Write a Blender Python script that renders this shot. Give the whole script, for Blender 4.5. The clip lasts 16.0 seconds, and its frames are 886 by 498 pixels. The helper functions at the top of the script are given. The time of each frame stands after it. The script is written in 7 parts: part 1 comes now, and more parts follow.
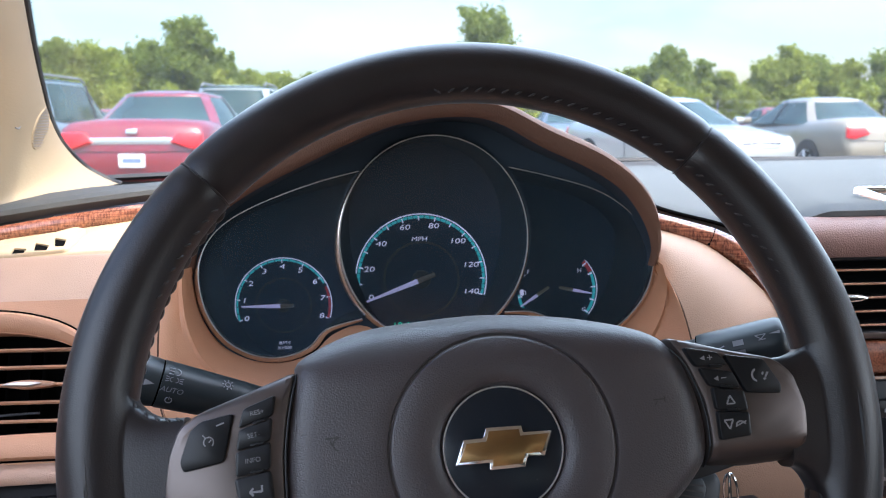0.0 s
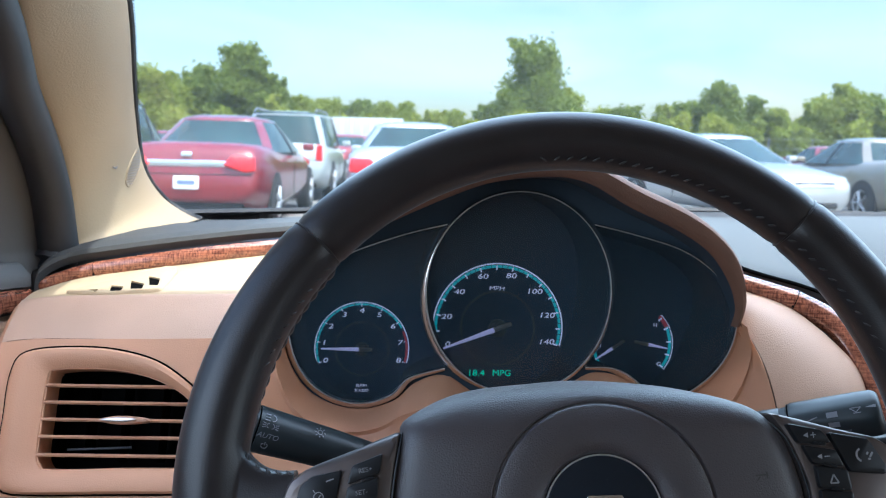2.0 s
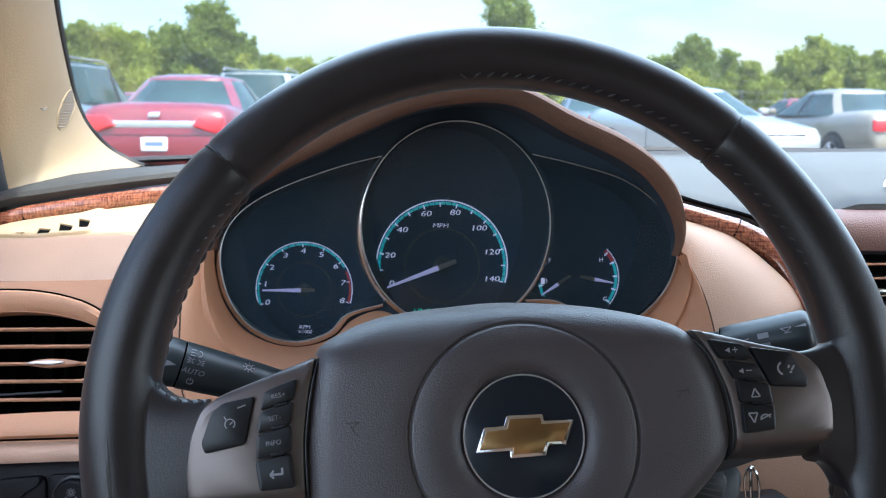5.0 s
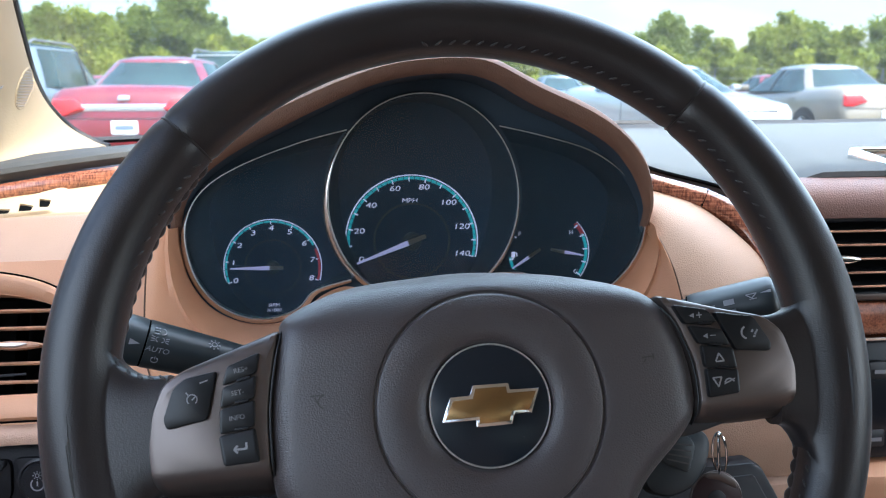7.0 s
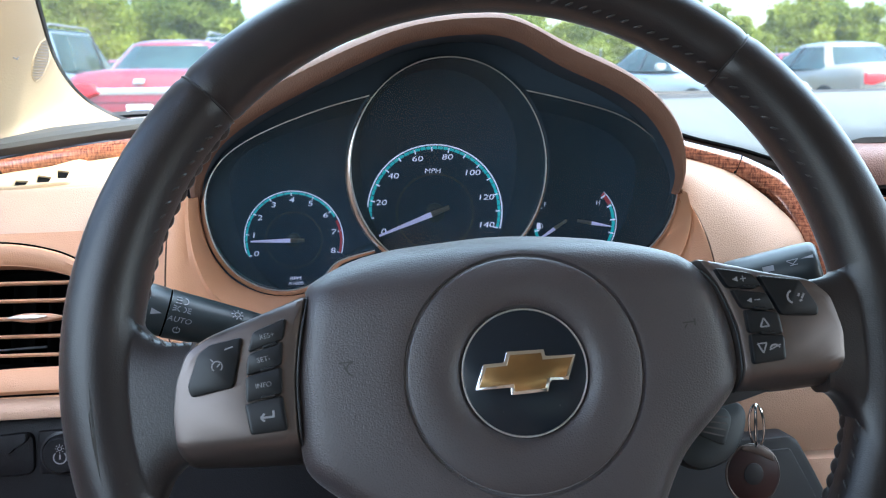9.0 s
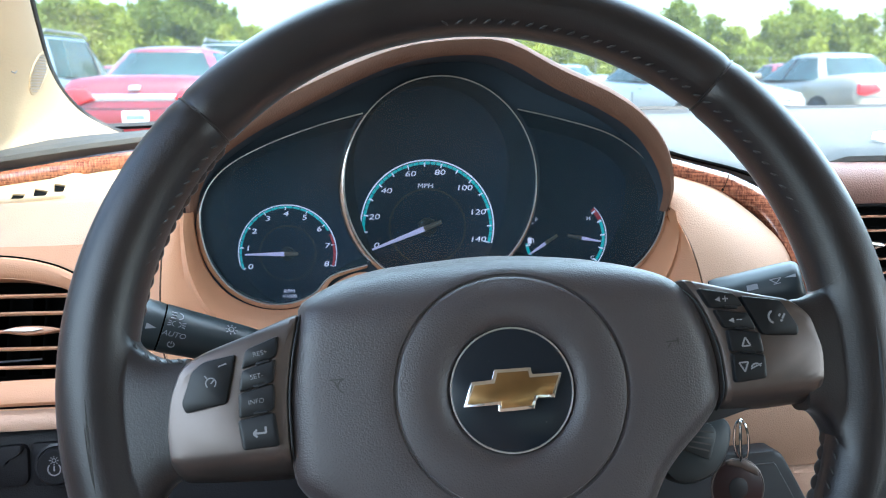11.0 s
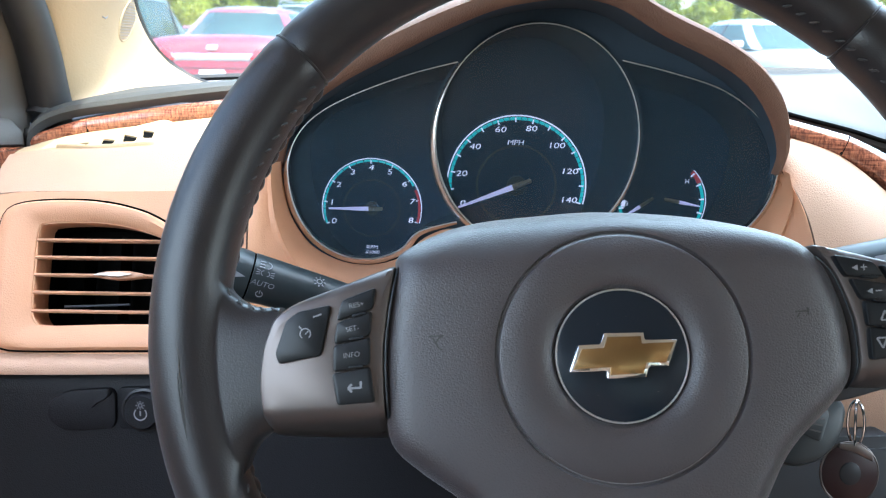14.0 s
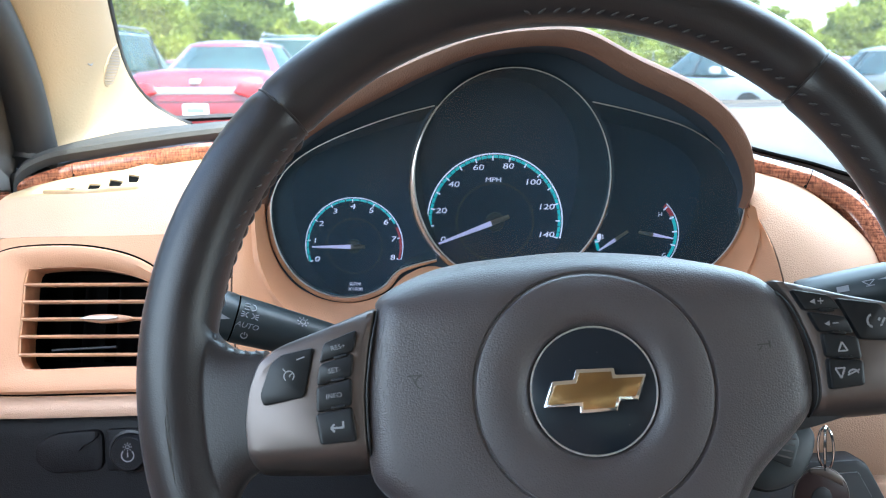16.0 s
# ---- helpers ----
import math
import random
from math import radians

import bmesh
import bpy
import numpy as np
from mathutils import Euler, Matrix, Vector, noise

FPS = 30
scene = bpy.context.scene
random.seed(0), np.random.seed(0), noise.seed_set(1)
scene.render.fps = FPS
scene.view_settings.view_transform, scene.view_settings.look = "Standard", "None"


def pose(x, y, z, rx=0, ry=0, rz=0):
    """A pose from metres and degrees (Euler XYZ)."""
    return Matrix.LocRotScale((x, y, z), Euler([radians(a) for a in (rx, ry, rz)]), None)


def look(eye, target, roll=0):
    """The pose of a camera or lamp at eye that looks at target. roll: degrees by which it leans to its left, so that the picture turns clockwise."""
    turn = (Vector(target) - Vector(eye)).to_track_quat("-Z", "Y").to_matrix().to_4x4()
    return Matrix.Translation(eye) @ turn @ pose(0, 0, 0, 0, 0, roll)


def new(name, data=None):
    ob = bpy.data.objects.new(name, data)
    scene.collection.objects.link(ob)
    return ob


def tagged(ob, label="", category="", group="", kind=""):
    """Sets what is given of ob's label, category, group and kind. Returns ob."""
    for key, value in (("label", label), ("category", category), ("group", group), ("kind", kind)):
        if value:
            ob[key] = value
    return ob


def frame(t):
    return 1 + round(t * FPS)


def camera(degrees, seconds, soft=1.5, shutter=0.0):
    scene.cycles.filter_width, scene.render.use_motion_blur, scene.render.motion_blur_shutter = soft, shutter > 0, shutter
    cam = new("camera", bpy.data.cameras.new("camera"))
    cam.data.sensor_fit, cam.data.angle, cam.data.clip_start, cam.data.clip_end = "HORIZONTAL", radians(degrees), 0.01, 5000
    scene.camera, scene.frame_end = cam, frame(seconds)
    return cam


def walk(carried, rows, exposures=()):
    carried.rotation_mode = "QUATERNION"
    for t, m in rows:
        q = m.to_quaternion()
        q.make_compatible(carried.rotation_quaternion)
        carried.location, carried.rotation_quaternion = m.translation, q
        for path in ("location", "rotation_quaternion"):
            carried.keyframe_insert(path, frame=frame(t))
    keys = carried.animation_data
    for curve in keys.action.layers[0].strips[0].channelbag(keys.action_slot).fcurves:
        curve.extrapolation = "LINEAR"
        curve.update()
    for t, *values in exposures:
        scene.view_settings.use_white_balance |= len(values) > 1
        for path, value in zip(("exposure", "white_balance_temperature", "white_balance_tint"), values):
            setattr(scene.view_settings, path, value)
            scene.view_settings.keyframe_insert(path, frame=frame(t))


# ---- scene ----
from mathutils.bvhtree import BVHTree
cam = camera(58.71, 16.0, 1.0)
# a small phone lens, focused between wheel and dials: the car park is a little soft
cam.data.dof.use_dof, cam.data.dof.focus_distance, cam.data.dof.aperture_fstop = True, 0.44, 18.0
PATH = [
    (0.0, (-0.05160, 0.03817, 1.18665), (0.10675, 2.00578, 0.86500), -0.180),
    (0.5, (-0.05244, 0.04117, 1.18544), (0.08693, 2.01293, 0.88091), 0.322),
    (1.0, (-0.06351, 0.03644, 1.19459), (0.04310, 2.01378, 0.91392), 0.843),
    (1.5, (-0.08293, 0.03191, 1.20531), (-0.00964, 2.01353, 0.94487), 1.220),
    (2.0, (-0.08343, 0.03238, 1.20539), (-0.03145, 2.01577, 0.95351), 1.389),
    (2.5, (-0.07199, 0.03699, 1.19780), (-0.01903, 2.01934, 0.93800), 1.352),
    (3.0, (-0.05514, 0.04097, 1.18629), (0.00986, 2.01956, 0.90172), 1.295),
    (5.5, (-0.05285, 0.04076, 1.18509), (0.07753, 2.00350, 0.82364), 0.385),
    (6.0, (-0.04882, 0.04156, 1.18018), (0.10526, 2.00107, 0.81059), 0.309),
    (6.5, (-0.04900, 0.04352, 1.17676), (0.11994, 1.99910, 0.79311), 0.210),
    (7.0, (-0.04703, 0.04291, 1.18005), (0.12092, 1.99514, 0.77930), -0.103),
    (7.5, (-0.04731, 0.04362, 1.17953), (0.10736, 1.99298, 0.75989), -0.505),
    (8.0, (-0.05392, 0.05548, 1.16801), (0.08108, 2.00193, 0.72857), -0.796),
    (10.5, (-0.05255, 0.05373, 1.17143), (0.07825, 1.99927, 0.72672), -0.474),
    (11.0, (-0.05173, 0.04833, 1.17545), (0.09104, 1.99736, 0.75012), -0.223),
    (11.5, (-0.04966, 0.04854, 1.17493), (0.10025, 1.99932, 0.76023), -0.068),
    (12.0, (-0.05154, 0.04895, 1.17525), (0.08353, 1.99914, 0.75277), 0.261),
    (12.5, (-0.05375, 0.05150, 1.17317), (0.05897, 2.00015, 0.73724), 0.408),
    (13.0, (-0.06979, 0.07691, 1.15662), (-0.04147, 2.01476, 0.66271), 1.119),
    (13.5, (-0.07253, 0.07692, 1.15908), (-0.09658, 2.00572, 0.63071), 1.103),
    (14.0, (-0.06817, 0.06918, 1.16445), (-0.09142, 2.00324, 0.65566), 0.616),
    (14.5, (-0.06852, 0.06758, 1.16643), (-0.08530, 2.00740, 0.67977), 0.296),
    (15.0, (-0.06478, 0.06321, 1.16832), (-0.06991, 2.00803, 0.70178), 0.072),
    (15.5, (-0.06276, 0.05882, 1.17122), (-0.05847, 2.00747, 0.72097), -0.077),
    (16.0, (-0.06416, 0.05660, 1.17411), (-0.05195, 2.00773, 0.73488), -0.232),
]
walk(cam, [(t, look(eye, target, roll)) for t, eye, target, roll in PATH], [(0.0, 1.2, 5800, 8), (1.5, 1.1, 5600, 6), (2.5, 1.0, 5150, -1), (3.0, 1.05, 5250, 0), (5.5, 1.25, 5600, 3), (7.0, 1.4, 5650, 3), (8.0, 1.55, 5600, 2), (10.5, 1.85, 5550, -4), (13.0, 1.95, 5500, -3), (14.5, 2.05, 5650, -2), (16.0, 2.05, 5600, -3)])

GROUND = 0.10

# ---- light ----
SUN = Vector((0.34, -0.46, 1.0)).normalized()
world = bpy.data.worlds.new("sky")
scene.world = world
world.use_nodes = True
wn, wl = world.node_tree.nodes, world.node_tree.links
sky = wn.new("ShaderNodeTexSky")
sky.sky_type, sky.sun_disc = "NISHITA", False
sky.sun_elevation = math.asin(SUN.z)
sky.sun_rotation = math.atan2(SUN.x, SUN.y)
sky.air_density, sky.dust_density, sky.ozone_density = 1.0, 2.5, 1.0
wn["Background"].inputs["Strength"].default_value = 0.122
# thin wisps of cloud, a little paler than the sky round them
wco, wmap, wnoise, wramp, wpale, wmix = (wn.new("ShaderNode" + k) for k in ("TexCoord", "Mapping", "TexNoise", "ValToRGB", "MixRGB", "MixRGB"))
wmap.inputs["Scale"].default_value = (1.2, 1.2, 5.0)
wnoise.inputs["Scale"].default_value, wnoise.inputs["Detail"].default_value, wnoise.inputs["Distortion"].default_value = 2.6, 7, 0.6
wramp.color_ramp.elements[0].position, wramp.color_ramp.elements[1].position = 0.18, 0.64
wpale.blend_type, wpale.inputs[0].default_value, wpale.inputs[2].default_value = "MULTIPLY", 1.0, (1.56, 1.25, 1.06, 1)
wl.new(wco.outputs["Generated"], wmap.inputs["Vector"])
wl.new(wmap.outputs[0], wnoise.inputs["Vector"])
wl.new(wnoise.outputs["Fac"], wramp.inputs["Fac"])
wl.new(wramp.outputs["Color"], wmix.inputs[0])
wl.new(sky.outputs[0], wpale.inputs[1])
wl.new(sky.outputs[0], wmix.inputs[1])
wl.new(wpale.outputs[0], wmix.inputs[2])
# sky overhead scaled up to three times, added to fill the cabin with light
wsep, wrise, wboost = (wn.new("ShaderNode" + k) for k in ("SeparateXYZ", "MapRange", "VectorMath"))
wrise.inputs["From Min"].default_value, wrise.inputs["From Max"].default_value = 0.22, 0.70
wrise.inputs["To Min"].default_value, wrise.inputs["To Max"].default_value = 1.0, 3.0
wboost.operation = "SCALE"
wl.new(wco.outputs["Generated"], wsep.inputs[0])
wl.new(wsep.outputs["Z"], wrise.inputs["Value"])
wl.new(wmix.outputs[0], wboost.inputs[0])
wl.new(wrise.outputs[0], wboost.inputs["Scale"])
wl.new(wboost.outputs[0], wn["Background"].inputs["Color"])
sun = new("sun", bpy.data.lights.new("sun", "SUN"))
sun.data.energy, sun.data.angle, sun.data.color = 2.7, radians(0.6), (1.0, 0.935, 0.82)
sun.matrix_world = look(SUN * 50, (0, 0, 0))


# ---- materials ----
def material(name, color, rough=0.5, metal=0.0, spot=0.0, spot_scale=8.0, grain=0.0, grain_scale=600.0, kind="noise",
             coat=0.0, second=None, glow=0.0, spec=0.5, vary=0.0, dust_haze=0.0, sheen=0.0):
    m = bpy.data.materials.new(name)
    m.use_nodes = True
    n, l = m.node_tree.nodes, m.node_tree.links
    b = n["Principled BSDF"]
    b.inputs["Base Color"].default_value = (*color, 1)
    b.inputs["Roughness"].default_value = rough
    b.inputs["Metallic"].default_value = metal
    b.inputs["Specular IOR Level"].default_value = spec
    b.inputs["Coat Weight"].default_value = coat
    b.inputs["Coat Roughness"].default_value = 0.06
    b.inputs["Sheen Weight"].default_value, b.inputs["Sheen Roughness"].default_value = sheen, 0.4
    if glow:
        b.inputs["Emission Color"].default_value = (*color, 1)
        b.inputs["Emission Strength"].default_value = glow
    co = n.new("ShaderNodeTexCoord")
    if spot or second:
        t = n.new("ShaderNodeTexNoise")
        t.inputs["Scale"].default_value, t.inputs["Detail"].default_value = spot_scale, 6
        l.new(co.outputs["Object"], t.inputs["Vector"])
        r = n.new("ShaderNodeValToRGB")
        other = second or tuple(c * (1 - spot) for c in color)
        r.color_ramp.elements[0].position, r.color_ramp.elements[1].position = 0.35, 0.68
        r.color_ramp.elements[0].color, r.color_ramp.elements[1].color = (*other, 1), (*color, 1)
        l.new(t.outputs["Fac"], r.inputs["Fac"])
        out = r.outputs["Color"]
        if vary:
            info, hsv = n.new("ShaderNodeObjectInfo"), n.new("ShaderNodeHueSaturation")
            mp = n.new("ShaderNodeMapRange")
            mp.inputs["To Min"].default_value, mp.inputs["To Max"].default_value = 1 - vary, 1 + vary
            l.new(info.outputs["Random"], mp.inputs["Value"])
            l.new(mp.outputs[0], hsv.inputs["Value"])
            l.new(out, hsv.inputs["Color"])
            out = hsv.outputs[0]
        l.new(out, b.inputs["Base Color"])
        rr = n.new("ShaderNodeMapRange")
        rr.inputs["To Min"].default_value, rr.inputs["To Max"].default_value = rough * 0.85, min(1, rough * 1.15)
        l.new(t.outputs["Fac"], rr.inputs["Value"])
        l.new(rr.outputs[0], b.inputs["Roughness"])
    if dust_haze:
        # scattered specks of pale dust
        cell, few, tint = n.new("ShaderNodeTexVoronoi"), n.new("ShaderNodeMapRange"), n.new("ShaderNodeMixRGB")
        cell.inputs["Scale"].default_value = 170
        few.inputs["From Min"].default_value, few.inputs["From Max"].default_value = 0.025, 0.05
        few.inputs["To Min"].default_value, few.inputs["To Max"].default_value = 1.0, 0.0
        tint.inputs[2].default_value = (0.02 + dust_haze * 3, 0.02 + dust_haze * 3, 0.02 + dust_haze * 3, 1)
        l.new(co.outputs["Object"], cell.inputs["Vector"])
        l.new(cell.outputs["Distance"], few.inputs["Value"])
        l.new(few.outputs[0], tint.inputs[0])
        base = b.inputs["Base Color"]
        if base.is_linked:
            l.new(base.links[0].from_socket, tint.inputs[1])
        else:
            tint.inputs[1].default_value = (*color, 1)
        l.new(tint.outputs[0], base)
    if grain:
        if kind == "pebble":
            g, h_ = n.new("ShaderNodeTexVoronoi"), n.new("ShaderNodeMapRange")
            g.feature = "DISTANCE_TO_EDGE"
            g.inputs["Scale"].default_value = grain_scale
            h_.inputs["From Max"].default_value = 0.28
            l.new(co.outputs["Object"], g.inputs["Vector"])
            l.new(g.outputs["Distance"], h_.inputs["Value"])
            h = h_.outputs[0]
        elif kind == "cells":
            g = n.new("ShaderNodeTexVoronoi")
            g.feature = "F1"
            g.inputs["Scale"].default_value = grain_scale
            g.inputs["Randomness"].default_value = 1.0
            h = g.outputs["Distance"]
            w = n.new("ShaderNodeTexNoise")
            w.inputs["Scale"].default_value = grain_scale * 0.5
            v = n.new("ShaderNodeMixRGB")
            v.inputs[0].default_value = 0.0006
            l.new(co.outputs["Object"], w.inputs["Vector"])
            l.new(co.outputs["Object"], v.inputs[1])
            l.new(w.outputs["Color"], v.inputs[2])
            l.new(v.outputs[0], g.inputs["Vector"])
        else:
            g = n.new("ShaderNodeTexNoise")
            g.inputs["Scale"].default_value, g.inputs["Detail"].default_value = grain_scale, 3
            l.new(co.outputs["Object"], g.inputs["Vector"])
            h = g.outputs["Fac"]
        bump = n.new("ShaderNodeBump")
        bump.inputs["Strength"].default_value, bump.inputs["Distance"].default_value = grain, 0.00025 if kind == "pebble" else 0.0006
        l.new(h, bump.inputs["Height"])
        l.new(bump.outputs[0], b.inputs["Normal"])
    return m


def wood_material():
    """Glossy reddish veneer with a crossed, checkered figure."""
    m = material("lacquered_wood", (0.2, 0.05, 0.02), 0.22, coat=0.8)
    n, l = m.node_tree.nodes, m.node_tree.links
    co = n.new("ShaderNodeTexCoord")
    wave = []
    # fine streaks along the strip, crossed by short ticks
    for size in ((70, 70, 900), (750, 750, 110)):
        w, mp = n.new("ShaderNodeTexNoise"), n.new("ShaderNodeMapping")
        mp.inputs["Scale"].default_value = size
        w.inputs["Scale"].default_value, w.inputs["Detail"].default_value = 1.0, 4
        l.new(co.outputs["Object"], mp.inputs["Vector"])
        l.new(mp.outputs[0], w.inputs["Vector"])
        wave.append(w)
    mul = n.new("ShaderNodeMath")
    mul.operation = "MULTIPLY"
    l.new(wave[0].outputs["Fac"], mul.inputs[0])
    l.new(wave[1].outputs["Fac"], mul.inputs[1])
    r = n.new("ShaderNodeValToRGB")
    r.color_ramp.elements[0].color, r.color_ramp.elements[1].color = (0.085, 0.025, 0.016, 1), (0.38, 0.14, 0.075, 1)
    r.color_ramp.elements[0].position, r.color_ramp.elements[1].position = 0.14, 0.38
    l.new(mul.outputs[0], r.inputs["Fac"])
    l.new(r.outputs["Color"], n["Principled BSDF"].inputs["Base Color"])
    return m


def clear_glass(name, tint, dust_haze):
    """Clear pane with a faint reflection and a pale film added to haze the view."""
    m = bpy.data.materials.new(name)
    m.use_nodes = True
    n, l = m.node_tree.nodes, m.node_tree.links
    n.remove(n["Principled BSDF"])
    clear, shine, mix, film, veil = (n.new("ShaderNode" + k) for k in ("BsdfTransparent", "BsdfGlossy", "MixShader", "BsdfTranslucent", "MixShader"))
    noise_, ramp = n.new("ShaderNodeTexNoise"), n.new("ShaderNodeMapRange")
    noise_.inputs["Scale"].default_value, noise_.inputs["Detail"].default_value = 7, 8
    ramp.inputs["To Min"].default_value, ramp.inputs["To Max"].default_value = dust_haze * 0.7, dust_haze * 1.3
    clear.inputs["Color"].default_value = (*tint, 1)
    film.inputs["Color"].default_value = (0.75, 0.88, 0.92, 1)
    shine.inputs["Roughness"].default_value = 0.02
    mix.inputs[0].default_value = 0.05
    l.new(noise_.outputs["Fac"], ramp.inputs["Value"])
    l.new(ramp.outputs[0], veil.inputs[0])
    l.new(clear.outputs[0], mix.inputs[1])
    l.new(shine.outputs[0], mix.inputs[2])
    l.new(mix.outputs[0], veil.inputs[1])
    l.new(film.outputs[0], veil.inputs[2])
    l.new(veil.outputs[0], n["Material Output"].inputs["Surface"])
    return m


def lens_material():
    """Clear acrylic cover with glare painted in as a thin bluish film."""
    m = bpy.data.materials.new("clear_hazed_lens")
    m.use_nodes = True
    n, l = m.node_tree.nodes, m.node_tree.links
    n.remove(n["Principled BSDF"])
    clear, film, shine, a, b = (n.new("ShaderNode" + k) for k in ("BsdfTransparent", "BsdfDiffuse", "BsdfGlossy", "MixShader", "MixShader"))
    film.inputs["Color"].default_value = (0.42, 0.66, 0.90, 1)
    shine.inputs["Roughness"].default_value = 0.12
    a.inputs[0].default_value, b.inputs[0].default_value = 0.052, 0.02
    l.new(clear.outputs[0], a.inputs[1])
    l.new(film.outputs[0], a.inputs[2])
    l.new(a.outputs[0], b.inputs[1])
    l.new(shine.outputs[0], b.inputs[2])
    l.new(b.outputs[0], n["Material Output"].inputs["Surface"])
    return m


LENS = lens_material()
LEATHER = material("black_leather", (0.0150, 0.0122, 0.0130), 0.36, spot=0.25, spot_scale=40, grain=0.11, grain_scale=1300, kind="cells", spec=0.5, dust_haze=0.008, sheen=0.2)
THREAD = material("dark_thread", (0.04, 0.038, 0.038), 0.45)
HUB = material("grained_brown_plastic", (0.037, 0.0285, 0.0305), 0.45, spot=0.12, spot_scale=30, grain=0.32, grain_scale=760, kind="pebble", spec=0.8, dust_haze=0.008, sheen=0.4)
HUB_SMOOTH = material("horn_mark_plastic", (0.035, 0.03, 0.029), 0.6)
TAN = material("tan_plastic", (0.61, 0.32, 0.18), 0.55, spot=0.08, spot_scale=12, grain=0.2, grain_scale=1000, kind="cells")
TAN_LEATHER = material("tan_grained_vinyl", (0.49, 0.312, 0.215), 0.55, spot=0.1, spot_scale=14, grain=0.45, grain_scale=620, kind="pebble")
CREAM = material("cream_plastic", (0.50, 0.365, 0.215), 0.5, spot=0.06, spot_scale=14, grain=0.15, grain_scale=900)
SLAT = material("tan_slat_plastic", (0.46, 0.25, 0.15), 0.45, spot=0.06)
BROWN = material("brown_visor_vinyl", (0.205, 0.118, 0.084), 0.75, spot=0.1, spot_scale=20, grain=0.45, grain_scale=900, kind="cells", spec=0.25)
PAD = material("dark_dash_vinyl", (0.064, 0.064, 0.063), 0.75, spot=0.12, spot_scale=9, grain=0.25, grain_scale=900, kind="cells", spec=0.25)
REDBROWN = material("red_brown_vinyl", (0.20, 0.105, 0.085), 0.5, spot=0.1, spot_scale=20, grain=0.6, grain_scale=520, kind="pebble")
BEIGE = material("beige_trim_plastic", (0.36, 0.262, 0.152), 0.6, spot=0.08, spot_scale=10, grain=0.45, grain_scale=600)
FABRIC = material("beige_headliner", (0.45, 0.37, 0.28), 0.95, spot=0.12, spot_scale=30, grain=0.4, grain_scale=900)
GREY = material("grey_door_plastic", (0.075, 0.07, 0.066), 0.55, spot=0.12, spot_scale=12, grain=0.3, grain_scale=700)
RUBBER = material("black_rubber", (0.018, 0.018, 0.02), 0.6, spot=0.3, spot_scale=30)
KNEE = material("black_grained_plastic", (0.009, 0.0095, 0.012), 0.55, spot=0.15, spot_scale=15, grain=0.22, grain_scale=1000, kind="cells", spec=0.22)
BLACK = material("black_plastic", (0.013, 0.015, 0.019), 0.42, spot=0.2, spot_scale=40)
GLOSS = material("gloss_black", (0.010, 0.014, 0.020), 0.2, spec=0.3, dust_haze=0.02)
FACE = material("dial_face_black", (0.016, 0.030, 0.056), 0.75, spec=0.2)
CLUSTER = material("cluster_black", (0.046, 0.068, 0.094), 0.7, spec=0.2)
WELL = material("dial_well_black", (0.016, 0.024, 0.034), 0.85, spec=0.05)
SEAM = material("brown_gap", (0.10, 0.058, 0.040), 0.8, spec=0.1)
BRIGHT = material("bright_chrome_edge", (0.68, 0.66, 0.65), 0.45, 1.0)
BEZEL = material("bezel_chrome", (0.80, 0.75, 0.72), 0.27, 1.0)
STALK = material("stalk_plastic", (0.026, 0.033, 0.036), 0.36, spot=0.15, spot_scale=40)
SLEEVE = material("grey_stalk_sleeve", (0.055, 0.062, 0.064), 0.4, spot=0.1, spot_scale=40)
BUTTON = material("black_button_rubber", (0.007, 0.008, 0.010), 0.38, spot=0.2, spot_scale=60, spec=0.35)
# near-black for joints, and for shade put into the colour of recesses
VOID = material("gap_and_recess_shade", (0.004, 0.004, 0.004), 0.9, spec=0.02)
CHROME = material("chrome", (0.82, 0.82, 0.83), 0.09, 1.0)
SATIN = material("satin_metal_paint", (0.135, 0.114, 0.106), 0.36, 0.75, spot=0.08, spot_scale=60, grain=0.03, grain_scale=1500)
GOLD = material("gold_emblem", (0.50, 0.31, 0.13), 0.24, 0.9, spot=0.4, spot_scale=45)
WOOD = wood_material()
INK = material("white_marking", (0.22, 0.22, 0.235), 0.6)
SLIDE = material("satin_chrome", (0.50, 0.46, 0.43), 0.3, 0.9)
LIT = material("lit_white_marking", (0.55, 0.54, 0.72), 0.5, glow=0.30)
TEAL = material("lit_teal_arc", (0.03, 0.33, 0.37), 0.5, glow=0.24)
REDARC = material("lit_red_arc", (0.36, 0.02, 0.04), 0.5, glow=0.08)
GREEN = material("green_display", (0.05, 0.85, 0.55), 0.5, glow=0.22)
NEEDLE = material("lit_needle", (0.50, 0.47, 0.76), 0.5, glow=0.18)
NEEDLE_CAP = material("needle_tail", (0.22, 0.17, 0.13), 0.4)
FAINT = material("faint_ring", (0.025, 0.027, 0.03), 0.5)
KEYRED = material("dark_red_enamel", (0.0203, 0.0045, 0.0059), 0.35)
GLASS = clear_glass("windscreen_glass", (0.87, 0.965, 0.975), 0.022)
DIM_GLASS = clear_glass("dimming_glass", (0.30, 0.33, 0.33), 0.01)


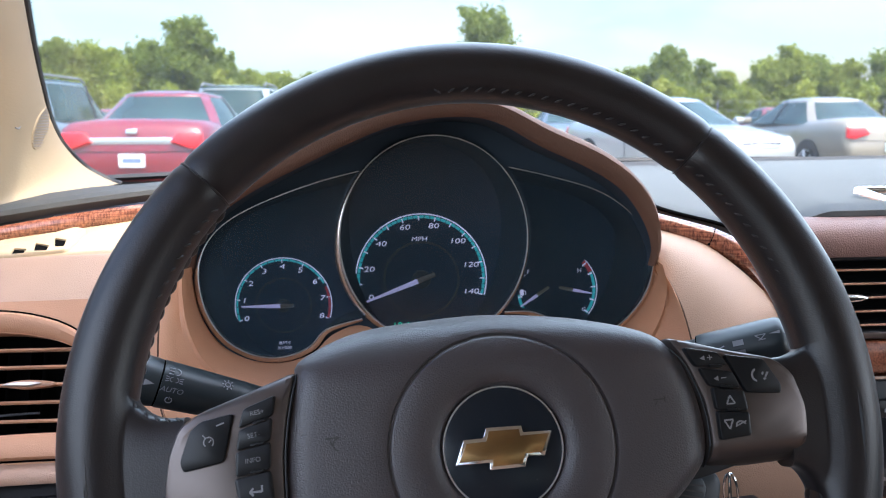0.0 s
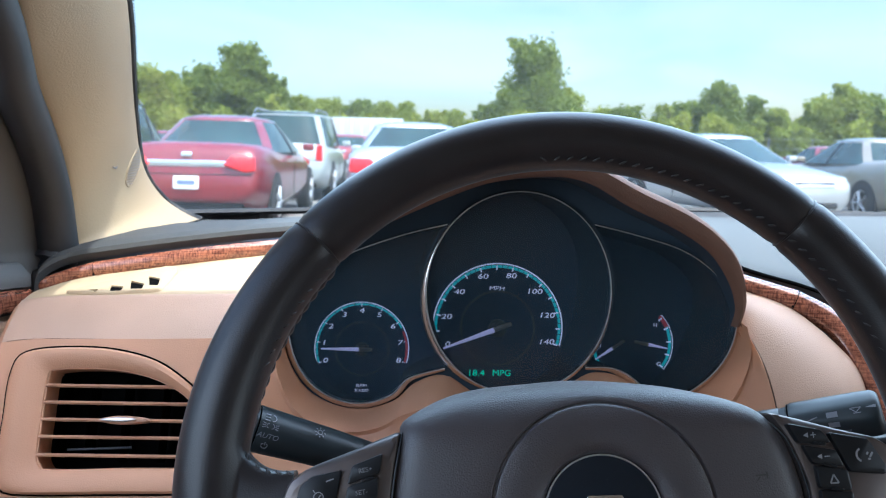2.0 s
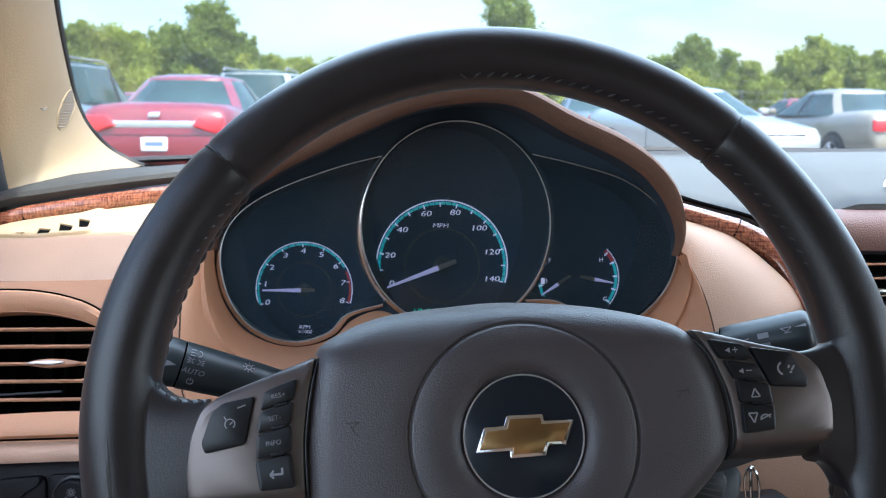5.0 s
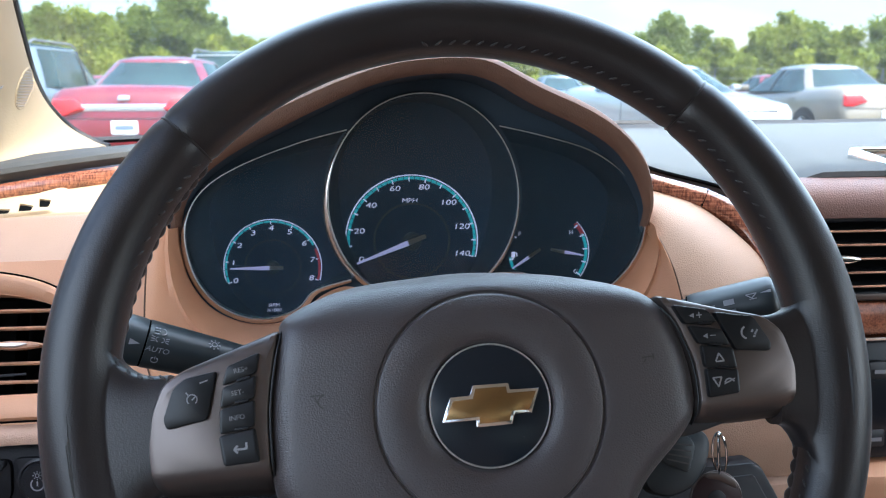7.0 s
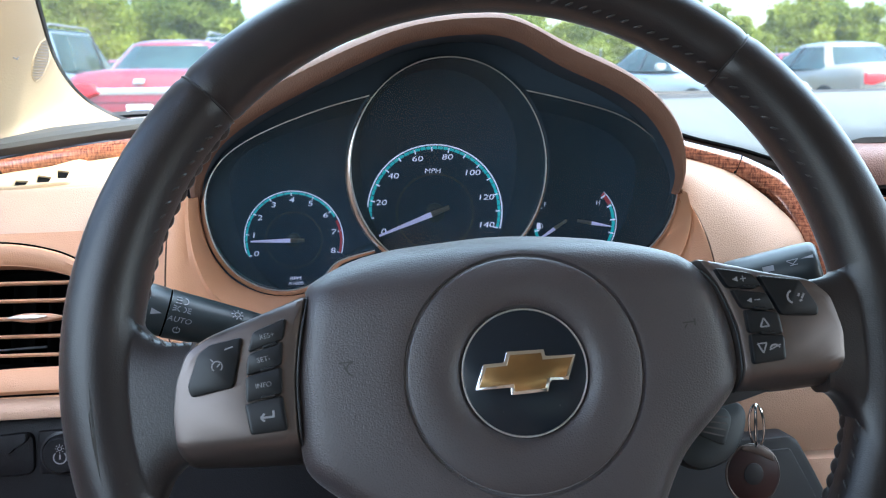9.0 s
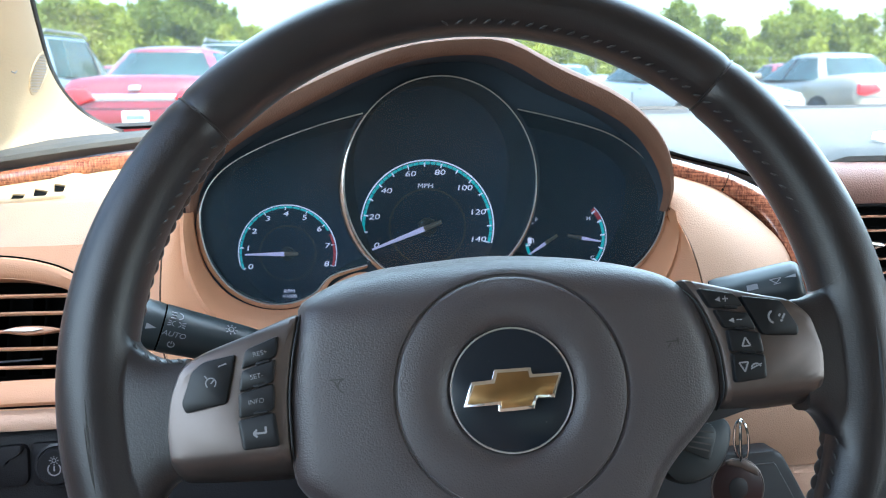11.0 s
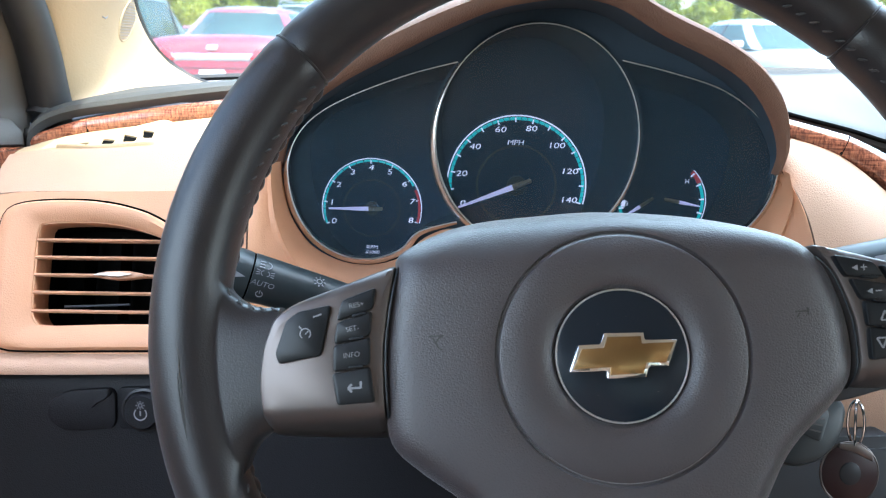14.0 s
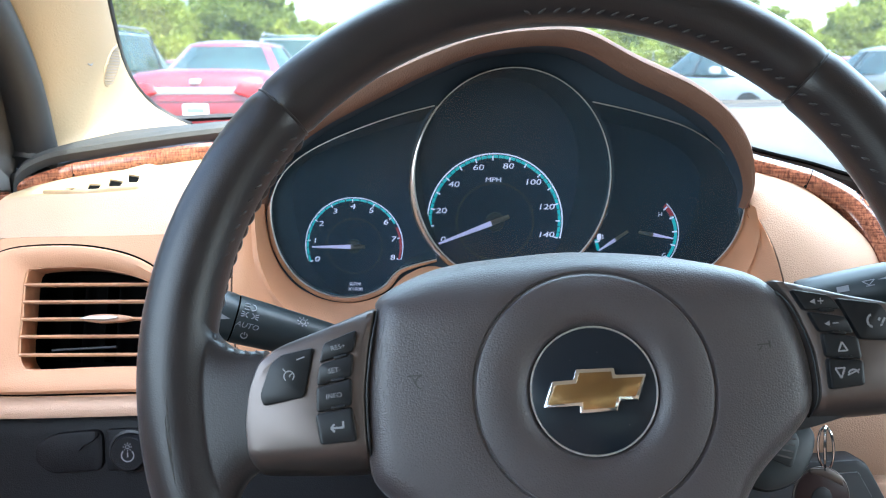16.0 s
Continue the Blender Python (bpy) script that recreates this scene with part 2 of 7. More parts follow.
# ---- building helpers ----
def part(name, bm, mat, parent=None, label="", m=None, sharp=42, smooth=True):
    """One mesh object from a bmesh, under its thing."""
    bmesh.ops.recalc_face_normals(bm, faces=bm.faces[:])
    cut = radians(sharp)
    for f in bm.faces:
        f.smooth = smooth
    for e in bm.edges:
        e.smooth = not (len(e.link_faces) == 2 and e.calc_face_angle(0) > cut)
    me = bpy.data.meshes.new(name)
    bm.to_mesh(me)
    bm.free()
    me.materials.append(mat)
    ob = new(name, me)
    if parent:
        ob.parent = parent
    if m is not None:
        ob.matrix_local = m
    if label:
        ob["label"] = label
    return ob


def thing(name, label, category, m=None, group="", kind=""):
    ob = new(name)
    ob.empty_display_size = 0.05
    if m is not None:
        ob.matrix_world = m
    return tagged(ob, label, category, group, kind)


def loft(rings, closed=True, caps=False, path_closed=False, bm=None):
    bm = bm or bmesh.new()
    vs = [[bm.verts.new(p) for p in r] for r in rings]
    n = len(vs[0])
    pairs = list(zip(vs, vs[1:])) + ([(vs[-1], vs[0])] if path_closed else [])
    for a, b in pairs:
        for i in range(n if closed else n - 1):
            j = (i + 1) % n
            bm.faces.new((a[i], a[j], b[j], b[i]))
    if caps:
        for r in (vs[0], vs[-1]):
            bm.faces.new(r)
    return bm


def spline(pts, n=8, closed=False):
    """Points on a smooth curve through pts, n to each span."""
    p = [Vector(q) for q in pts]
    out, k = [], len(p)
    for i in range(k if closed else k - 1):
        a, b, c, d = ((p[(i + o) % k]) if closed else p[min(max(i + o, 0), k - 1)] for o in (-1, 0, 1, 2))
        for j in range(n):
            t = j / n
            out.append(0.5 * (2 * b + (c - a) * t + (2 * a - 5 * b + 4 * c - d) * t * t + (3 * b - 3 * c + d - a) * t ** 3))
    if not closed:
        out.append(p[-1].copy())
    return out


def tube(path, radius, sides=10, closed=False, caps=True, flat=1.0, up=(0, 0, 1)):
    """A rod along a path; radius may be a function of 0..1."""
    rings, n = [], len(path)
    for i, p in enumerate(path):
        a, b = path[(i - 1) % n if closed else max(i - 1, 0)], path[(i + 1) % n if closed else min(i + 1, n - 1)]
        d = (Vector(b) - Vector(a)).normalized()
        s = d.cross(Vector(up))
        s = s.normalized() if s.length > 1e-4 else d.orthogonal().normalized()
        u = s.cross(d)
        r = radius(i / max(n - 1, 1)) if callable(radius) else radius
        rings.append([Vector(p) + r * (math.cos(w) * s + flat * math.sin(w) * u) for w in (2 * math.pi * k / sides for k in range(sides))])
    return loft(rings, True, caps and not closed, closed)


def inset(poly, d):
    """A 2D outline moved inwards by d."""
    out, n = [], len(poly)
    area = sum(poly[i][0] * poly[(i + 1) % n][1] - poly[(i + 1) % n][0] * poly[i][1] for i in range(n))
    s = 1 if area > 0 else -1
    for i in range(n):
        a, b, c = (Vector(poly[(i + o) % n][:2]) for o in (-1, 0, 1))
        e, f = (b - a), (c - b)
        if e.length < 1e-9 or f.length < 1e-9:
            out.append(b)
            continue
        k = (Vector((-e.y, e.x)).normalized() + Vector((-f.y, f.x)).normalized())
        k = k.normalized() if k.length > 1e-6 else Vector((-e.y, e.x)).normalized()
        out.append(b + s * d * k)
    return out


def slab(poly, depth, bevel=0.001, w=0.0, crown=0.0):
    """A plate with the outline poly, front face at height w, edges rounded over."""
    poly = [Vector((p[0], p[1])) for p in poly]
    rows = [(0, -depth), (0, -bevel), (0.3 * bevel, -0.3 * bevel), (bevel, 0)]
    rings = [[(q.x, q.y, w + z) for q in inset(poly, d)] for d, z in rows]
    bm = loft(rings, True, False)
    bm.verts.ensure_lookup_table()
    n = len(poly)
    top = [bm.verts[3 * n + i] for i in range(n)]
    if crown:
        c = sum((v.co for v in top), Vector()) / n
        c.z += crown
        mid = bm.verts.new(c)
        for i in range(n):
            bm.faces.new((top[i], top[(i + 1) % n], mid))
    else:
        bmesh.ops.triangle_fill(bm, use_beauty=True, edges=[e for e in bm.edges if e.verts[0] in top and e.verts[1] in top])
    bm.faces.new([bm.verts[i] for i in range(n)])
    return bm


def rounded(w, h, r, n=4, cx=0, cy=0):
    """A rectangle with round corners."""
    out = []
    for sx, sy, a in ((1, 1, 0), (-1, 1, 90), (-1, -1, 180), (1, -1, 270)):
        for i in range(n + 1):
            t = radians(a + 90 * i / n)
            out.append((cx + sx * (w / 2 - r) + r * math.cos(t), cy + sy * (h / 2 - r) + r * math.sin(t)))
    return out


def soften(poly, r, n=3):
    """An outline with its corners cut round."""
    out, k = [], len(poly)
    for i in range(k):
        a, b, c = (Vector(poly[(i + o) % k][:2]) for o in (-1, 0, 1))
        e, f = a - b, c - b
        d = min(r, 0.45 * e.length, 0.45 * f.length)
        p, q = b + e.normalized() * d, b + f.normalized() * d
        for j in range(n + 1):
            t = j / n
            out.append((1 - t) ** 2 * p + 2 * t * (1 - t) * b + t * t * q)
    return out


def sheet_with_holes(outer, holes, place):
    """A flat sheet between an outline and its holes; place maps (x, y) to 3D."""
    bm = bmesh.new()
    for loop in (outer, *holes):
        vs = [bm.verts.new(place(p)) for p in loop]
        for i in range(len(vs)):
            bm.edges.new((vs[i], vs[(i + 1) % len(vs)]))
    bmesh.ops.triangle_fill(bm, use_beauty=True, use_dissolve=False, edges=bm.edges[:])
    return bm


def letters(text, size, depth=0.0002, shear=0.0, thin=0.0):
    """Text as a bmesh, centred, in the xy plane."""
    cu = bpy.data.curves.new("t", "FONT")
    cu.body, cu.size, cu.extrude, cu.shear = text, size, depth, shear
    cu.align_x, cu.align_y = "CENTER", "CENTER"
    cu.resolution_u, cu.offset = 3, -thin
    ob = bpy.data.objects.new("t", cu)
    me = bpy.data.meshes.new_from_object(ob)
    bm = bmesh.new()
    bm.from_mesh(me)
    bpy.data.objects.remove(ob)
    bpy.data.curves.remove(cu)
    bpy.data.meshes.remove(me)
    return bm


def bar(x0, y0, x1, y1, w, z=0.0, bm=None, depth=0.0003):
    """A thin straight mark from one point to another."""
    bm = bm or bmesh.new()
    d = Vector((x1 - x0, y1 - y0, 0))
    s = Vector((-d.y, d.x, 0)).normalized() * w / 2
    a, b = Vector((x0, y0, z)), Vector((x1, y1, z))
    lo = [bm.verts.new(p) for p in (a - s, b - s, b + s, a + s)]
    hi = [bm.verts.new(v.co + Vector((0, 0, depth))) for v in lo]
    bm.faces.new(hi)
    for i in range(4):
        bm.faces.new((lo[i], lo[(i + 1) % 4], hi[(i + 1) % 4], hi[i]))
    return bm


def marks(lines, w, depth=0.0003):
    bm = bmesh.new()
    for l in lines:
        bar(*l, w, 0.0, bm, depth)
    return bm


def arc(cx, cy, r0, r1, a0, a1, n=48, depth=0.0003):
    rows = []
    for i in range(n + 1):
        a = radians(a0 + (a1 - a0) * i / n)
        c, s = math.cos(a), math.sin(a)
        rows.append([(cx + r * c, cy + r * s, z) for r, z in ((r0, 0), (r0, depth), (r1, depth), (r1, 0))])
    return loft(rows, True, True)


def box(x0, y0, z0, x1, y1, z1, bevel=0.0):
    bm = bmesh.new()
    bmesh.ops.create_cube(bm, size=1, matrix=Matrix.LocRotScale(((x0 + x1) / 2, (y0 + y1) / 2, (z0 + z1) / 2), None, (abs(x1 - x0), abs(y1 - y0), abs(z1 - z0))))
    if bevel:
        bmesh.ops.bevel(bm, geom=bm.edges[:], offset=bevel, segments=2, affect="EDGES", profile=0.5)
    return bm


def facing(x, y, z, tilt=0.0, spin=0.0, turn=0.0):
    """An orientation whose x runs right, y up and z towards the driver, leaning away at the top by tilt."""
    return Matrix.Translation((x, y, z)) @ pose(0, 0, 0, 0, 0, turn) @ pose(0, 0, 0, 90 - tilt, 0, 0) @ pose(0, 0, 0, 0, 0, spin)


# ---- car shell round the driver ----
def shell():
    rows = []
    for y, z, hw in ((-1.55, 1.36, 0.60), (-1.1, 1.44, 0.66), (-0.4, 1.475, 0.69), (0.1, 1.465, 0.68), (0.38, 1.44, 0.66), (0.487, 1.418, 0.65)):
        c = 0.36
        rows.append([(c + hw * math.sin(a), y, z - 0.022 * (1 - math.cos(a))) for a in (radians(-90 + 180 * i / 16) for i in range(17))])
    low = loft(rows, False)
    top = loft([[(x, y, z + 0.03) for x, y, z in r] for r in rows], False)
    for f in top.faces:
        f.normal_flip()
    me = bpy.data.meshes.new("x")
    top.to_mesh(me)
    low.from_mesh(me)
    bpy.data.meshes.remove(me)
    top.free()
    tagged(part("ceiling", low, FABRIC), "beige fabric headliner of the car roof", "ceiling", kind="structure")
    tagged(part("floor", box(-0.5, -1.6, 0.30, 1.2, 1.0, 0.34), KNEE), "black carpeted car floor", "floor", kind="structure")
    tagged(part("wall_left", box(-0.53, -1.6, 0.32, -0.47, 0.60, 1.07, 0.01), GREY), "grey lower side of the car by the driver", "wall", kind="structure")
    tagged(part("wall_front", box(-0.53, 0.712, 0.32, -0.4135, 0.95, 1.094, 0.006), RUBBER), "black door jamb below the windscreen pillar", "wall", kind="structure")
    tagged(part("wall_ahead", box(-0.46, 1.00, 0.32, 1.19, 1.04, 1.09, 0.01), RUBBER), "black bulkhead below the windscreen", "wall", kind="structure")
    tagged(part("wall_right", box(1.19, -1.6, 0.32, 1.25, 0.95, 1.07, 0.01), GREY), "grey lower side of the car, far side", "wall", kind="structure")
    tagged(part("wall_rear", box(-0.5, -1.66, 0.32, 1.22, -1.6, 1.10, 0.01), GREY), "grey rear of the cabin below the back window", "wall", kind="structure")
    for i, (x, top_x) in enumerate(((-0.5, -0.33), (1.22, 1.05))):
        for y in (-0.45, -1.5):
            bm = tube([(x, y, 1.05), (x + (top_x - x) * 0.5, y - 0.03, 1.26), (top_x, y - 0.06, 1.43)], 0.05, 8, flat=0.6)
            tagged(part("wall_post", bm, FABRIC), "beige door post holding up the roof", "wall", kind="structure")
        rail = spline([(top_x + (0.02 if i else -0.02), -1.5, 1.35), (top_x + (0.03 if i else -0.03), -0.5, 1.385), (top_x + (0.02 if i else -0.02), 0.2, 1.38), (top_x, 0.47, 1.37)], 6)
        tagged(part("trim", tube(rail, 0.028, 8), FABRIC), "beige roof rail trim above the side windows", "trim", kind="structure")
    bm = tube(spline([(1.10, 0.95, 1.12), (1.07, 0.75, 1.26), (1.02, 0.47, 1.40)], 6), 0.045, 10)
    tagged(part("wall_post", bm, BEIGE), "beige windscreen pillar at the far side", "wall", kind="structure")
    # windscreen
    w = thing("window_1", "clear curved windscreen above the dark dashboard", "windscreen", kind="structure")
    rows = []
    for k in range(9):
        t = k / 8
        y, z = 0.985 - t * 0.495, 1.118 + t * 0.312
        half = 0.815 - 0.155 * t
        rows.append([(0.36 + half * s, y + 0.05 * (1 - s * s) , z + 0.018 * (1 - s * s) * (1 - t)) for s in (-1 + 2 * i / 16 for i in range(17))])
    g = part("pane", loft(rows, False), GLASS, w)
    g.visible_shadow = False
    edge = [Vector(p) + Vector((0, -0.008, 0.0)) for p in rows[0]]
    part("frame", tube(edge, 0.007, 6, flat=0.6), RUBBER, w, "black painted lower edge of the glass")
    # unseen tinted panes added to cut the light from behind the driver
    for name, a, b in (("window_2", [(-0.50, -0.50, 1.07), (-0.50, -1.50, 1.07)], [(-0.345, -0.52, 1.40), (-0.345, -1.50, 1.36)]), ("window_3", [(1.22, -0.50, 1.07), (1.22, -1.50, 1.07)], [(1.065, -0.52, 1.40), (1.065, -1.50, 1.36)]),
                       ("window_4", [(-0.45, -1.62, 1.10), (0.36, -1.66, 1.10), (1.17, -1.62, 1.10)], [(-0.28, -1.52, 1.37), (0.36, -1.55, 1.40), (1.0, -1.52, 1.37)])):
        r = thing(name, "unseen dark pane added to dim light behind the front seats", "window", kind="structure")
        part("pane", loft([[Vector(p).lerp(Vector(q), k) for p, q in zip(a, b)] for k in (0, 0.5, 1)], False), DIM_GLASS, r)


shell()


def window_light(name, m, w, h, watts, color):
    l = bpy.data.lights.new(name, "AREA")
    l.shape, l.size, l.size_y, l.energy, l.color = "RECTANGLE", w, h, watts, color
    o = new(name, l)
    o.matrix_world = m
    return o


# daylight in the openings of the windscreen and the side windows
window_light("window_light", look((0.36, 0.735, 1.275), (0.36, 0.47, 0.85)), 1.2, 0.52, 3.1, (0.80, 0.92, 1.0))
window_light("window_light", look((-0.43, -0.05, 1.22), (0.2, 0.15, 1.0)), 0.75, 0.26, 0.75, (0.96, 0.98, 1.0))
window_light("window_light", look((1.14, -0.05, 1.22), (0.3, 0.2, 1.0)), 0.75, 0.26, 0.9, (0.95, 0.98, 1.0))


# unseen front seats, added to bounce warm light up to the dash
def seat(x):
    s = thing("bucket_chair", "unseen tan leather front seat added to bounce warm light", "seat", group="front seats")
    rows = [[(x + p[0], y, z + p[1]) for p in rounded(w, 0.14, 0.06, 4)] for y, w, z in ((-0.45, 0.46, 0.52), (-0.2, 0.50, 0.53), (0.0, 0.50, 0.55), (0.06, 0.46, 0.55))]
    part("cushion", loft(rows, True, True), TAN_LEATHER, s)
    rows = [[(x + p[0], y + p[1], z) for p in rounded(w, 0.12, 0.05, 4)] for y, w, z in ((-0.48, 0.46, 0.56), (-0.52, 0.50, 0.75), (-0.58, 0.48, 0.95), (-0.64, 0.40, 1.12))]
    part("backrest", loft(rows, True, True), TAN_LEATHER, s)
    part("headrest", box(x - 0.13, -0.74, 1.15, x + 0.13, -0.64, 1.32, 0.04), TAN_LEATHER, s)
    part("base", box(x - 0.2, -0.42, 0.338, x + 0.2, 0.0, 0.46, 0.02), KNEE, s)


seat(0.0)
seat(0.74)

# ---- dashboard ----
VENT_TILT = 22.0
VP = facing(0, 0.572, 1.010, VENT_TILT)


def on_vent_plane(p, w=0.0):
    return VP @ Vector((p[0], p[1], w))


def vq(z):
    """Height along the vent panel for a level z."""
    return (z - 1.010) / math.cos(radians(VENT_TILT))


FRAME_OUT = spline([(-0.374, vq(0.975)), (-0.374, vq(1.010)), (-0.3735, vq(1.040)), (-0.363, vq(1.0545)), (-0.318, vq(1.0575)), (-0.281, vq(1.052)), (-0.256, vq(1.0405)), (-0.232, vq(1.020)),
                    (-0.214, vq(0.985)), (-0.213, vq(0.968)), (-0.228, vq(0.9655)), (-0.290, vq(0.9645)), (-0.350, vq(0.9635)), (-0.368, vq(0.9655))], 5, True)
FRAME_IN = spline([(-0.3475, vq(0.990)), (-0.3475, vq(1.015)), (-0.347, vq(1.037)), (-0.341, vq(1.0425)), (-0.304, vq(1.0432)), (-0.272, vq(1.037)), (-0.247, vq(1.024)), (-0.236, vq(1.005)),
                   (-0.234, vq(0.986)), (-0.239, vq(0.9815)), (-0.290, vq(0.9805)), (-0.336, vq(0.979)), (-0.344, vq(0.981))], 5, True)
WOOD_LOW_L = [(-0.4010, 0.698, 1.0795), (-0.3880, 0.7085, 1.0838), (-0.3680, 0.715, 1.0885), (-0.2940, 0.728, 1.0985), (-0.2100, 0.745, 1.1080), (-0.140, 0.765, 1.115)]
WOOD_TOP_L = [(-0.4010, 0.701, 1.0880), (-0.3880, 0.7125, 1.0935), (-0.3680, 0.719, 1.0995), (-0.2940, 0.733, 1.1105), (-0.2120, 0.752, 1.1190), (-0.140, 0.772, 1.126)]
WOOD_LOW_R = [(0.153, 0.633, 1.1052), (0.162, 0.625, 1.1035), (0.197, 0.612, 1.0920), (0.221, 0.604, 1.0780), (0.2345, 0.592, 1.0590), (0.2415, 0.579, 1.0370), (0.248, 0.567, 1.000), (0.258, 0.556, 0.940)]
WOOD_TOP_R = [(0.156, 0.641, 1.1147), (0.166, 0.633, 1.1130), (0.204, 0.620, 1.1035), (0.234, 0.612, 1.0880), (0.255, 0.600, 1.0640), (0.266, 0.586, 1.0340), (0.277, 0.574, 0.998), (0.281, 0.562, 0.940)]
GROOVE_R = [(0.149, 0.594, 1.086), (0.158, 0.574, 1.066), (0.1635, 0.562, 1.045), (0.1660, 0.553, 1.020), (0.1665, 0.548, 0.985), (0.165, 0.568, 0.935)]
PAD_FRONT = [(-0.4125, 0.700, 1.077), (-0.4095, 0.7035, 1.0960), (-0.388, 0.7135, 1.1090), (-0.344, 0.722, 1.1165), (-0.281, 0.738, 1.1245), (-0.205, 0.757, 1.1315), (-0.10, 0.775, 1.136), (0.0, 0.775, 1.138), (0.09, 0.748, 1.1345),
             (0.147, 0.690, 1.1265), (0.171, 0.641, 1.1165), (0.207, 0.628, 1.1075), (0.240, 0.624, 1.0985), (0.262, 0.622, 1.102), (0.290, 0.622, 1.1140), (0.335, 0.622, 1.1165), (0.60, 0.625, 1.1165), (1.12, 0.65, 1.105)]
PAD_BACK = [(-0.4110, 0.80, 1.112), (-0.4100, 0.88, 1.114), (-0.405, 0.945, 1.1150), (-0.355, 0.965, 1.1155), (-0.29, 0.970, 1.1165), (-0.21, 0.975, 1.1200), (-0.10, 0.98, 1.1255), (0.0, 0.985, 1.130), (0.09, 0.988, 1.132),
            (0.140, 0.99, 1.1335), (0.180, 0.99, 1.1345), (0.24, 0.99, 1.136), (0.29, 0.99, 1.137), (0.33, 0.99, 1.138), (0.39, 0.99, 1.139), (0.45, 0.99, 1.1400), (0.70, 0.98, 1.1400), (1.12, 0.95, 1.115)]


def dashboard():
    d = thing("dashboard", "tan and dark brown dashboard with glossy wood trim", "dashboard")
    # top pad
    a, b = spline(PAD_FRONT, 4), spline(PAD_BACK, 4)
    rows = []
    drop = [p + Vector((0, 0.004, -0.010)) for p in a]
    roll = [p + Vector((0, -0.001, -0.004)) for p in a]
    for src in (drop, roll, a):
        rows.append(src)
    for k in (0.04, 0.15, 0.35, 0.6, 0.85, 1.0):
        rows.append([p.lerp(q, k) + Vector((0, 0, 0.006 * math.sin(math.pi * min(1, k * 1.2)) + (0.0025 if k < 0.1 else 0))) for p, q in zip(a, b)])
    part("top_pad", loft(rows, False), PAD, d, "dark grained vinyl top pad")
    # face by the air vent, with the opening cut through
    out = [(-0.386, vq(0.962)), (-0.388, vq(1.000)), (-0.387, vq(1.040)), (-0.384, vq(1.060)), (-0.36, vq(1.063)), (-0.28, vq(1.064)), (-0.205, vq(1.066)), (-0.198, vq(1.04)), (-0.198, vq(1.00)), (-0.198, vq(0.962))]
    part("vent_panel", sheet_with_holes(out, [FRAME_IN], on_vent_plane), TAN, d)
    # slope above it, up to the wood
    base = spline([on_vent_plane(p) for p in [(-0.384, vq(1.060)), (-0.36, vq(1.063)), (-0.28, vq(1.064)), (-0.203, vq(1.066))]], 6)
    top = spline([WOOD_LOW_L[0], WOOD_LOW_L[2], WOOD_LOW_L[3], WOOD_LOW_L[4]], 6)

    def slope(p, q, k, rise=0.0):
        bulge = 0.011 * math.sin(math.pi * k) ** 0.8
        return p.lerp(q, k) + Vector((0, -0.25 * bulge, bulge + rise))

    crest = [(0.6425 - p.y) / (q.y - p.y) for p, q in zip(base, top)]
    rows = [[slope(p, q, c * f, rise) for p, q, c in zip(base, top, crest)] for f, rise in
            ((0, 0), (0.12, 0), (0.28, 0), (0.45, 0.0002), (0.62, 0.0006), (0.78, 0.0012), (0.90, 0.0018), (0.96, 0.0020), (1.0, 0.0014), (1.01, -0.001))]
    part("upper_face", loft(rows, False), TAN_LEATHER, d)
    rows = [[slope(p, q, c + (1 - c) * f, rise) for p, q, c in zip(base, top, crest)] for f, rise in
            ((-0.01, -0.0008), (0.02, 0.0004), (0.10, 0), (0.25, 0), (0.45, 0), (0.65, 0), (0.85, 0), (1.0, 0))]
    part("defroster_panel", loft(rows, False), CREAM, d, "smooth cream panel under the wood strip")
    # rounded end of the wood beside the door
    lo, hi = Vector(WOOD_LOW_L[0]), Vector(WOOD_TOP_L[0])
    mid, up, fore = (lo + hi) / 2, (hi - lo) / 2 * 1.02, Vector((0, -0.75, 0.66)) * 0.0070
    rows = [[mid + Vector((0.002 - 0.0075 * math.sin(u), -0.0035 * math.sin(u), -0.002 * math.sin(u))) + (up * math.cos(v) + fore * math.sin(v)) * math.cos(u) ** 0.8 for v in (2 * math.pi * i / 16 for i in range(16))] for u in (0, 0.3, 0.6, 0.9, 1.15, 1.35, 1.5)]
    part("wood_end", loft(rows, True), WOOD, d, "dark rounded end of the wood strip")
    # rounded end beside the door
    end = []
    for k in range(7):
        t = k / 6
        end.append([Vector((-0.383 - 0.010 * math.sin(t * math.pi / 2) - 0.006 * t, 0.03 * t, -0.004 * t)) + v for v in
                    (on_vent_plane((-0.003, vq(0.962))), on_vent_plane((-0.005, vq(1.0))), on_vent_plane((-0.004, vq(1.04))), on_vent_plane((-0.001, vq(1.060))), Vector((-0.006, 0.625, 1.0765)), Vector((-0.012, 0.660, 1.080)), Vector((-0.018, 0.695, 1.0795)))])
    part("end_cap", loft(end, False), TAN, d)
    # wood strips
    for name, lo, hi, cut in (("wood_strip", WOOD_LOW_L[2:], WOOD_TOP_L[2:], 0), ("wood_strip", WOOD_LOW_L[:3], WOOD_TOP_L[:3], 1), ("wood_strip", WOOD_LOW_R[:3], WOOD_TOP_R[:3], 0), ("wood_strip", WOOD_LOW_R[2:], WOOD_TOP_R[2:], 1)):
        p, q = spline(lo, 24), spline(hi, 24)
        if cut:
            p, q = (p[:-1], q[:-1]) if name == "wood_strip" and lo is not WOOD_LOW_R[2:] and lo[0][0] < 0 else (p[1:], q[1:])
        rows = []
